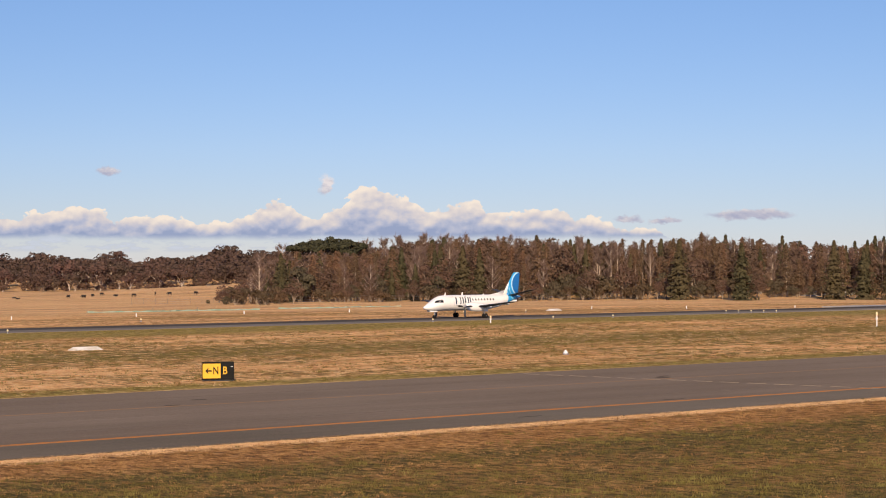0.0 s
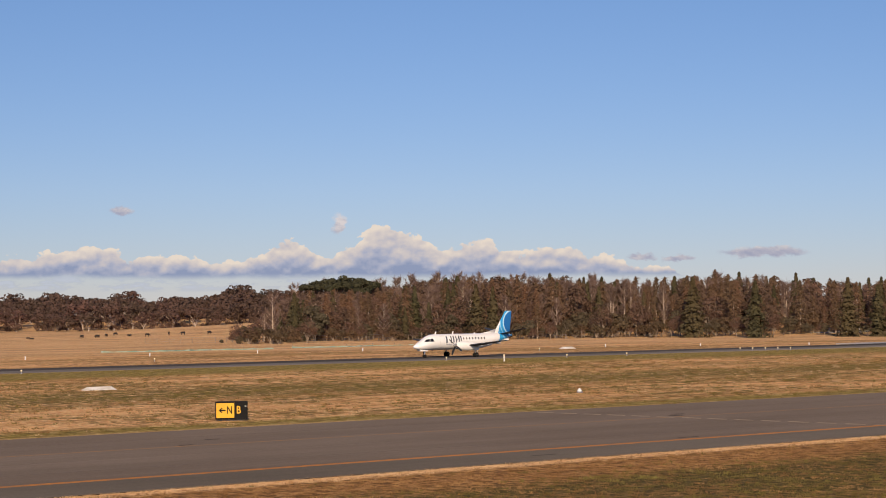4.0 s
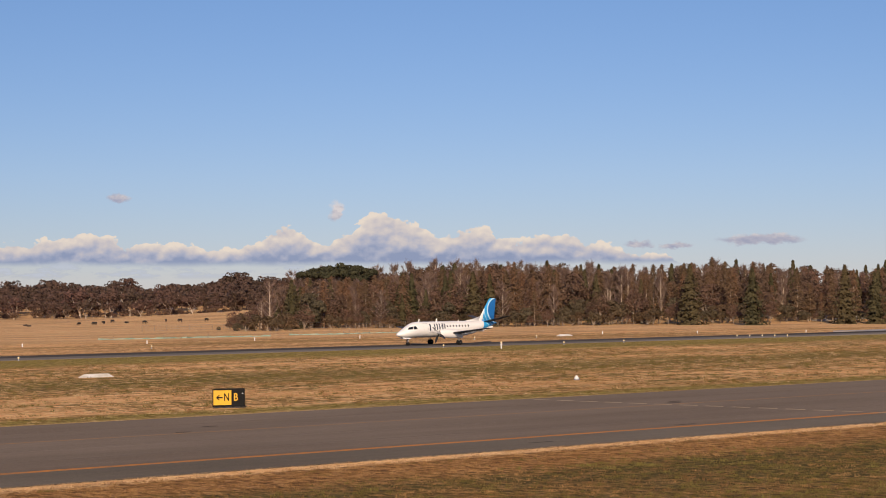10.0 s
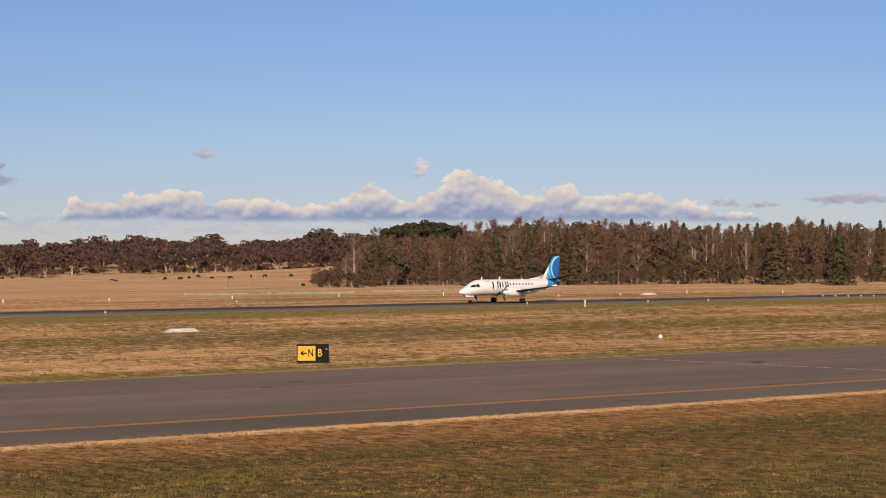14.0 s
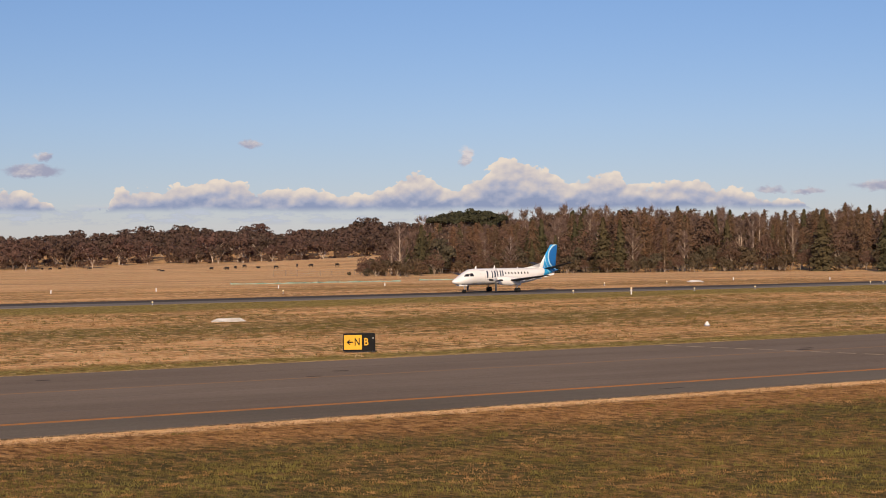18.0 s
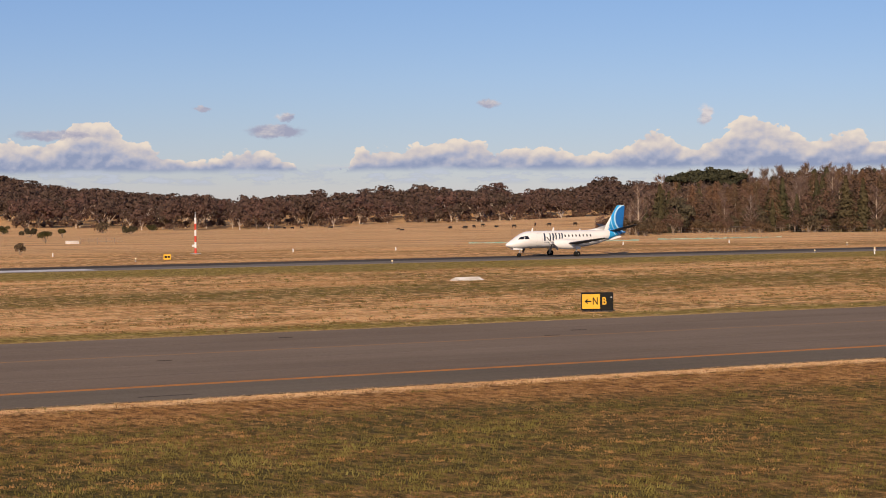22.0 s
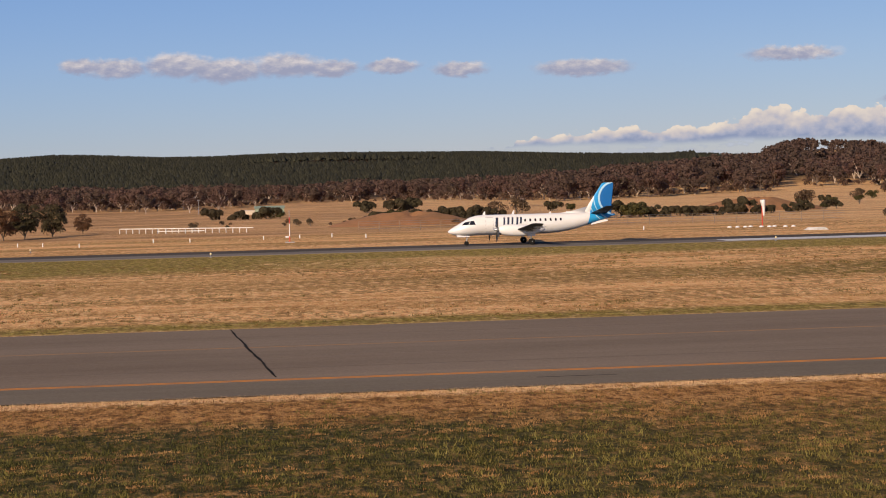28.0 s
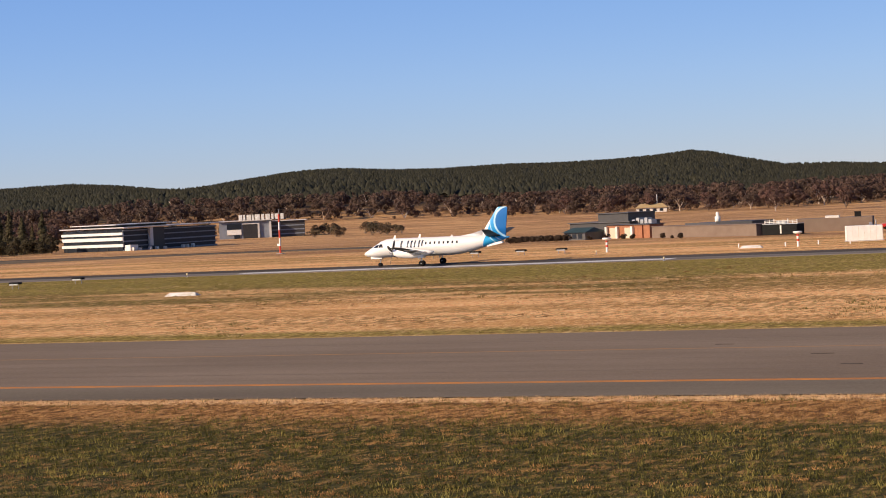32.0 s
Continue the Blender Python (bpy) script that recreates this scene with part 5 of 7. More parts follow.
    inside = calc(t, "ADD", rise, calc(t, "MULTIPLY", calc(t, "SUBTRACT", lumps, LUMP_MEAN), 0.62))
    floor_line = calc(t, "ADD", calc(t, "SUBTRACT", el, 0.74), calc(t, "MULTIPLY", calc(t, "SUBTRACT", wide, 0.5), 0.25))
    bank = calc(t, "MULTIPLY", step(0.0, 0.055, inside), step(-0.13, 0.10, floor_line))
    # thin layers under the bank
    layer = calc(t, "MULTIPLY", calc(t, "MULTIPLY", step(0.48, 0.60, wisps), calc(t, "MULTIPLY", step(0.28, 0.45, el), step(0.95, 0.72, el))), calc(t, "MULTIPLY", step(-42, -36, az), step(-8, -14, az)))
    # scraps: ragged flat ellipses
    v = node(t, "ShaderNodeCombineXYZ")
    t.links.new(calc(t, "ADD", az, calc(t, "MULTIPLY", calc(t, "SUBTRACT", billow(31, 9, 1.3, 7.0, 0.62, 1.6), 0.5), 0.9)), v.inputs[0])
    t.links.new(calc(t, "ADD", el, calc(t, "MULTIPLY", calc(t, "SUBTRACT", billow(47, 2, 1.9, 8.0, 0.66, 1.5), 0.5), 0.45)), v.inputs[1])
    best = None
    for a, h, w, k in SCRAPS:
        place = node(t, "ShaderNodeMapping", Location=(-a / w, -h / k, 0), Scale=(1 / w, 1 / k, 0))
        t.links.new(v.outputs[0], place.inputs["Vector"])
        far = node(t, "ShaderNodeVectorMath")
        far.operation = "LENGTH"
        t.links.new(place.outputs[0], far.inputs[0])
        f = calc(t, "SUBTRACT", 1.0, far.outputs["Value"])
        best = f if best is None else calc(t, "MAXIMUM", best, f)
    scraps = calc(t, "MULTIPLY", step(-0.12, 0.42, best), 0.86)
    # light from the upper left, painted into the cloud colour: bright crowns, blue-grey undersides
    relief = calc(t, "MULTIPLY", calc(t, "SUBTRACT", soft_a, soft_b), 0.95)
    up = calc(t, "DIVIDE", calc(t, "SUBTRACT", el, 0.72), calc(t, "MAXIMUM", calc(t, "SUBTRACT", top, 0.72), 0.15))
    glow = calc(t, "ADD", calc(t, "ADD", calc(t, "MULTIPLY", up, 0.95), relief), -0.10)
    crown = ramp(t, glow, ((0.0, (0.28, 0.33, 0.49)), (0.25, (0.42, 0.44, 0.56)), (0.55, (0.63, 0.57, 0.57)), (0.95, (0.85, 0.73, 0.62))))
    soft_c, soft_d = billow(21, 3, 2.4, 5.0, 0.6, 2.0), billow(21.1, 3.12, 2.4, 5.0, 0.6, 2.0)
    middle = read([(FIRST, 1.3)] + [q[:2] for q in SCRAPS] + [(15, 3.1)])
    scrap_glow = calc(t, "ADD", calc(t, "MULTIPLY", calc(t, "SUBTRACT", soft_c, soft_d), 1.6), calc(t, "ADD", 0.42, calc(t, "MULTIPLY", calc(t, "SUBTRACT", el, middle), 1.5)))
    scrap_glow = calc(t, "ADD", scrap_glow, calc(t, "MULTIPLY", calc(t, "MULTIPLY", step(-38.2, -37.8, az), step(-36.0, -36.6, az)), 0.5))
    scrap_shade = ramp(t, scrap_glow, ((0.1, (0.35, 0.35, 0.47)), (0.4, (0.44, 0.42, 0.51)), (0.7, (0.58, 0.53, 0.56)), (1.0, (0.76, 0.67, 0.65))))
    shade = mix(t, calc(t, "MULTIPLY", layer, calc(t, "SUBTRACT", 1.0, bank)), crown, (0.52, 0.56, 0.68))
    shade = mix(t, calc(t, "MAXIMUM", calc(t, "MULTIPLY", step(0.0, 0.02, scraps), calc(t, "SUBTRACT", 1.0, bank)), calc(t, "MULTIPLY", scraps, bank)), shade, scrap_shade)
    amount = calc(t, "MAXIMUM", calc(t, "MAXIMUM", calc(t, "MULTIPLY", bank, 0.97), calc(t, "MULTIPLY", layer, 0.6)), scraps)
    cloud_light = node(t, "ShaderNodeBackground", Strength=CLOUD_POWER)
    t.links.new(shade, cloud_light.inputs["Color"])
    blend = node(t, "ShaderNodeMixShader")
    t.links.new(amount, blend.inputs[0])
    t.links.new(plain_sky.outputs[0], blend.inputs[1])
    t.links.new(cloud_light.outputs[0], blend.inputs[2])
    t.links.new(blend.outputs[0], t.nodes["World Output"].inputs["Surface"])


CLOUD_POWER, LUMP_MEAN = 0.95, 1.05
cloudy_sky()


# ---- things on the airfield ----
def text_mesh(body, size, material):
    cu = bpy.data.curves.new("lettering", "FONT")
    cu.body, cu.size, cu.extrude, cu.align_x, cu.align_y = body, size, 0.004, "CENTER", "CENTER"
    cu.offset = 0.012
    ob = bpy.data.objects.new("lettering", cu)
    me = bpy.data.meshes.new_from_object(ob)
    bpy.data.objects.remove(ob)
    me.transform(Matrix.Rotation(radians(90), 4, "X"))
    me.materials.clear()
    me.materials.append(material)
    return me


def guidance_sign():
    sign = thing("guidance_sign", pose(83.1, 122.7, 0, 0, 0, -28), "yellow and black taxiway guidance sign on the grass", "sign")
    part("cabinet", Geo().soft_box(-1.14, 1.14, -0.16, 0.30, 0.10, 1.38, 0.03), BLACK, sign, "black sign cabinet")
    part("yellow_panel", Geo().box(-1.11, 0.17, -0.176, -0.15, 0.22, 1.27), YELLOW, sign, "yellow direction panel")
    part("black_panel", Geo().box(0.21, 1.10, -0.172, -0.15, 0.22, 1.27), BLACK, sign, "black location panel")
    arrow = Geo().box(-0.83, -0.45, -0.186, -0.17, 0.70, 0.80)
    arrow.add([(-0.94, -0.187, 0.75), (-0.74, -0.187, 0.57), (-0.66, -0.187, 0.57), (-0.80, -0.187, 0.75), (-0.66, -0.187, 0.93), (-0.74, -0.187, 0.93)], [(0, 1, 2, 3), (0, 3, 4, 5)])
    part("arrow", arrow, BLACK, sign, "black arrow")
    n = part("letter", text_mesh("N", 0.76, BLACK), None, sign, "black letter N")
    n.matrix_basis = pose(-0.17, -0.18, 0.75) @ Matrix.Diagonal((0.72, 1, 1, 1))
    b = part("letter", text_mesh("B", 0.76, YELLOW), None, sign, "yellow letter B")
    b.matrix_basis = pose(0.48, -0.178, 0.75) @ Matrix.Diagonal((0.78, 1, 1, 1))
    part("tag", Geo().box(0.92, 1.04, -0.18, -0.17, 1.02, 1.06), WHITE, sign, "small white tag")
    for x in (-0.9, -0.3, 0.3, 0.9):
        part("leg", Geo().tube([(x, 0.03, -0.1), (x, 0.03, 0.16)], [0.04, 0.04], 8), DARK, sign)
    part("base_plate", Geo().soft_box(-1.1, 1.1, -0.12, 0.26, -0.1, 0.07, 0.02), DARK, sign)


def gable_marker(x, y, turn, length=3.1):
    ob = thing("gable_marker", pose(x, y, 0, 0, 0, turn), "long white gable marker lying on the grass", "marker", "gable markers")
    h = length / 2
    roof = Geo().loft([[(-h, -0.55, 0.0), (-h, -0.55, 0.04), (-h + 0.32, 0, 0.34), (-h, 0.55, 0.04), (-h, 0.55, 0.0)], [(h, -0.55, 0.0), (h, -0.55, 0.04), (h - 0.32, 0, 0.34), (h, 0.55, 0.04), (h, 0.55, 0.0)]])
    part("board", roof, WHITE_OLD, ob, "weathered white sheet")
    for s in (-1, 1):
        part("peg", Geo().tube([(s * h * 0.9, -0.5, -0.15), (s * h * 0.9, -0.5, 0.08)], [0.03, 0.03], 6), STEEL, ob)


def cone_marker(x, y):
    ob = thing("cone_marker", pose(x, y, 0), "white conical marker with grey base on the grass", "marker")
    part("cone", Geo().turned([(0.25, 0.14), (0.23, 0.17), (0.08, 0.42), (0.03, 0.45)], 18), WHITE, ob, "white cone", True)
    part("base", Geo().turned([(0.28, -0.05), (0.28, 0.11), (0.24, 0.15)], 18), STEEL, ob, "grey base ring", True)


GLOW = surface("warm_lamp_glass", (0.85, 0.72, 0.42), (0.75, 0.62, 0.36), 3.0, 0.3)


def edge_lights():
    first = thing("edge_light", pose(0, 0, -5), "small white runway edge light", "light", "runway edge lights")
    part("stem", Geo().turned([(0.13, 0), (0.13, 0.05), (0.04, 0.07), (0.04, 0.28)], 10), STEEL, first)
    part("lens", Geo().turned([(0.10, 0.28), (0.12, 0.34), (0.11, 0.44), (0.05, 0.50)], 12), GLOW, first, "pale lamp glass", True)
    spots = [(x, 224.6) for x in (121.5, 60.9, -1.8, -65.7, -127.2, 188.9)] + [(x, 256.0) for x in (160, 100, 38, -24, -84, 222)]
    spots += [(256.1 + 1.4 * k, 229.2 - 1.5 * k) for k in range(5)] + [(210, 222.0), (222, 221.5), (236, 256.2)]
    first.matrix_basis = pose(spots[0][0], spots[0][1], 0)
    for x, y in spots[1:]:
        copy_thing(first, pose(x, y, 0))


def strip_posts():
    first = thing("strip_post", stand(152.5, 280.7), "short white boundary post beyond the runway", "post", "boundary posts")
    part("post", Geo().soft_box(-0.07, 0.07, -0.07, 0.07, -0.2, 0.5, 0.02), WHITE, first)
    part("cap", Geo().box(-0.08, 0.08, -0.08, 0.08, 0.48, 0.53), WHITE, first)
    rows = [(176, 283.0), (199, 286.0), (221, 285.5), (271.6, 276.6), (284, 264), (300.2, 251.5), (135.5, 282.0), (99, 286), (57.2, 279.6), (37.9, 277.5), (18.8, 279.6), (14.5, 286), (10.0, 285), (5.0, 284), (-5.0, 281), (-10, 283), (-19.2, 272), (-24.5, 279), (-28, 281), (-33, 277), (-37.5, 280), (-52.0, 262), (-56.5, 264), (-60, 260.5), (-66.5, 262)]
    for x, y in rows:
        copy_thing(first, stand(x, y))


def lamp_post(x, y, h=1.7):
    ob = thing("obstacle_lamp", stand(x, y), "white post with an orange-topped lamp", "light", "obstacle lamps")
    part("pole", Geo().tube([(0, 0, -0.2), (0, 0, h * 0.75)], [0.09, 0.08], 8), WHITE, ob)
    part("collar", Geo().turned([(0.1, h * 0.45), (0.16, h * 0.5), (0.16, h * 0.62), (0.1, h * 0.66)], 10), WHITE_OLD, ob)
    part("lamp", Geo().turned([(0.09, h * 0.75), (0.13, h * 0.8), (0.13, h * 0.93), (0.06, h)], 10), GLOW, ob, "amber lamp glass", True)
    part("bracket", Geo().tube([(0, 0, h * 0.7), (0.22, 0, h * 0.78)], [0.03, 0.03], 6), RED, ob)


def banded_mast(name, x, y, h, bands, label, r=0.16):
    ob = thing(name, stand(x, y), label, "mast")
    n = len(bands)
    for k, colour in enumerate(bands):
        z0, z1 = h * k / n, h * (k + 1) / n
        part("mast_section", Geo().tube([(0, 0, z0 - (0.2 if k == 0 else 0)), (0, 0, z1)], [r * (1.25 if k == 0 else 1), r], 10), colour, ob, "red band" if colour is RED else "white band")
    part("top_lamp", Geo().turned([(r * 0.5, h), (r * 0.6, h + 0.15), (0.03, h + 0.9)], 8), STEEL, ob)
    part("box", Geo().soft_box(-0.55, -0.12, -0.12, 0.12, h * 0.2, h * 0.26), WHITE, ob, "small white box")
    part("footing", Geo().soft_box(-0.6, 0.6, -0.6, 0.6, -0.2, 0.12), CONCRETE, ob)


def wind_cone():
    ob = thing("wind_cone", stand(73.2, 276.8), "limp white windsock hanging on a red pole", "windsock")
    part("pole", Geo().tube([(0, 0, -0.2), (0, 0, 3.6)], [0.09, 0.07], 8), RED, ob, "red pole")
    sock = []
    for z, r, dx in ((3.7, 0.55, 0.1), (3.3, 0.5, 0.14), (2.7, 0.38, 0.2), (2.1, 0.30, 0.22), (1.55, 0.22, 0.22), (1.5, 0.18, 0.22)):
        sock.append([(dx + r * math.cos(2 * math.pi * k / 12) * 0.6, r * math.sin(2 * math.pi * k / 12), z + 0.06 * math.sin(k * 2.2)) for k in range(12)])
    part("sock", Geo().loft(sock), WHITE, ob, "limp white cloth sock", True)
    part("hoop", Geo().turned([(0.34, 3.66), (0.38, 3.68), (0.38, 3.74), (0.34, 3.76)], 14, (0.14, 0, 0)), STEEL, ob)


def signal_circle():
    first = thing("ground_marker", stand(68.8, 277.6), "small white ground marker by the windsock", "marker", "windsock circle markers")
    part("dome", Geo().turned([(0.32, -0.05), (0.32, 0.08), (0.22, 0.18), (0.08, 0.22)], 14), WHITE, first, "", True)
    for k in range(1, 9):
        copy_thing(first, stand(68.8 + 1.0 * k, 277.6 - 0.45 * k + (1.5 if k % 3 == 0 else 0)))


def runway_number_board():
    ob = thing("distance_board", pose(104.7, 240.1 + 16.5, 0, 0, 0, -20), "small yellow runway sign with dark lettering", "sign")
    part("panel", Geo().soft_box(-0.5, 0.5, -0.08, 0.08, 0.15, 0.85, 0.02), YELLOW, ob, "yellow panel")
    part("lettering_bar", Geo().box(-0.36, -0.02, -0.095, -0.08, 0.36, 0.64).box(0.06, 0.36, -0.095, -0.08, 0.36, 0.64), BLACK, ob, "dark lettering bars")
    for x in (-0.3, 0.3):
        part("leg", Geo().tube([(x, 0, -0.1), (x, 0, 0.16)], [0.03, 0.03], 6), DARK, ob)


def low_light_units():
    """Low tee-shaped light units on short legs."""
    first = thing("approach_light_unit", stand(-139.5, 205.4), "low tee-shaped light unit with dark hood", "light", "glide-slope light units")
    part("hood", Geo().soft_box(-0.75, 0.75, -0.35, 0.35, 0.55, 0.8, 0.06), BLACK, first, "dark hood")
    part("body", Geo().soft_box(-0.6, 0.6, -0.4, -0.3, 0.46, 0.62, 0.02), STEEL, first, "grey front")
    for x in (-0.45, 0.45):
        part("leg", Geo().tube([(x, 0, -0.1), (x, 0, 0.56)], [0.04, 0.04], 6), STEEL, first)
    for x, y in ((-136.6, 214.5), (-109.1, 262.0), (-103.5, 262.5), (-97.0, 263.0), (-91.0, 262.5)):
        copy_thing(first, stand(x, y))


def things_on_the_field():
    guidance_sign()
    for x, y, turn, l in ((103.6, 175.9, -1, 3.3), (75.3, 258.0, -1, 2.9), (-100.4, 176.2, 2, 3.4), (-64.1, 259.0, 2, 2.9), (248, 262.0, -1, 2.9)):
        gable_marker(x, y, turn, l)
    cone_marker(130.2, 136.0)
    edge_lights()
    strip_posts()
    lamp_post(191.0, 214.6, 1.0)
    lamp_post(215.6, 167.0, 1.9)
    banded_mast("banded_mast", 120.2, 283.5, 5.4, (RED, WHITE, RED, WHITE, RED, WHITE), "slim red and white banded mast")
    banded_mast("banded_mast", -164.4, 323.7, 7.0, (RED, WHITE, RED, WHITE, RED), "tall red and white banded mast")
    banded_mast("white_mast", 8.1, 267.7, 3.3, (RED, WHITE, WHITE, RED), "slim white mast with red bands", 0.065)
    wind_cone()
    signal_circle()
    runway_number_board()
    low_light_units()


# ---- things beyond the runway ----
BRICK = surface("orange_brown_brick", (0.36, 0.15, 0.075), (0.27, 0.115, 0.06), 1.0, 0.85)
TAN_WALL = surface("tan_brown_plaster_wall", (0.205, 0.15, 0.112), (0.17, 0.122, 0.09), 0.5, 0.85)
SHED_GREEN = surface("pale_green_sheet", (0.30, 0.38, 0.28), (0.24, 0.30, 0.22), 0.6, 0.6)
SHED_CREAM = surface("cream_sheet", (0.62, 0.54, 0.42), (0.52, 0.45, 0.35), 0.6, 0.65)
SLATE = surface("slate_grey_cladding", (0.052, 0.050, 0.050), (0.038, 0.037, 0.037), 0.5, 0.5)
GREY_CLAD = surface("mid_grey_cladding", (0.088, 0.086, 0.086), (0.066, 0.064, 0.064), 0.5, 0.55)
ROOF_PALE = surface("pale_metal_roof", (0.62, 0.60, 0.58), (0.52, 0.50, 0.48), 0.4, 0.45)
ROOF_GREEN = surface("green_metal_roof", (0.034, 0.060, 0.046), (0.028, 0.048, 0.038), 0.5, 0.5)
ROOF_TAN = surface("tan_tiled_roof", (0.45, 0.33, 0.16), (0.36, 0.26, 0.13), 0.8, 0.8)
WINDOW = surface("office_glass", (0.012, 0.016, 0.024), (0.022, 0.028, 0.038), 0.3, 0.38, gloss=0.25)
BAND_BLUE = surface("blue_grey_panel", (0.21, 0.235, 0.28), (0.16, 0.18, 0.22), 0.4, 0.5)
CLOTH = surface("teal_silt_cloth", (0.16, 0.27, 0.20), (0.36, 0.42, 0.34), 0.6, 0.9)
SOIL = surface("bare_red_soil", (0.33, 0.155, 0.066), (0.22, 0.115, 0.05), 0.3, 0.95, 0.0, 0.3, 0.6)
HIDE = surface("black_cattle_hide", (0.018, 0.015, 0.013), (0.03, 0.024, 0.02), 2.0, 0.85)
CAR_RED = surface("red_car_paint", (0.55, 0.03, 0.02), (0.48, 0.03, 0.02), 1.0, 0.3)
CAR_TEAL = surface("teal_car_paint", (0.04, 0.16, 0.17), (0.035, 0.13, 0.14), 1.0, 0.3)
CAR_WHITE = surface("white_car_paint", (0.78, 0.78, 0.78), (0.72, 0.72, 0.72), 1.0, 0.3)


def car(x, y, turn, paint, label, long=4.4):
    ob = thing("car", stand(x, y, turn), label, "car", "parked cars")
    l = long / 2
    body = Geo().loft([[(u, -0.86, 0.35), (u, -0.9, 0.6), (u, -0.82, z), (u, 0.82, z), (u, 0.9, 0.6), (u, 0.86, 0.35)] for u, z in ((-l, 0.7), (-l + 0.15, 0.86), (-0.9, 0.95), (1.2, 0.98), (l - 0.1, 0.92), (l, 0.7))])
    part("body", body, paint, ob, "", True)
    part("cabin", Geo().loft([[(u, -w, 0.92), (u + s, -w * 0.82, z), (u + s, w * 0.82, z), (u, w, 0.92)] for u, s, w, z in ((-1.0, 0.5, 0.8, 0.95), (-0.9, 0.55, 0.82, 1.42), (1.1, -0.1, 0.82, 1.44), (1.7, -0.3, 0.8, 0.98))]), WINDOW, ob, "dark car windows")
    for u in (-l + 0.8, l - 0.8):
        for s in (-0.82, 0.82):
            tyre, rim = wheel(0.32, 0.2)
            w = part("wheel", tyre, RUBBER, ob, "black tyre", True)
            w.matrix_basis = pose(u, s, 0.32)
    return ob


def lattice_tower(x, y, h=9.7, half=0.5):
    ob = thing("lattice_tower", stand(x, y, 12), "red and white lattice steel tower with small dishes", "tower")
    cuts = 12
    for k in range(cuts):
        z0, z1 = h * k / cuts, h * (k + 1) / cuts
        colour = ORANGE_RED if k < 4 or k >= 8 else WHITE
        for sx, sy in ((-1, -1), (1, -1), (1, 1), (-1, 1)):
            part("leg", Geo().tube([(sx * half, sy * half, z0 - (0.2 if k == 0 else 0)), (sx * half, sy * half, z1)], [0.06, 0.06], 6), colour, ob)
        for j, ((ax, ay), (bx, by)) in enumerate((((-1, -1), (1, -1)), ((1, -1), (1, 1)), ((1, 1), (-1, 1)), ((-1, 1), (-1, -1)))):
            a, b = (ax * half, ay * half), (bx * half, by * half)
            lo, hi = (z0, z1) if (k + j) % 2 else (z1, z0)
            part("brace", Geo().tube([(*a, lo), (*b, hi)], [0.035, 0.035], 4), colour, ob)
            part("rung", Geo().tube([(*a, z1), (*b, z1)], [0.035, 0.035], 4), colour, ob)
    part("dish", Geo().turned([(0.02, 0), (0.28, 0.06), (0.34, 0.14)], 12, (0.8, 0, h * 0.82)), WHITE, ob, "small white dish", True)
    part("dish", Geo().turned([(0.02, 0), (0.22, 0.05), (0.27, 0.11)], 12, (0.75, 0, h * 0.55)), WHITE, ob, "small white dish", True)
    part("footing", Geo().soft_box(-0.9, 0.9, -0.9, 0.9, -0.2, 0.12), CONCRETE, ob)


def shelter(x, y, turn):
    ob = thing("equipment_shelter", stand(x, y, turn), "white equipment shelter beside the tower", "hut")
    part("body", Geo().soft_box(-2.4, 2.4, -1.2, 1.2, 0.12, 2.05, 0.04), WHITE, ob, "white panelled body")
    for k in range(7):
        part("rib", Geo().box(-2.3 + k * 0.76, -2.25 + k * 0.76, -1.225, -1.19, 0.16, 1.98), WHITE_OLD, ob)
    part("plinth", Geo().box(-2.5, 2.5, -1.3, 1.3, -0.15, 0.12), CONCRETE, ob)
    part("vent", Geo().box(0.7, 1.1, -0.4, 0.4, 2.05, 2.45), STEEL, ob, "grey roof vent")
    part("flue", Geo().tube([(1.6, 0.2, 2.0), (1.6, 0.2, 2.7)], [0.08, 0.08], 8), STEEL, ob)
    part("door", Geo().box(2.4, 2.43, -0.5, 0.4, 0.18, 1.9), WHITE_OLD, ob)


def papi_post(x, y):
    ob = thing("sensor_post", stand(x, y), "white and red banded post with white tray", "post", "sensor posts")
    for z0, z1, colour in ((-0.2, 0.7, WHITE), (0.7, 1.0, RED), (1.0, 1.35, WHITE), (1.35, 1.6, RED)):
        part("post_section", Geo().tube([(0, 0, z0), (0, 0, z1)], [0.16, 0.15], 10), colour, ob)
    part("tray", Geo().turned([(0.18, 1.6), (0.55, 1.72), (0.6, 1.9), (0.5, 1.96)], 14), WHITE, ob, "white tray", True)


def tank(x, y, h=1.8, r=0.72):
    ob = thing("water_tank", stand(x, y), "dark ribbed water tank", "tank", "water tanks")
    part("shell", Geo().turned([(r, -0.1)] + [(r * (1.0 if k % 2 else 0.96), h * k / 10) for k in range(11)] + [(r * 0.9, h + 0.08)], 18), DARK, ob, "", True)
    part("lid", Geo().turned([(0.25, h + 0.08), (0.25, h + 0.16), (0.2, h + 0.18)], 12), DARK, ob)


def block(ob, name, x0, x1, y0, y1, z0, z1, material, label=""):
    return part(name, Geo().soft_box(x0, x1, y0, y1, z0, z1, 0.03), material, ob, label)


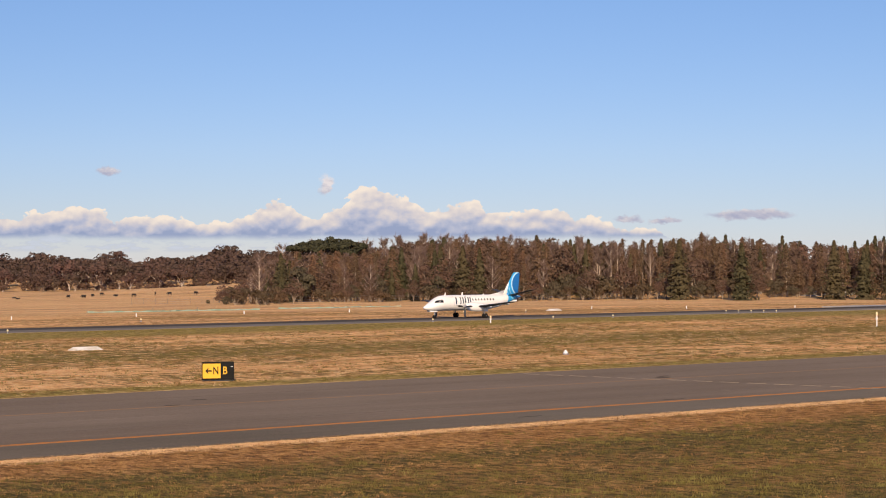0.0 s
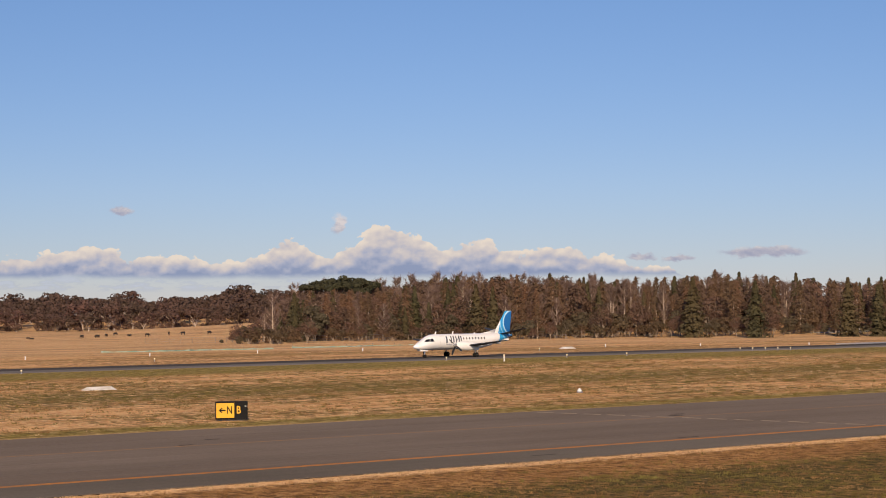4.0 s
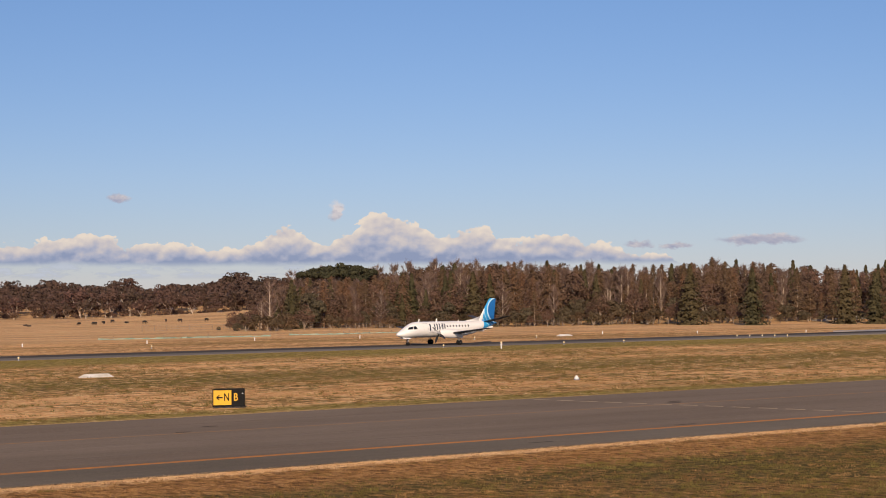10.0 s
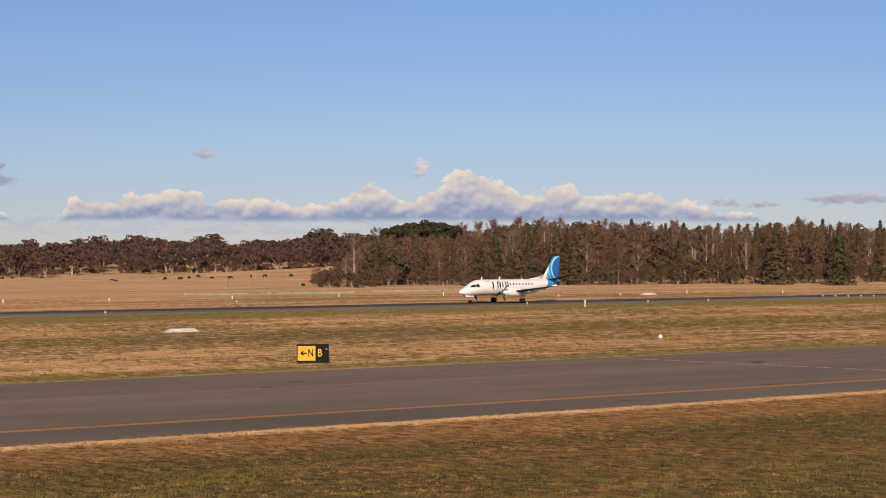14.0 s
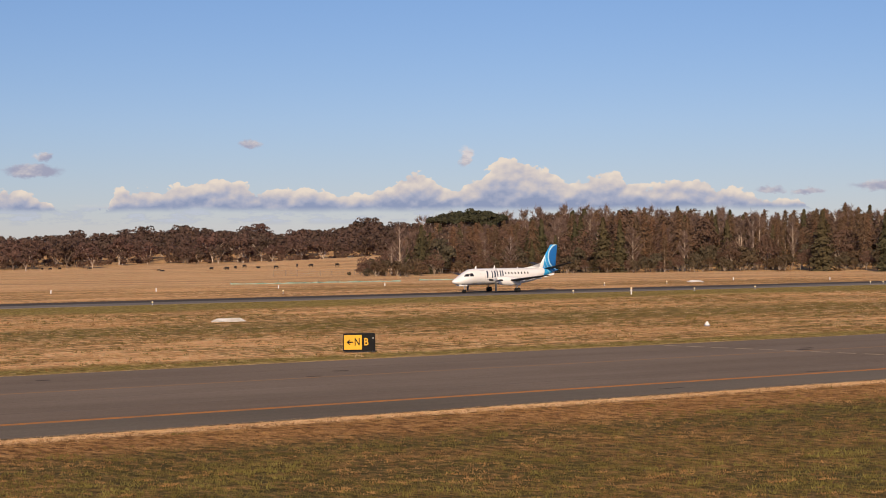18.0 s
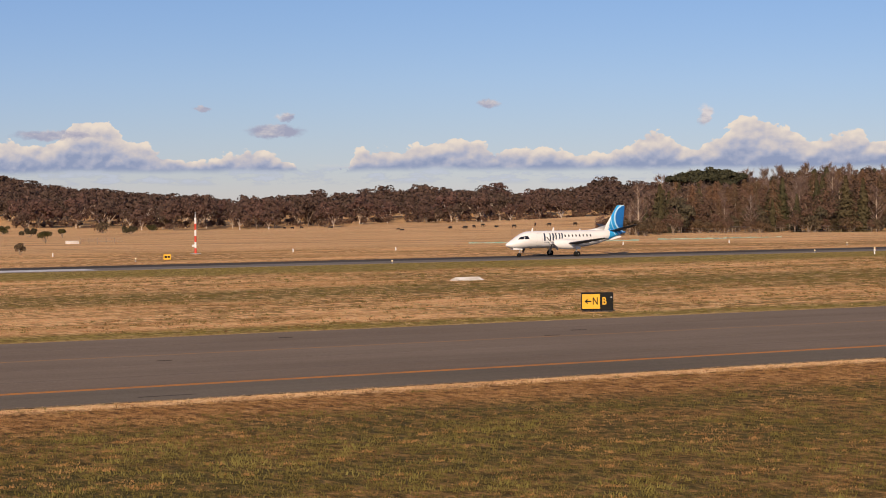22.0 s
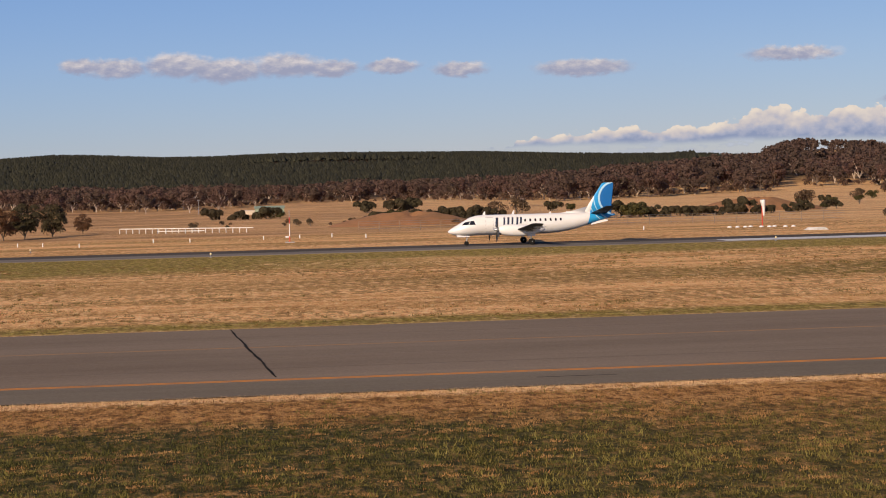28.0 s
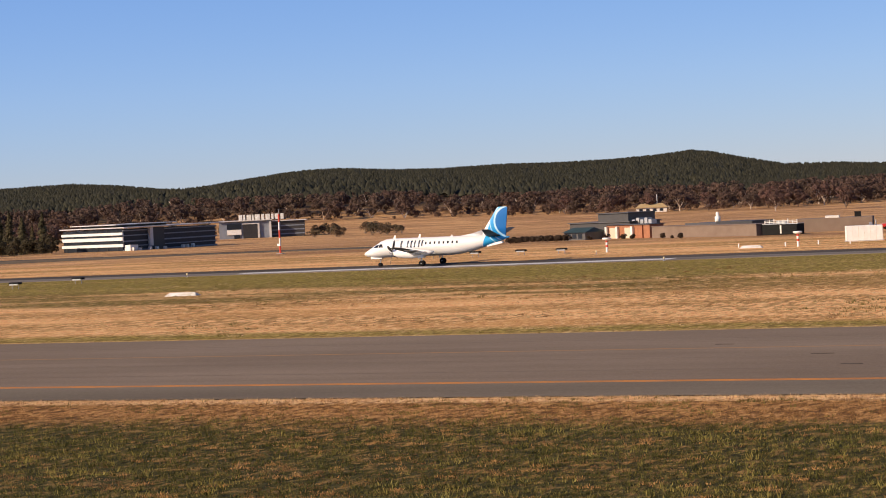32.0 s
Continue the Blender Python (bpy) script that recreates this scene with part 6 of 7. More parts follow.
def office_a():
    ob = thing("office_building", pose(-351.5, 579.6, -4.3, 0, 0, 31.2 + 45), "glass and white banded office block with flat roof", "building")
    lu, lw, h = 45.3, 28.4, 7.4
    block(ob, "core", 0.4, lu - 0.4, 0.4, lw - 0.4, -1, h - 0.3, WINDOW, "dark glass walls")
    # three white bands on the sunlit side; the shaded side's thinner ones painted darker, blue-grey
    for z, k in ((1.55, 0.95), (3.6, 1.1), (5.4, 0.85)):
        part("spandrel", Geo().box(0.0, 0.5, 0, lw, z, z + k), WHITE, ob, "white spandrel band")
    for z, k in ((0.0, 0.5), (1.6, 0.3), (3.1, 0.45), (5.0, 0.35), (6.6, 0.35)):
        part("spandrel", Geo().box(0.5, lu, 0.0, 0.5, z, z + k), BAND_BLUE, ob, "blue-grey spandrel band")
    for k in range(6):
        part("mullion", Geo().box(0.05, 0.2, lw * (k + 0.5) / 6, lw * (k + 0.5) / 6 + 0.14, 0, h), SLATE, ob)
    part("roof", Geo().box(-0.4, lu + 1.2, -1.4, lw + 0.3, h + 0.25, h + 0.55), ROOF_PALE, ob, "overhanging pale roof")
    part("roof_plant", Geo().box(lu * 0.12, lu * 0.62, 7, lw - 4, h + 0.55, h + 1.25), SLATE, ob, "low dark rooftop storey")
    part("plant_roof", Geo().box(lu * 0.05, lu * 0.68, 5, lw - 2, h + 1.25, h + 1.5), ROOF_PALE, ob, "thin pale upper roof")
    part("stair_tower", Geo().box(lu * 0.27, lu * 0.30, -0.7, 0.6, 1.4, h), ROOF_PALE, ob, "pale stair column")
    # a dark block takes the place of the recess that lies in shade
    part("recess_block", Geo().box(lu * 0.30, lu * 0.42, -0.5, 0.6, 0, h + 0.1), DARK, ob, "dark block standing in for the shaded recess")
    part("entrance", Geo().box(0.8, 4.4, -2.6, 0, 0, 2.1), WHITE, ob, "white entrance box")
    # plain pale boxes stand in for the cars parked along the base
    for k in (1.4, 4.2, 9.0, 12.2, 16.0, 24.5, 26.6, 29.4):
        part("car_box", Geo().soft_box(k, k + 0.9, -3.6, -2.6, -0.3, 1.0 + 0.25 * (k % 2), 0.05), WHITE_OLD, ob, "small pale box standing in for a parked car")


def office_b():
    ob = thing("office_building", pose(-417, 803, -5.9, 0, 0, 27), "dark grey office block with white rooftop vents", "building")
    block(ob, "core", -18, 4.6, 0.3, 22, -1, 8.0, BAND_BLUE, "blue-grey clad walls")
    block(ob, "side_wing", 4.6, 19.5, 4.0, 22, -1, 7.3, SLATE, "slate side wing")
    part("glass_bay", Geo().box(-7.6, -1.2, -0.3, 0.4, 0, 6.6), DARK, ob, "dark glass bay")
    part("portal", Geo().box(-8.0, -0.4, -0.6, 0.3, 6.6, 7.0).box(-1.2, -0.4, -0.6, 0.3, 0, 6.6), ROOF_PALE, ob, "pale portal frame")
    part("window", Geo().box(-14.6, -8.4, -0.1, 0.4, 4.6, 7.0), WINDOW, ob)
    part("pale_panel", Geo().box(-14.6, -8.4, -0.2, 0.4, 2.2, 4.4), WHITE, ob, "white panel")
    part("window", Geo().box(-11.6, -9.0, -0.1, 0.4, 0.2, 2.0), WINDOW, ob)
    part("fin", Geo().box(3.8, 4.8, -0.9, 0.3, 0, 7.4), ROOF_PALE, ob, "tall pale fin")
    for z in (1.4, 3.2, 5.0):
        part("band", Geo().box(5.0, 19.3, 3.8, 4.05, z, z + 0.5), BAND_BLUE, ob, "blue-grey band")
    part("roof", Geo().box(-18.6, 5.2, -1.0, 23, 8.0, 8.3), ROOF_PALE, ob, "pale overhanging roof")
    part("roof", Geo().box(5.2, 20.3, 3.0, 23, 7.3, 7.6), ROOF_PALE, ob, "lower pale roof")
    part("plant_room", Geo().box(-9.5, 11.5, 8.5, 15, 8.0, 9.0), SLATE, ob)
    for x, w in ((-9.4, 1.6), (-7.4, 0.9), (-5.9, 1.9), (-3.6, 0.8), (-2.3, 2.2), (0.6, 1.2), (2.4, 2.0), (5.0, 1.0), (6.5, 1.8), (9.0, 1.4)):
        part("rooftop_vent", Geo().soft_box(x, x + w, 7, 8.4, 8.3, 10.7, 0.1), WHITE_OLD, ob, "white rooftop vent")


def depot():
    """The low depot behind the lawn: brick hall, dark sheds, long tan wall, black box."""
    hall = thing("brick_hall", pose(-105.2, 337.6, -0.2, 0, 0, -31.7), "low orange-brown brick hall with pale doors", "building")
    block(hall, "wall", -5.2, 6.0, 0, 3.2, -0.3, 2.35, BRICK, "orange-brown brick wall")
    part("roof", Geo().box(-5.4, 6.2, -0.3, 3.4, 2.35, 2.45), GREY_CLAD, hall)
    for x in (-4.3, -0.4):
        part("door", Geo().box(x, x + 1.7, -0.06, 0.02, 0, 1.9), SHED_CREAM, hall, "pale roller door")
    for x in (-5.1, -2.3, 1.6):
        part("column", Geo().box(x, x + 0.5, -0.5, -0.1, 0, 2.1), WHITE_OLD, hall, "white column")
    part("annex", Geo().box(3.2, 4.4, -0.3, 0.05, 0, 2.2), BRICK, hall)
    dark = thing("dark_shed", pose(-114.0, 351, -0.3, 0, 0, -20), "dark grey flat-roofed workshop in two steps", "building")
    block(dark, "lower_storey", -7.2, 6.4, 0, 9, -0.3, 2.75, SLATE, "dark lower storey")
    block(dark, "upper_storey", -2.2, 4.6, 2, 10, 2.75, 4.3, SLATE, "dark upper storey")
    part("roof_edge", Geo().box(-7.5, 6.6, -0.3, 9.2, 2.75, 2.9), GREY_CLAD, dark)
    part("roof_edge", Geo().box(-2.5, 4.9, 1.7, 10.2, 4.3, 4.42), GREY_CLAD, dark)
    for k in range(5):
        part("duct", Geo().soft_box(5.4 + k * 0.9, 6.1 + k * 0.9, 2, 3.5, 2.0, 3.1 + 0.3 * (k % 2)), STEEL, dark, "grey roof duct")
    hut = thing("green_roofed_hut", pose(-114.2, 336.6, -0.25, 0, 0, -22), "small hut with green pitched roof", "building")
    block(hut, "wall", -2.4, 2.4, 0, 5, -0.2, 1.5, GREY_CLAD)
    part("roof", Geo().add([(-2.7, -0.4, 1.45), (2.7, -0.4, 1.45), (2.7, 5.4, 1.45), (-2.7, 5.4, 1.45), (-2.3, 2.4, 2.25), (2.3, 2.4, 2.25)], [(0, 1, 5, 4), (1, 2, 5), (2, 3, 4, 5), (3, 0, 4), (3, 2, 1, 0)]), ROOF_GREEN, hut, "green pitched roof")
    for k in range(3):
        part("window", Geo().box(-1.8 + k * 1.3, -0.9 + k * 1.3, -0.05, 0.05, 0.4, 1.2), WINDOW, hut)
    wall = thing("long_shed", pose(-88.4, 324.3, -0.1, 0, 0, -31.8), "long low tan-brown shed wall", "building")
    block(wall, "wall", -12.0, 12.6, 0, 4, -0.3, 1.85, TAN_WALL)
    part("capping", Geo().box(-12.1, 12.7, -0.1, 4.1, 1.85, 1.95), TAN_WALL, wall)
    back = thing("dark_shed", pose(-90, 337, -0.2, 0, 0, -31), "low dark shed behind the tan wall", "building")
    block(back, "wall", -6.5, 1, 0, 5, -0.3, 2.15, GREY_CLAD)
    block(back, "wall", 1, 9.5, 0, 5, -0.3, 2.35, SLATE)
    for k in range(6):
        part("window", Geo().box(-6 + k * 1.15, -5.2 + k * 1.15, -0.05, 0.05, 1.3, 1.8), WINDOW, back)
    silo = thing("white_silo", stand(-90.0, 341), "slim white silo behind the long shed", "silo")
    part("shell", Geo().turned([(0.4, -0.2), (0.4, 2.2), (0.5, 2.3), (0.5, 3.0), (0.3, 3.1), (0.28, 3.7), (0.1, 3.8)], 12), WHITE, silo, "", True)
    box = thing("black_container", pose(-74.0, 317.6, 0, 0, 0, -14), "black container with pale pipework on top", "container")
    block(box, "body", -3.0, 3.0, 0, 2.6, 0, 1.65, BLACK)
    part("gap", Geo().box(0.1, 0.35, -0.03, 0.02, 0.2, 1.5), WHITE_OLD, box, "pale gap between doors")
    for k in range(8):
        part("pipe", Geo().tube([(-2.9 + k * 0.8, 0.8, 1.6), (-2.9 + k * 0.8, 0.8, 2.25 + 0.12 * (k % 3))], [0.08, 0.07], 8), WHITE_OLD, box, "pale upright pipe")
    for z in (1.95, 2.2):
        part("rail", Geo().tube([(-2.9, 0.8, z), (2.7, 0.8, z)], [0.05, 0.05], 6), WHITE_OLD, box, "pale horizontal pipe")
    part("tank_unit", Geo().soft_box(-1.2, 0.6, 1.2, 2.2, 1.65, 2.2, 0.08), STEEL, box, "grey rooftop tank")
    part("deck", Geo().box(-3.1, 3.1, 0.2, 2.2, 1.65, 1.75), STEEL, box)
    wall2 = thing("tan_shed", pose(-68.2, 329, -0.05, 0, 0, 8), "low tan-brown windowless shed beside black container", "building")
    block(wall2, "wall", -5.5, 6.5, 0, 6, -0.3, 2.15, TAN_WALL)
    part("roof_unit", Geo().box(-1, 1.2, 1, 3, 2.15, 2.5), WHITE_OLD, wall2)
    part("chimney", Geo().box(3.6, 4.6, 2, 3, 2.15, 3.0), BLACK, wall2, "black chimney")
    hedge = []
    rng = np.random.default_rng(5)
    for k in range(60):
        u = k / 59
        hedge.append((-122.0 + 9.6 * u + rng.normal(0, 0.15), 325.6 + 2.6 * u + rng.normal(0, 0.3), 0.35 + rng.uniform(0, 0.35)))
    v, f = leaf_cloud(rng, hedge, np.full(60, 0.55), 6000, 0.2, 0.85, 0.6, 0.3)
    tagged(new("hedge", bulk("hedge", v, f, HEDGE_LEAF)), "clipped dark hedge before the depot", "hedge")
    house = thing("farm_house", pose(-313, 1051, -5.0, 0, 0, 15), "distant cottage with tan hipped roof", "house")
    block(house, "wall", -8, 8, 0, 8, -0.5, 2.6, WHITE_OLD)
    part("roof", Geo().add([(-8.8, -0.8, 2.5), (8.8, -0.8, 2.5), (8.8, 8.8, 2.5), (-8.8, 8.8, 2.5), (-6, 4, 4.7), (6, 4, 4.7)], [(0, 1, 5, 4), (1, 2, 5), (2, 3, 4, 5), (3, 0, 4), (3, 2, 1, 0)]), ROOF_TAN, house, "tan hipped roof")
    for k in range(4):
        part("window", Geo().box(-6.5 + k * 3.6, -4.6 + k * 3.6, -0.06, 0.05, 0.6, 2.0), WINDOW, house)
    part("mast", Geo().tube([(3, 4, 3), (3, 4, 9.5)], [0.3, 0.25], 6), STEEL, house)
    shed = thing("farm_shed", pose(17, 786, -5.5, 0, 0, 1), "pale green farm shed with cream lean-to", "shed")
    block(shed, "wall", -6, 5, 0, 8, -0.3, 2.6, SHED_GREEN)
    part("roof", Geo().add([(-6.3, -0.4, 2.55), (5.3, -0.4, 2.55), (5.3, 8.4, 2.55), (-6.3, 8.4, 2.55), (-6.3, 4, 3.4), (5.3, 4, 3.4)], [(0, 1, 5, 4), (1, 2, 5), (2, 3, 4, 5), (3, 0, 4), (3, 2, 1, 0)]), SHED_GREEN, shed)
    block(shed, "lean_to", -12, -6.1, 1, 7, -0.3, 1.9, SHED_CREAM, "cream lean-to")
    part("doorway", Geo().box(1.8, 4.2, -0.06, 0.04, 0, 2.2), DARK, shed)


def white_rails():
    ob = thing("white_rail", pose(0, 0, 0), "long white rail on short posts in the grass", "rail")
    ax, ay, bx, by = -17.4, 340.4, 4.2, 325.6
    for k in range(20):
        u0, u1 = k / 20, (k + 1) / 20
        x0, y0, x1, y1 = ax + (bx - ax) * u0, ay + (by - ay) * u0, ax + (bx - ax) * u1, ay + (by - ay) * u1
        part("beam", Geo().tube([(x0, y0, 0.72), (x1, y1, 0.72)], [0.09, 0.09], 6), WHITE_OLD, ob)
        part("post", Geo().tube([(x0, y0, -0.2), (x0, y0, 0.72)], [0.08, 0.08], 6), WHITE_OLD, ob)
    low = thing("white_rail", pose(0, 0, 0), "shorter white rail with thin upper bar", "rail")
    ax, ay, bx, by = -11.0, 331.0, -3.5, 326.5
    for k in range(5):
        u0, u1 = k / 5, (k + 1) / 5
        x0, y0, x1, y1 = ax + (bx - ax) * u0, ay + (by - ay) * u0, ax + (bx - ax) * u1, ay + (by - ay) * u1
        part("beam", Geo().tube([(x0, y0, 0.42), (x1, y1, 0.42)], [0.07, 0.07], 6), WHITE, low)
        part("post", Geo().tube([(x0, y0, -0.2), (x0, y0, 0.85)], [0.05, 0.05], 6), STEEL, low)


def fence(points, spacing, h, label, material=None):
    ob = thing("fence", pose(0, 0, 0), label, "fence")
    for (ax, ay), (bx, by) in zip(points, points[1:]):
        n = max(1, int(math.hypot(bx - ax, by - ay) / spacing))
        for k in range(n):
            x, y = ax + (bx - ax) * k / n, ay + (by - ay) * k / n
            x1, y1 = ax + (bx - ax) * (k + 1) / n, ay + (by - ay) * (k + 1) / n
            z, z1 = ground_z(x, y), ground_z(x1, y1)
            part("post", Geo().tube([(x, y, z - 0.3), (x, y, z + h)], [0.045, 0.04], 6), material or BARK_GREY, ob)
            wires = Geo()
            for q in (0.25, 0.5, 0.75, 0.97):
                wires.tube([(x, y, z + h * q), (x1, y1, z1 + h * q)], [0.018, 0.018], 3, False)
            part("wire", wires, STEEL, ob)


def cow(x, y, turn, lying=False):
    ob = thing("cow", stand(x, y, turn), "black cow lying in dry pasture" if lying else "black cow grazing in dry pasture", "cow", "cattle")
    ob.scale = (0.75, 0.75, 0.75)
    dz = -0.55 if lying else 0.0
    part("body", Geo().loft([[(u, w * math.sin(a), 1.0 + dz + c + h * math.cos(a)) for a in [2 * math.pi * k / 10 for k in range(10)]] for u, w, h, c in ((-1.0, 0.12, 0.16, 0.1), (-0.85, 0.34, 0.36, 0.05), (-0.2, 0.4, 0.42, 0), (0.5, 0.38, 0.40, 0.02), (0.85, 0.24, 0.28, 0.08))]), HIDE, ob, "", True)
    part("head", Geo().loft([[(u, w * math.sin(a), 0.75 + dz * 0.4 + c + w * math.cos(a)) for a in [2 * math.pi * k / 8 for k in range(8)]] for u, w, c in ((0.8, 0.2, 0.3), (1.15, 0.17, 0.05), (1.45, 0.12, -0.25), (1.52, 0.06, -0.32))]), HIDE, ob, "", True)
    if not lying:
        for u in (-0.75, 0.6):
            for s in (-0.22, 0.22):
                part("leg", Geo().tube([(u, s, -0.05), (u, s, 0.75)], [0.06, 0.1], 6), HIDE, ob)
    part("tail", Geo().tube([(-1.0, 0, 1.1 + dz), (-1.08, 0, 0.6 + dz * 0.6)], [0.03, 0.02], 4), HIDE, ob)


def silt_fence(points):
    ob = thing("silt_fence", pose(0, 0, 0), "low pale green silt cloth fence along the ground", "fence", "silt fences")
    rng = random.Random(8)
    for (ax, ay), (bx, by) in zip(points, points[1:]):
        n = 12
        ring = []
        for k in range(n + 1):
            x, y = ax + (bx - ax) * k / n, ay + (by - ay) * k / n + rng.uniform(-0.3, 0.3)
            z = ground_z(x, y)
            h = rng.uniform(0.04, 0.22)
            ring.append([(x, y - 0.04, z - 0.1), (x, y - 0.02, z + h), (x, y + 0.06, z + h), (x, y + 0.3, z - 0.1)])
            if k % 3 == 0:
                part("stake", Geo().tube([(x, y, z - 0.2), (x, y, z + 0.6)], [0.03, 0.03], 5), BARK_GREY, ob)
        part("cloth", Geo().loft(ring), CLOTH, ob, "pale green cloth")


def mound(x, y, lx, ly, h, material, name, label, seed, turn=0):
    rng = np.random.default_rng(seed)
    n, m = 22, 9
    g = Geo()
    pts, faces = [(0, 0, h)], []
    for j in range(1, m + 1):
        r = j / m
        for k in range(n):
            a = 2 * math.pi * k / n
            pts.append((lx * r * math.cos(a), ly * r * math.sin(a), h * (1 - r * r) ** 1.2 * (1 + 0.25 * math.sin(3 * a + 4 * r + seed)) + rng.normal(0, h * 0.05) * (1 - r) - 0.25 * (r > 0.99)))
    faces = [(0, 1 + k, 1 + (k + 1) % n) for k in range(n)]
    faces += [(1 + j * n + k, 1 + (j + 1) * n + k, 1 + (j + 1) * n + (k + 1) % n, 1 + j * n + (k + 1) % n) for j in range(m - 1) for k in range(n)]
    lone(name, g.add(pts, faces), material, label, "mound", m=stand(x, y, turn), smooth=True)


def beyond():
    lattice_tower(-47.4, 270.0)
    shelter(-52.0, 271.4, 14)
    papi_post(-84.5, 262.2)
    papi_post(-57.8, 258.0)
    for k in range(2):
        tank(-56.6 + k * 2.3, 331.8 - k * 1.0, 2.2, 1.08)
    car(-58.6, 329.6, 20, CAR_RED, "red pickup parked by the tanks", 3.6)
    car(-48.3, 324.6, 15, CAR_TEAL, "dark teal low trailer parked in the grass", 2.9).scale = (0.8, 0.8, 0.5)
    office_a()
    office_b()
    depot()
    white_rails()
    fence(((20, 313), (60, 305), (92, 300)), 3.0, 1.5, "post and wire airfield fence with pale posts")
    fence(((250, 404), (300, 412), (380, 396), (440, 390), (520, 386)), 3.6, 1.7, "tall wire fence along the plantation", BARK_GREY)
    silt_fence(((190, 322), (203, 321), (215, 324), (229, 324)))
    silt_fence(((240, 333), (252, 331), (262, 335), (272, 334)))
    for x, y, turn, low in ((315.8, 579.5, 20, True), (328.4, 558.5, 160, False), (336, 566, 30, False), (346.5, 578, 10, False), (343.1, 563.7, 190, True), (340.5, 548.9, 0, False), (353.6, 557.2, 60, False), (354.1, 549.8, 170, False), (359.9, 543.6, 10, False), (354.7, 745.9, 40, False), (348.0, 724.7, 190, False), (360.8, 742.9, 10, False), (338.1, 671.6, 150, False), (309.1, 564.9, 15, True), (325.3, 562.6, 200, False), (329.3, 560.3, 20, False)):
        cow(x, y, turn, low)
    # single trees and bushes
    rng = random.Random(21)
    for key, x, y, s, label in (("rusty0", -33.5, 315.5, 0.66, "rusty olive tree beside the airfield fence"), ("green1", -31.0, 322.5, 0.74, "dark olive tree with dense rounded crown"), ("green2", -27.6, 332.5, 0.70, "grey-olive tree with rounded crown"), ("rusty1", -24.2, 353.0, 0.46, "small golden olive tree in dry grass")):
        tree(key, x, y, s, rng.uniform(0, 360), "tree", label)
    for key, x, y, s in (("green1", -48.3, 334.9, 0.72), ("bush1", -45.6, 334.0, 0.9), ("bush0", -50.4, 336.0, 0.8)):
        tree(key, x, y, s, rng.uniform(0, 360), "bush", "dark green bushy conifer beside the tanks", "bush")
    for x, y, s in ((-95.0, 325.2, 0.42), (-93.0, 323.5, 0.25), (-91.0, 320.8, 0.42), (-110.5, 333.5, 0.36), (-107.2, 332.5, 0.45), (-103.8, 331.2, 0.42), (-101.6, 329.8, 0.4)):
        tree(f"clipped{rng.randrange(3)}", x, y, s * 0.85, rng.uniform(0, 360), "bush", "small rounded dark red-brown bush on the lawn", "bush", "lawn bushes")
    for x, y, s, tone in ((66, 362, 1.05, "d"), (68.5, 360, 1.2, "d"), (70.5, 356, 1.15, "y"), (72.5, 357, 1.1, "y"), (74.2, 360, 0.95, "d"), (76, 358, 0.85, "d"), (78.2, 359, 0.8, "d"), (80.2, 358, 0.85, "d"), (82.2, 358, 0.8, "d"), (84, 357, 0.78, "d"), (86, 357, 0.7, "d"), (91.0, 363, 0.95, "d"), (91.6, 362, 1.25, "d"), (94.0, 360, 0.75, "d"), (96.5, 361, 0.7, "d"),
                        (26.5, 364, 0.95, "d"), (29.5, 366, 1.0, "y"), (32.5, 367, 1.05, "d"), (36, 368, 0.9, "d"), (39, 366, 1.1, "d"), (42, 364, 1.2, "d"), (44.5, 360, 1.15, "d"), (46.5, 357, 0.9, "d"), (41, 356, 0.8, "d")):
        kind = f"scrub{rng.randrange(3)}" if tone == "d" else f"bush{rng.randrange(3)}"
        tree(kind, x, y, s, rng.uniform(0, 360), "bush", "dark dense scrub bush beyond the airfield fence" if tone == "d" else "yellow-green rounded bush beyond the airfield fence", "bush", "scrub along the fence")
    for x, y, s in ((62, 470, 0.9), (66, 466, 1.0), (86.9, 540, 1.1), (92, 545, 0.9), (104, 372, 0.7), (107, 377, 0.75), (102, 388, 0.6), (114, 400, 0.8), (117, 396, 0.5), (124, 418, 0.9), (146.9, 515, 1.0), (176.6, 562, 0.9), (58.8, 720, 2.0), (66, 735, 2.1), (50, 728, 1.7), (176.6, 612.9, 0.9), (130.3, 430.6, 0.7), (227.8, 724.9, 1.1), (228.2, 682.8, 1.2), (145.1, 423.7, 0.9), (215.4, 613.2, 1.0), (278.6, 747.7, 1.1), (277.1, 714, 1.4), (190, 640, 1.1), (150, 500, 0.9), (168, 560, 0.8), (200, 700, 1.2), (250, 780, 1.3), (320, 800, 1.4), (352, 860, 1.5), (9.5, 470, 1.3), (3.0, 468, 1.1), (-2.5, 472, 1.2), (12, 480, 1.0)):
        tree(f"{rng.choice(('bush', 'scrub', 'scrub', 'shrub'))}{rng.randrange(3)}", x, y, s * rng.uniform(0.85, 1.1), rng.uniform(0, 360), "bush", "dark scrubby bush in dry pasture", "bush", "pasture bushes")
    for k in range(26):
        x, y = rng.uniform(-6, 62), rng.uniform(344, 402)
        tree(f"shrub{rng.randrange(5)}", x, y, rng.uniform(0.14, 0.34), rng.uniform(0, 360), "shrub", "low reddish-brown shrub in dry grass", "shrub", "dry shrubs")
    tree("shrub3", 99.0, 301.0, 0.42, 10, "bush", "grey leafless bush beside the strip", "bush")
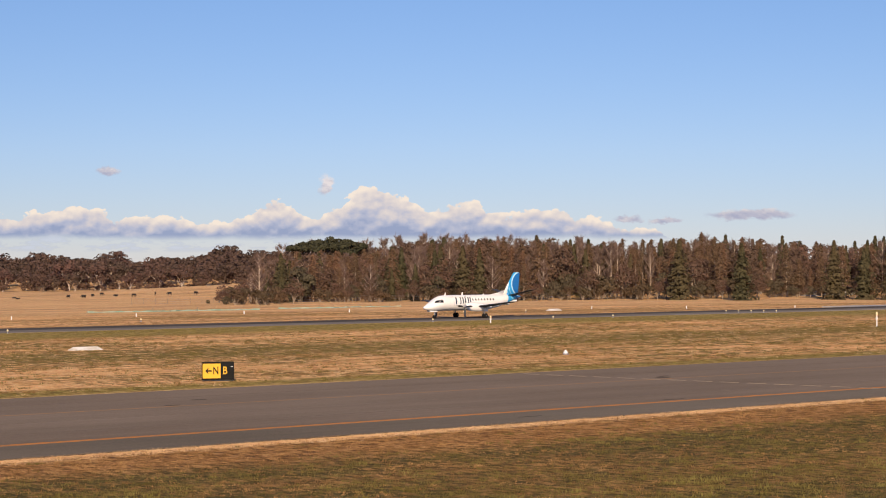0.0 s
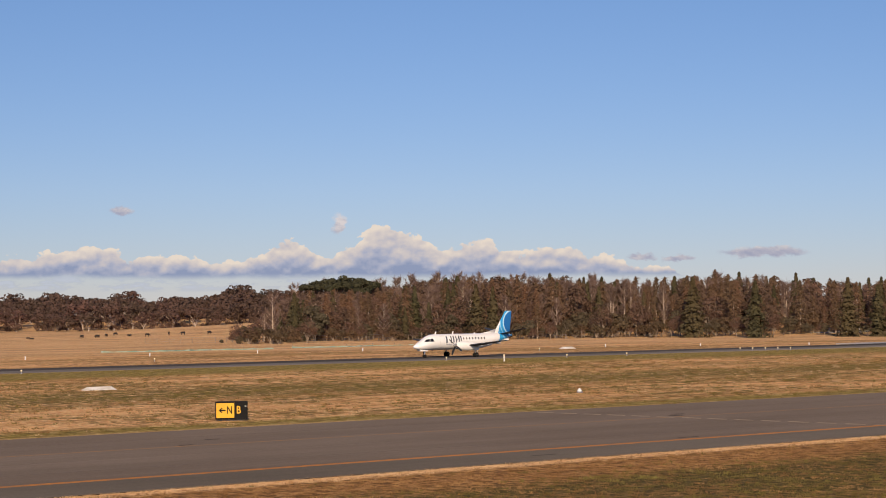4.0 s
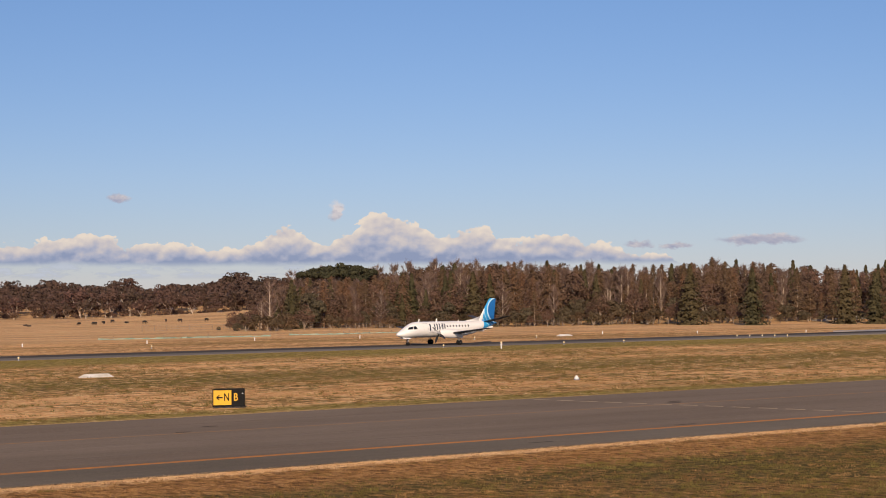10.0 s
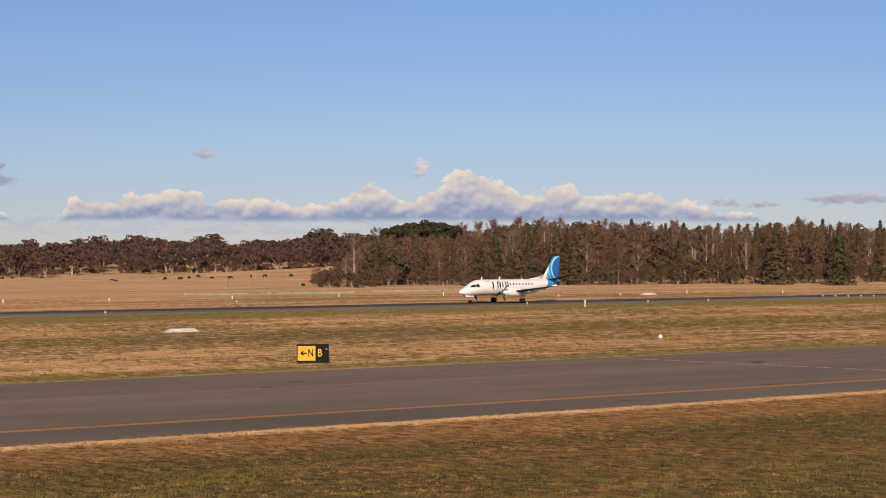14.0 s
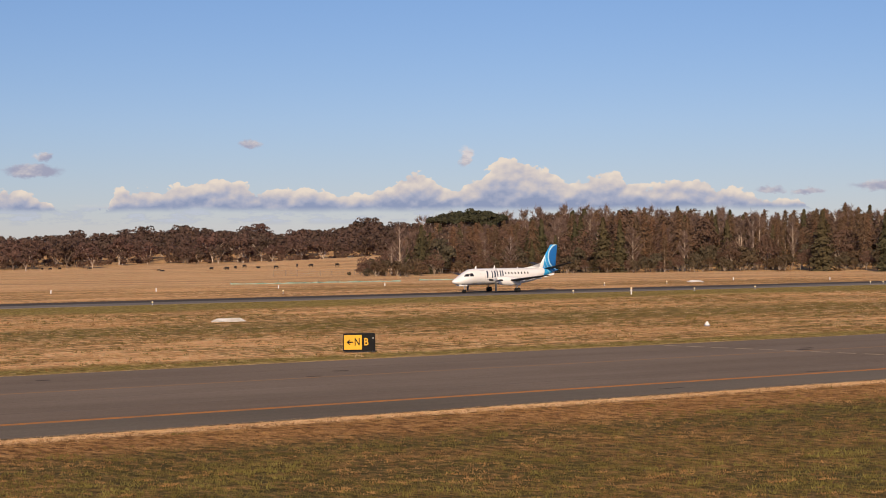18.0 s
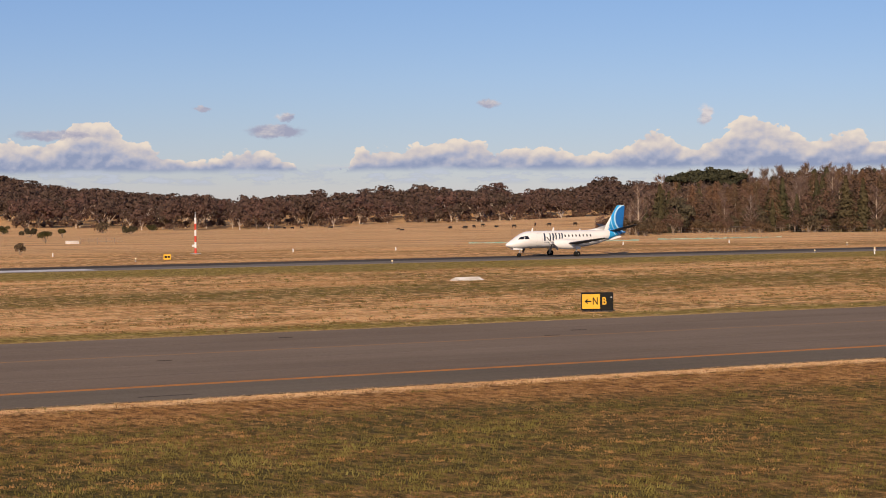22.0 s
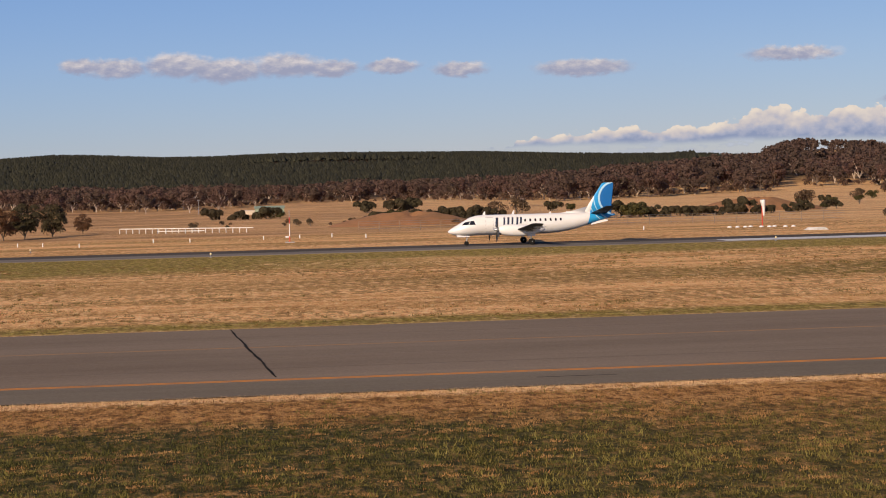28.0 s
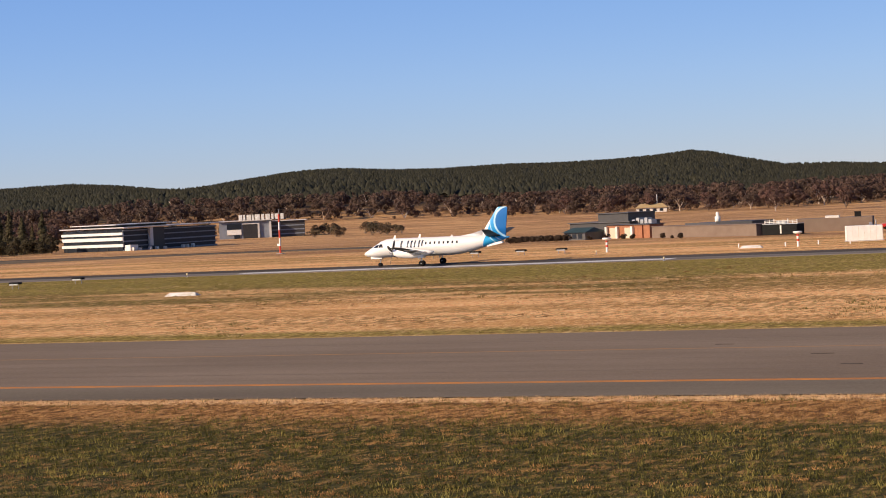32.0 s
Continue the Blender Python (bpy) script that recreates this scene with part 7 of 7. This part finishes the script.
    for x, y, s in ((-440, 668, 0.8), (-447, 665, 0.7), (-455, 668, 0.85), (-462, 672, 0.75), (-470, 676, 0.8), (-498, 740, 0.75), (-505, 733, 0.6), (-486, 730, 0.55), (-520, 738, 0.7), (-476, 722, 0.5), (-512, 722, 0.5)):
        tree("conifer2", x, y, s, rng.uniform(0, 360), "pine_tree", "dark conifer beside the office block", "tree", "office trees")
    for k in range(16):
        a, d = rng.uniform(23.5, 26.3), rng.uniform(820, 940)
        x, y = polar(a, d)
        tree(f"shrub{rng.randrange(5)}", x, y, rng.uniform(0.7, 1.3), rng.uniform(0, 360), "bush", "dull brown bush behind the offices", "bush", "office bushes")
    for k in range(14):
        a, d = rng.uniform(31.5, 35.5), rng.uniform(880, 980)
        x, y = polar(a, d)
        tree(f"gum{rng.randrange(5)}", x, y, rng.uniform(0.4, 0.6), rng.uniform(0, 360), "gum_tree", "brown-leaved gum tree behind the offices", "tree", "office trees")
    for k in range(18):
        a, d = rng.uniform(33.0, 35.2), rng.uniform(655, 760)
        x, y = polar(a, d)
        tree(f"{rng.choice(('round', 'scrubtree', 'scrubtree', 'scrubtree'))}{rng.randrange(3)}", x, y, rng.uniform(0.5, 0.9) * (0.55 if k % 4 == 3 else 1.0), rng.uniform(0, 360), "tree", "dark olive tree beside the office block", "tree", "office trees")
    for k in range(22):
        a, d = rng.uniform(26.0, 34.5), rng.uniform(960, 1040)
        x, y = polar(a, d)
        tree(f"{rng.choice(('round', 'scrubtree'))}{rng.randrange(3)}", x, y, rng.uniform(0.5, 0.95), rng.uniform(0, 360), "tree", "dark rounded tree behind the offices", "tree", "office trees")
    # a few gums standing clear in the pasture
    for a, d, s in ((9.2, 900, 0.72), (8.7, 880, 0.4), (11.3, 960, 0.6), (13.2, 980, 0.55), (4.6, 960, 0.45), (2.2, 930, 0.5), (1.0, 905, 0.62), (0.2, 930, 0.6), (-9.2, 860, 0.5), (-8.2, 880, 0.55), (-24.2, 860, 0.6), (-25.0, 880, 0.5), (17.8, 1000, 0.6), (-31.4, 1240, 0.85)):
        x, y = polar(a, d)
        tree(f"gum{rng.randrange(5)}", x, y, s, rng.uniform(0, 360), "gum_tree", "single brown-leaved gum tree in dry pasture", "tree", "pasture gums")
    mound(31, 351, 15, 8, 1.9, SOIL, "earth_mound", "bare reddish earth mound with dry grass", 2, 10)
    mound(112, 428, 18, 7, 2.2, SOIL, "earth_mound", "bare brown earth mound among bushes", 3, 20)
    mound(468, 376, 18, 4, 1.4, CONCRETE, "rubble_pile", "pale heap of rubble by the fence", 4, 5)
    for x, y, w in ((52.1, 348, 0.9), (57.5, 345, 0.5), (403.0, 391.6, 0.9), (416.0, 390.6, 0.7), (374.0, 395.8, 1.2)):
        ob = thing("notice_board", stand(x, y), "small white notice board on a post by the fence", "sign", "fence notices")
        part("panel", Geo().soft_box(-w / 2, w / 2, -0.03, 0.03, 0.7, 1.25 if w > 0.6 else 1.7, 0.02), WHITE, ob)
        part("post", Geo().tube([(0, 0.05, -0.2), (0, 0.05, 1.2)], [0.04, 0.04], 6), STEEL, ob)
    ob = thing("white_trough", stand(141, 395.5, 10), "white trough in the dry grass", "trough")
    part("basin", Geo().soft_box(-1.3, 1.3, -0.5, 0.5, -0.1, 0.5, 0.06), WHITE_OLD, ob)
    fence(((144, 399), (152, 396)), 1.6, 1.0, "short grey timber stock fence", BARK_GREY)
    ob = thing("street_lamp", stand(-11, 834), "grey lamp pole in the pasture", "lamp")
    part("pole", Geo().tube([(0, 0, -0.3), (0, 0, 6.0)], [0.12, 0.08], 6), STEEL, ob)
    part("head", Geo().soft_box(-0.5, 0.5, -0.2, 0.2, 6.0, 6.25), STEEL, ob)


# ---- grass that stands up from the ground ----
def patchwork(x, y, size, seed):
    """Smooth random field of 0 to 1 over the ground, with patches of that size in metres along and across."""
    rng = np.random.default_rng(seed)
    grid = rng.random((256, 256))
    u, v = x / size[0] + 1000, y / size[1] + 1000
    i, j = np.floor(u).astype(int), np.floor(v).astype(int)
    a, b = u - i, v - j
    a, b = a * a * (3 - 2 * a), b * b * (3 - 2 * b)
    q = lambda p, r: grid[p % 256, r % 256]
    return (q(i, j) * (1 - a) + q(i + 1, j) * a) * (1 - b) + (q(i, j + 1) * (1 - a) + q(i + 1, j + 1) * a) * b


def blades(x, y, tall, wide, count, seed):
    """Tufts of leaning blades at the given spots."""
    rng = np.random.default_rng(seed)
    n = len(x)
    x, y, tall, wide = (np.repeat(q, count) for q in (x, y, tall, wide))
    m = n * count
    a = rng.uniform(0, 2 * math.pi, m)
    off = wide * rng.uniform(0, 1, m)
    px, py = x + np.cos(a) * off, y + np.sin(a) * off
    h = tall * rng.uniform(0.5, 1.15, m)
    lean = h * rng.uniform(0.1, 0.9, m)
    b = rng.uniform(0, 2 * math.pi, m)
    w = 0.010 + 0.11 * h * rng.uniform(0.5, 1.3, m)
    z = height(px, py) - 0.02
    p0 = np.stack([px - np.sin(b) * w, py + np.cos(b) * w, z], -1)
    p1 = np.stack([px + np.sin(b) * w, py - np.cos(b) * w, z], -1)
    p2 = np.stack([px + np.cos(a) * lean, py + np.sin(a) * lean, z + h], -1)
    return np.stack([p0, p1, p2], 1).reshape(-1, 3), np.arange(m * 3).reshape(-1, 3)


BLADE_GREEN = foliage("green_grass_blade", (0.25, 0.192, 0.052), (0.105, 0.085, 0.024), (0.17, 0.132, 0.036), 0.3)
BLADE_FRESH = foliage("fresh_grass_blade", (0.32, 0.265, 0.072), (0.17, 0.145, 0.038), (0.25, 0.205, 0.055), 0.35)
BLADE_DEEP = foliage("deep_green_grass_blade", (0.135, 0.125, 0.030), (0.052, 0.054, 0.014), (0.090, 0.085, 0.021), 0.3)
BLADE_STRAW = foliage("straw_grass_blade", (0.56, 0.325, 0.125), (0.30, 0.165, 0.056), (0.44, 0.245, 0.09), 0.3)
BLADE_PALE = foliage("pale_grass_blade", (0.78, 0.55, 0.32), (0.58, 0.38, 0.19), (0.70, 0.48, 0.27), 0.3)
BLADE_VERGE = foliage("olive_grass_blade", (0.26, 0.205, 0.047), (0.15, 0.12, 0.03), (0.21, 0.165, 0.04), 0.3)
BLADE_BROWN = foliage("brown_grass_blade", (0.33, 0.175, 0.066), (0.14, 0.078, 0.030), (0.24, 0.13, 0.05), 0.3)


def grass():
    rng = np.random.default_rng(17)
    # the near slope
    n = 150000
    az = np.radians(rng.uniform(-54, 36, n))
    d = np.sqrt(rng.uniform(50 ** 2, 128 ** 2, n))
    x, y = -d * np.sin(az), d * np.cos(az)
    keep = (y < 79.2) & (rng.random(n) < np.where(d < 80, 1, 0.8))
    x, y = x[keep], y[keep]
    lush = patchwork(x, y, (9, 4.5), 1) * 0.28 + patchwork(x, y, (1.3, 1.1), 2) * 0.5 + patchwork(x, y, (0.5, 0.5), 21) * 0.22
    lush = lush - 0.08 * smooth(8, 40, x)
    lush = lush - 0.24 * smooth(69, 74, y + 3.0 * (patchwork(x, y, (7, 3), 8) - 0.5))
    dry = patchwork(x, y, (4, 2.4), 3) * 0.4 + patchwork(x, y, (0.9, 0.8), 4) * 0.6
    r = rng.random(len(x))
    fresh = (lush + (r - 0.5) * 0.22 > 0.66 - 0.06 * smooth(66, 58, y)) & (patchwork(x, y, (5, 3), 12) > 0.35)
    fresh = fresh & (rng.random(len(x)) > 0.55 * smooth(30, 8, x))
    green = ~fresh & (lush + (r - 0.5) * 0.26 + 0.06 * smooth(70, 62, y) > 0.43)
    deep = green & (rng.random(len(x)) < 0.72 * smooth(24, 4, x) * smooth(74, 67, y))
    green = green & ~deep
    straw = ~green & ~deep & ~fresh & (dry + (r - 0.5) * 0.12 > 0.53)
    brown = ~green & ~deep & ~straw & ~fresh
    for name, pick, mat, label, t0 in (("deep_grass", deep, BLADE_DEEP, "deep green grass tufts on the near slope", 0.11), ("green_grass", green, BLADE_GREEN, "dark green grass tufts on the near slope", 0.10), ("fresh_grass", fresh, BLADE_FRESH, "bright green grass tufts on the near slope", 0.13), ("straw_grass", straw, BLADE_STRAW, "straw-coloured grass tufts on the near slope", 0.07), ("brown_grass", brown, BLADE_BROWN, "brown grass tufts on the near slope", 0.08)):
        k = int(pick.sum())
        tall = t0 * rng.uniform(0.55, 1.5, k)
        v, f = blades(x[pick], y[pick], tall, tall * 1.6, 7, 3)
        tagged(new(name, bulk(name, v, f, mat)), label, "grass", kind="stuff")
    # flattened heaps of dead grass
    n = 420
    az = np.radians(rng.uniform(-54, 36, n))
    d = rng.uniform(50, 74, n)
    x, y = -d * np.sin(az), np.minimum(d * np.cos(az), 72)
    v, f = blades(np.repeat(x, 12) + rng.normal(0, 0.22, n * 12), np.repeat(y, 12) + rng.normal(0, 0.16, n * 12), np.full(n * 12, 0.10), np.full(n * 12, 0.12), 6, 13)
    tagged(new("dead_grass", bulk("dead_grass", v, f, BLADE_STRAW)), "flattened orange-brown heaps of dead grass", "grass", kind="stuff")
    # the pale fringe along the taxiway's edge
    n = 16000
    x = rng.uniform(-75, 125, n)
    y = 79.5 - np.abs(rng.normal(0, 0.75, n))
    v, f = blades(x, y, 0.085 * rng.uniform(0.5, 1.4, n), np.full(n, 0.2), 6, 9)
    tagged(new("pale_grass", bulk("pale_grass", v, f, BLADE_PALE)), "pale dry grass fringe along the taxiway edge", "grass", kind="stuff")
    # between the taxiway and the runway
    n = 100000
    az = np.radians(rng.uniform(-54, 36, n))
    d = np.sqrt(rng.uniform(115 ** 2, 330 ** 2, n))
    x, y = -d * np.sin(az), d * np.cos(az)
    keep = (y > 115.6) & (y < 225.5)
    x, y = x[keep], y[keep]
    field = patchwork(x, y, (22, 9), 5) * 0.5 + patchwork(x, y, (2.2, 4.5), 6) * 0.5
    r = rng.random(len(x))
    wavy = y + 9 * (patchwork(x, y, (30, 30), 7) - 0.5)
    verge = np.maximum(smooth(201, 208, wavy), smooth(186, 194, wavy) * smooth(30, 0, x)) + smooth(122, 119, y)
    rows = smooth(150, 156, wavy) * smooth(175, 169, wavy) * smooth(-30, 60, x) + smooth(158, 164, wavy) * smooth(5, -55, x)
    mosaic = smooth(55, 105, x)
    green = field * (0.72 + 0.28 * mosaic) + 0.30 * np.clip(rows, 0, 1) + 0.45 * np.clip(verge, 0, 1) + (r - 0.5) * 0.2 > 0.63
    other = ~green & (r < 0.4) & (verge < 0.4)
    for name, pick, mat, label, t0 in (("verge_grass", green & (verge > 0.3), BLADE_VERGE, "olive green grass along the pavements", 0.10), ("field_green_tufts", green & (verge <= 0.3), BLADE_GREEN, "green tufts in the mown field", 0.11), ("field_straw_tufts", other & (field > 0.5), BLADE_BROWN, "brown stubble in the mown field", 0.09), ("field_pale_tufts", other & (field <= 0.5), BLADE_STRAW, "pale stubble in the mown field", 0.09)):
        k = int(pick.sum())
        tall = t0 * rng.uniform(0.55, 1.4, k)
        v, f = blades(x[pick], y[pick], tall, tall * 1.8, 5, 4)
        tagged(new(name, bulk(name, v, f, mat)), label, "grass", kind="stuff")
    # single tussocks that stand out of the mown field
    for name, n, mat, label, seed, t0 in (("green_tussocks", 8500, BLADE_GREEN, "dark olive tussocks scattered over the mown field", 31, 0.15), ("brown_tussocks", 6000, BLADE_BROWN, "brown tussocks scattered over the mown field", 32, 0.13), ("pale_tussocks", 3000, BLADE_PALE, "pale dry tussocks scattered over the mown field", 33, 0.13)):
        az = np.radians(rng.uniform(-54, 30, n))
        d = np.sqrt(rng.uniform(118 ** 2, 300 ** 2, n))
        x, y = -d * np.sin(az), d * np.cos(az)
        keep = (y > 118) & (y < 204) & (patchwork(x, y, (18, 10), seed) * 0.7 + 0.28 * smooth(30, 100, x) + 0.15 * rng.random(n) > 0.47)
        x, y = x[keep], y[keep]
        k = 9
        m = len(x)
        wide = np.repeat(rng.uniform(0.15, 0.55, m), k)
        v, f = blades(np.repeat(x, k) + rng.normal(0, 1, m * k) * wide, np.repeat(y, k) + rng.normal(0, 0.25, m * k), t0 * rng.uniform(0.6, 1.3, m * k), np.full(m * k, 0.12), 4, seed)
        tagged(new(name, bulk(name, v, f, mat)), label, "grass", kind="stuff")


# ---- build ----
land()
pavements()
woods()
things_on_the_field()
beyond()
PLANE = aeroplane()
grass()

ROLL = ((0, 199.20), (0.5, 198.49), (1, 197.79), (1.5, 197.15), (2, 196.56), (2.5, 196.03), (3, 195.54), (3.5, 195.06), (5.5, 193.90), (6, 193.72), (6.5, 193.56), (7, 193.39), (7.5, 193.23), (8, 193.03), (8.5, 192.82), (9, 192.59), (9.5, 192.31), (10, 192.02), (10.5, 191.69), (11, 191.31), (11.5, 190.87), (12, 190.44), (12.5, 189.97), (13, 189.41), (13.5, 188.75), (14, 188.03), (14.5, 187.34), (15, 186.63), (15.5, 185.75), (17.5, 180.38), (18, 178.44), (18.5, 176.20), (19, 173.55), (19.5, 170.50), (20, 166.99), (20.5, 162.97), (21, 158.37), (21.5, 153.22), (22, 147.47), (22.5, 141.10), (23, 134.10), (23.5, 126.43), (24, 118.09), (24.5, 109.24), (26.5, 67.09), (27, 54.61), (27.5, 41.39), (28, 27.53), (28.5, 13.24), (29, -1.72), (29.5, -17.37), (30, -33.79), (30.5, -50.67), (31, -68.23), (31.5, -86.42), (32, -106.13))


def motions():
    """The airliner's roll, its wheels and its propellers."""
    walk(PLANE, [(t, pose(x, 236.5, 0.06)) for t, x in ROLL])
    times = [k / 30 for k in range(961)]
    along = np.interp(times, [t for t, x in ROLL], [x for t, x in ROLL])
    for ob, radius in WHEELS:
        home = ob.matrix_basis.translation.copy()
        turn, rows = 0.0, []
        for k, t in enumerate(times):
            if k:
                turn += min(80.0, math.degrees((along[k - 1] - along[k]) / radius))
            rows.append((t, pose(*home, 0, -turn % 360, 0)))
        walk(ob, rows)
    for ob in PROPS:
        home = ob.matrix_basis.translation.copy()
        walk(ob, [(t, pose(*home, (k * 52.0) % 360, 0, 0)) for k, t in enumerate(times)])


motions()
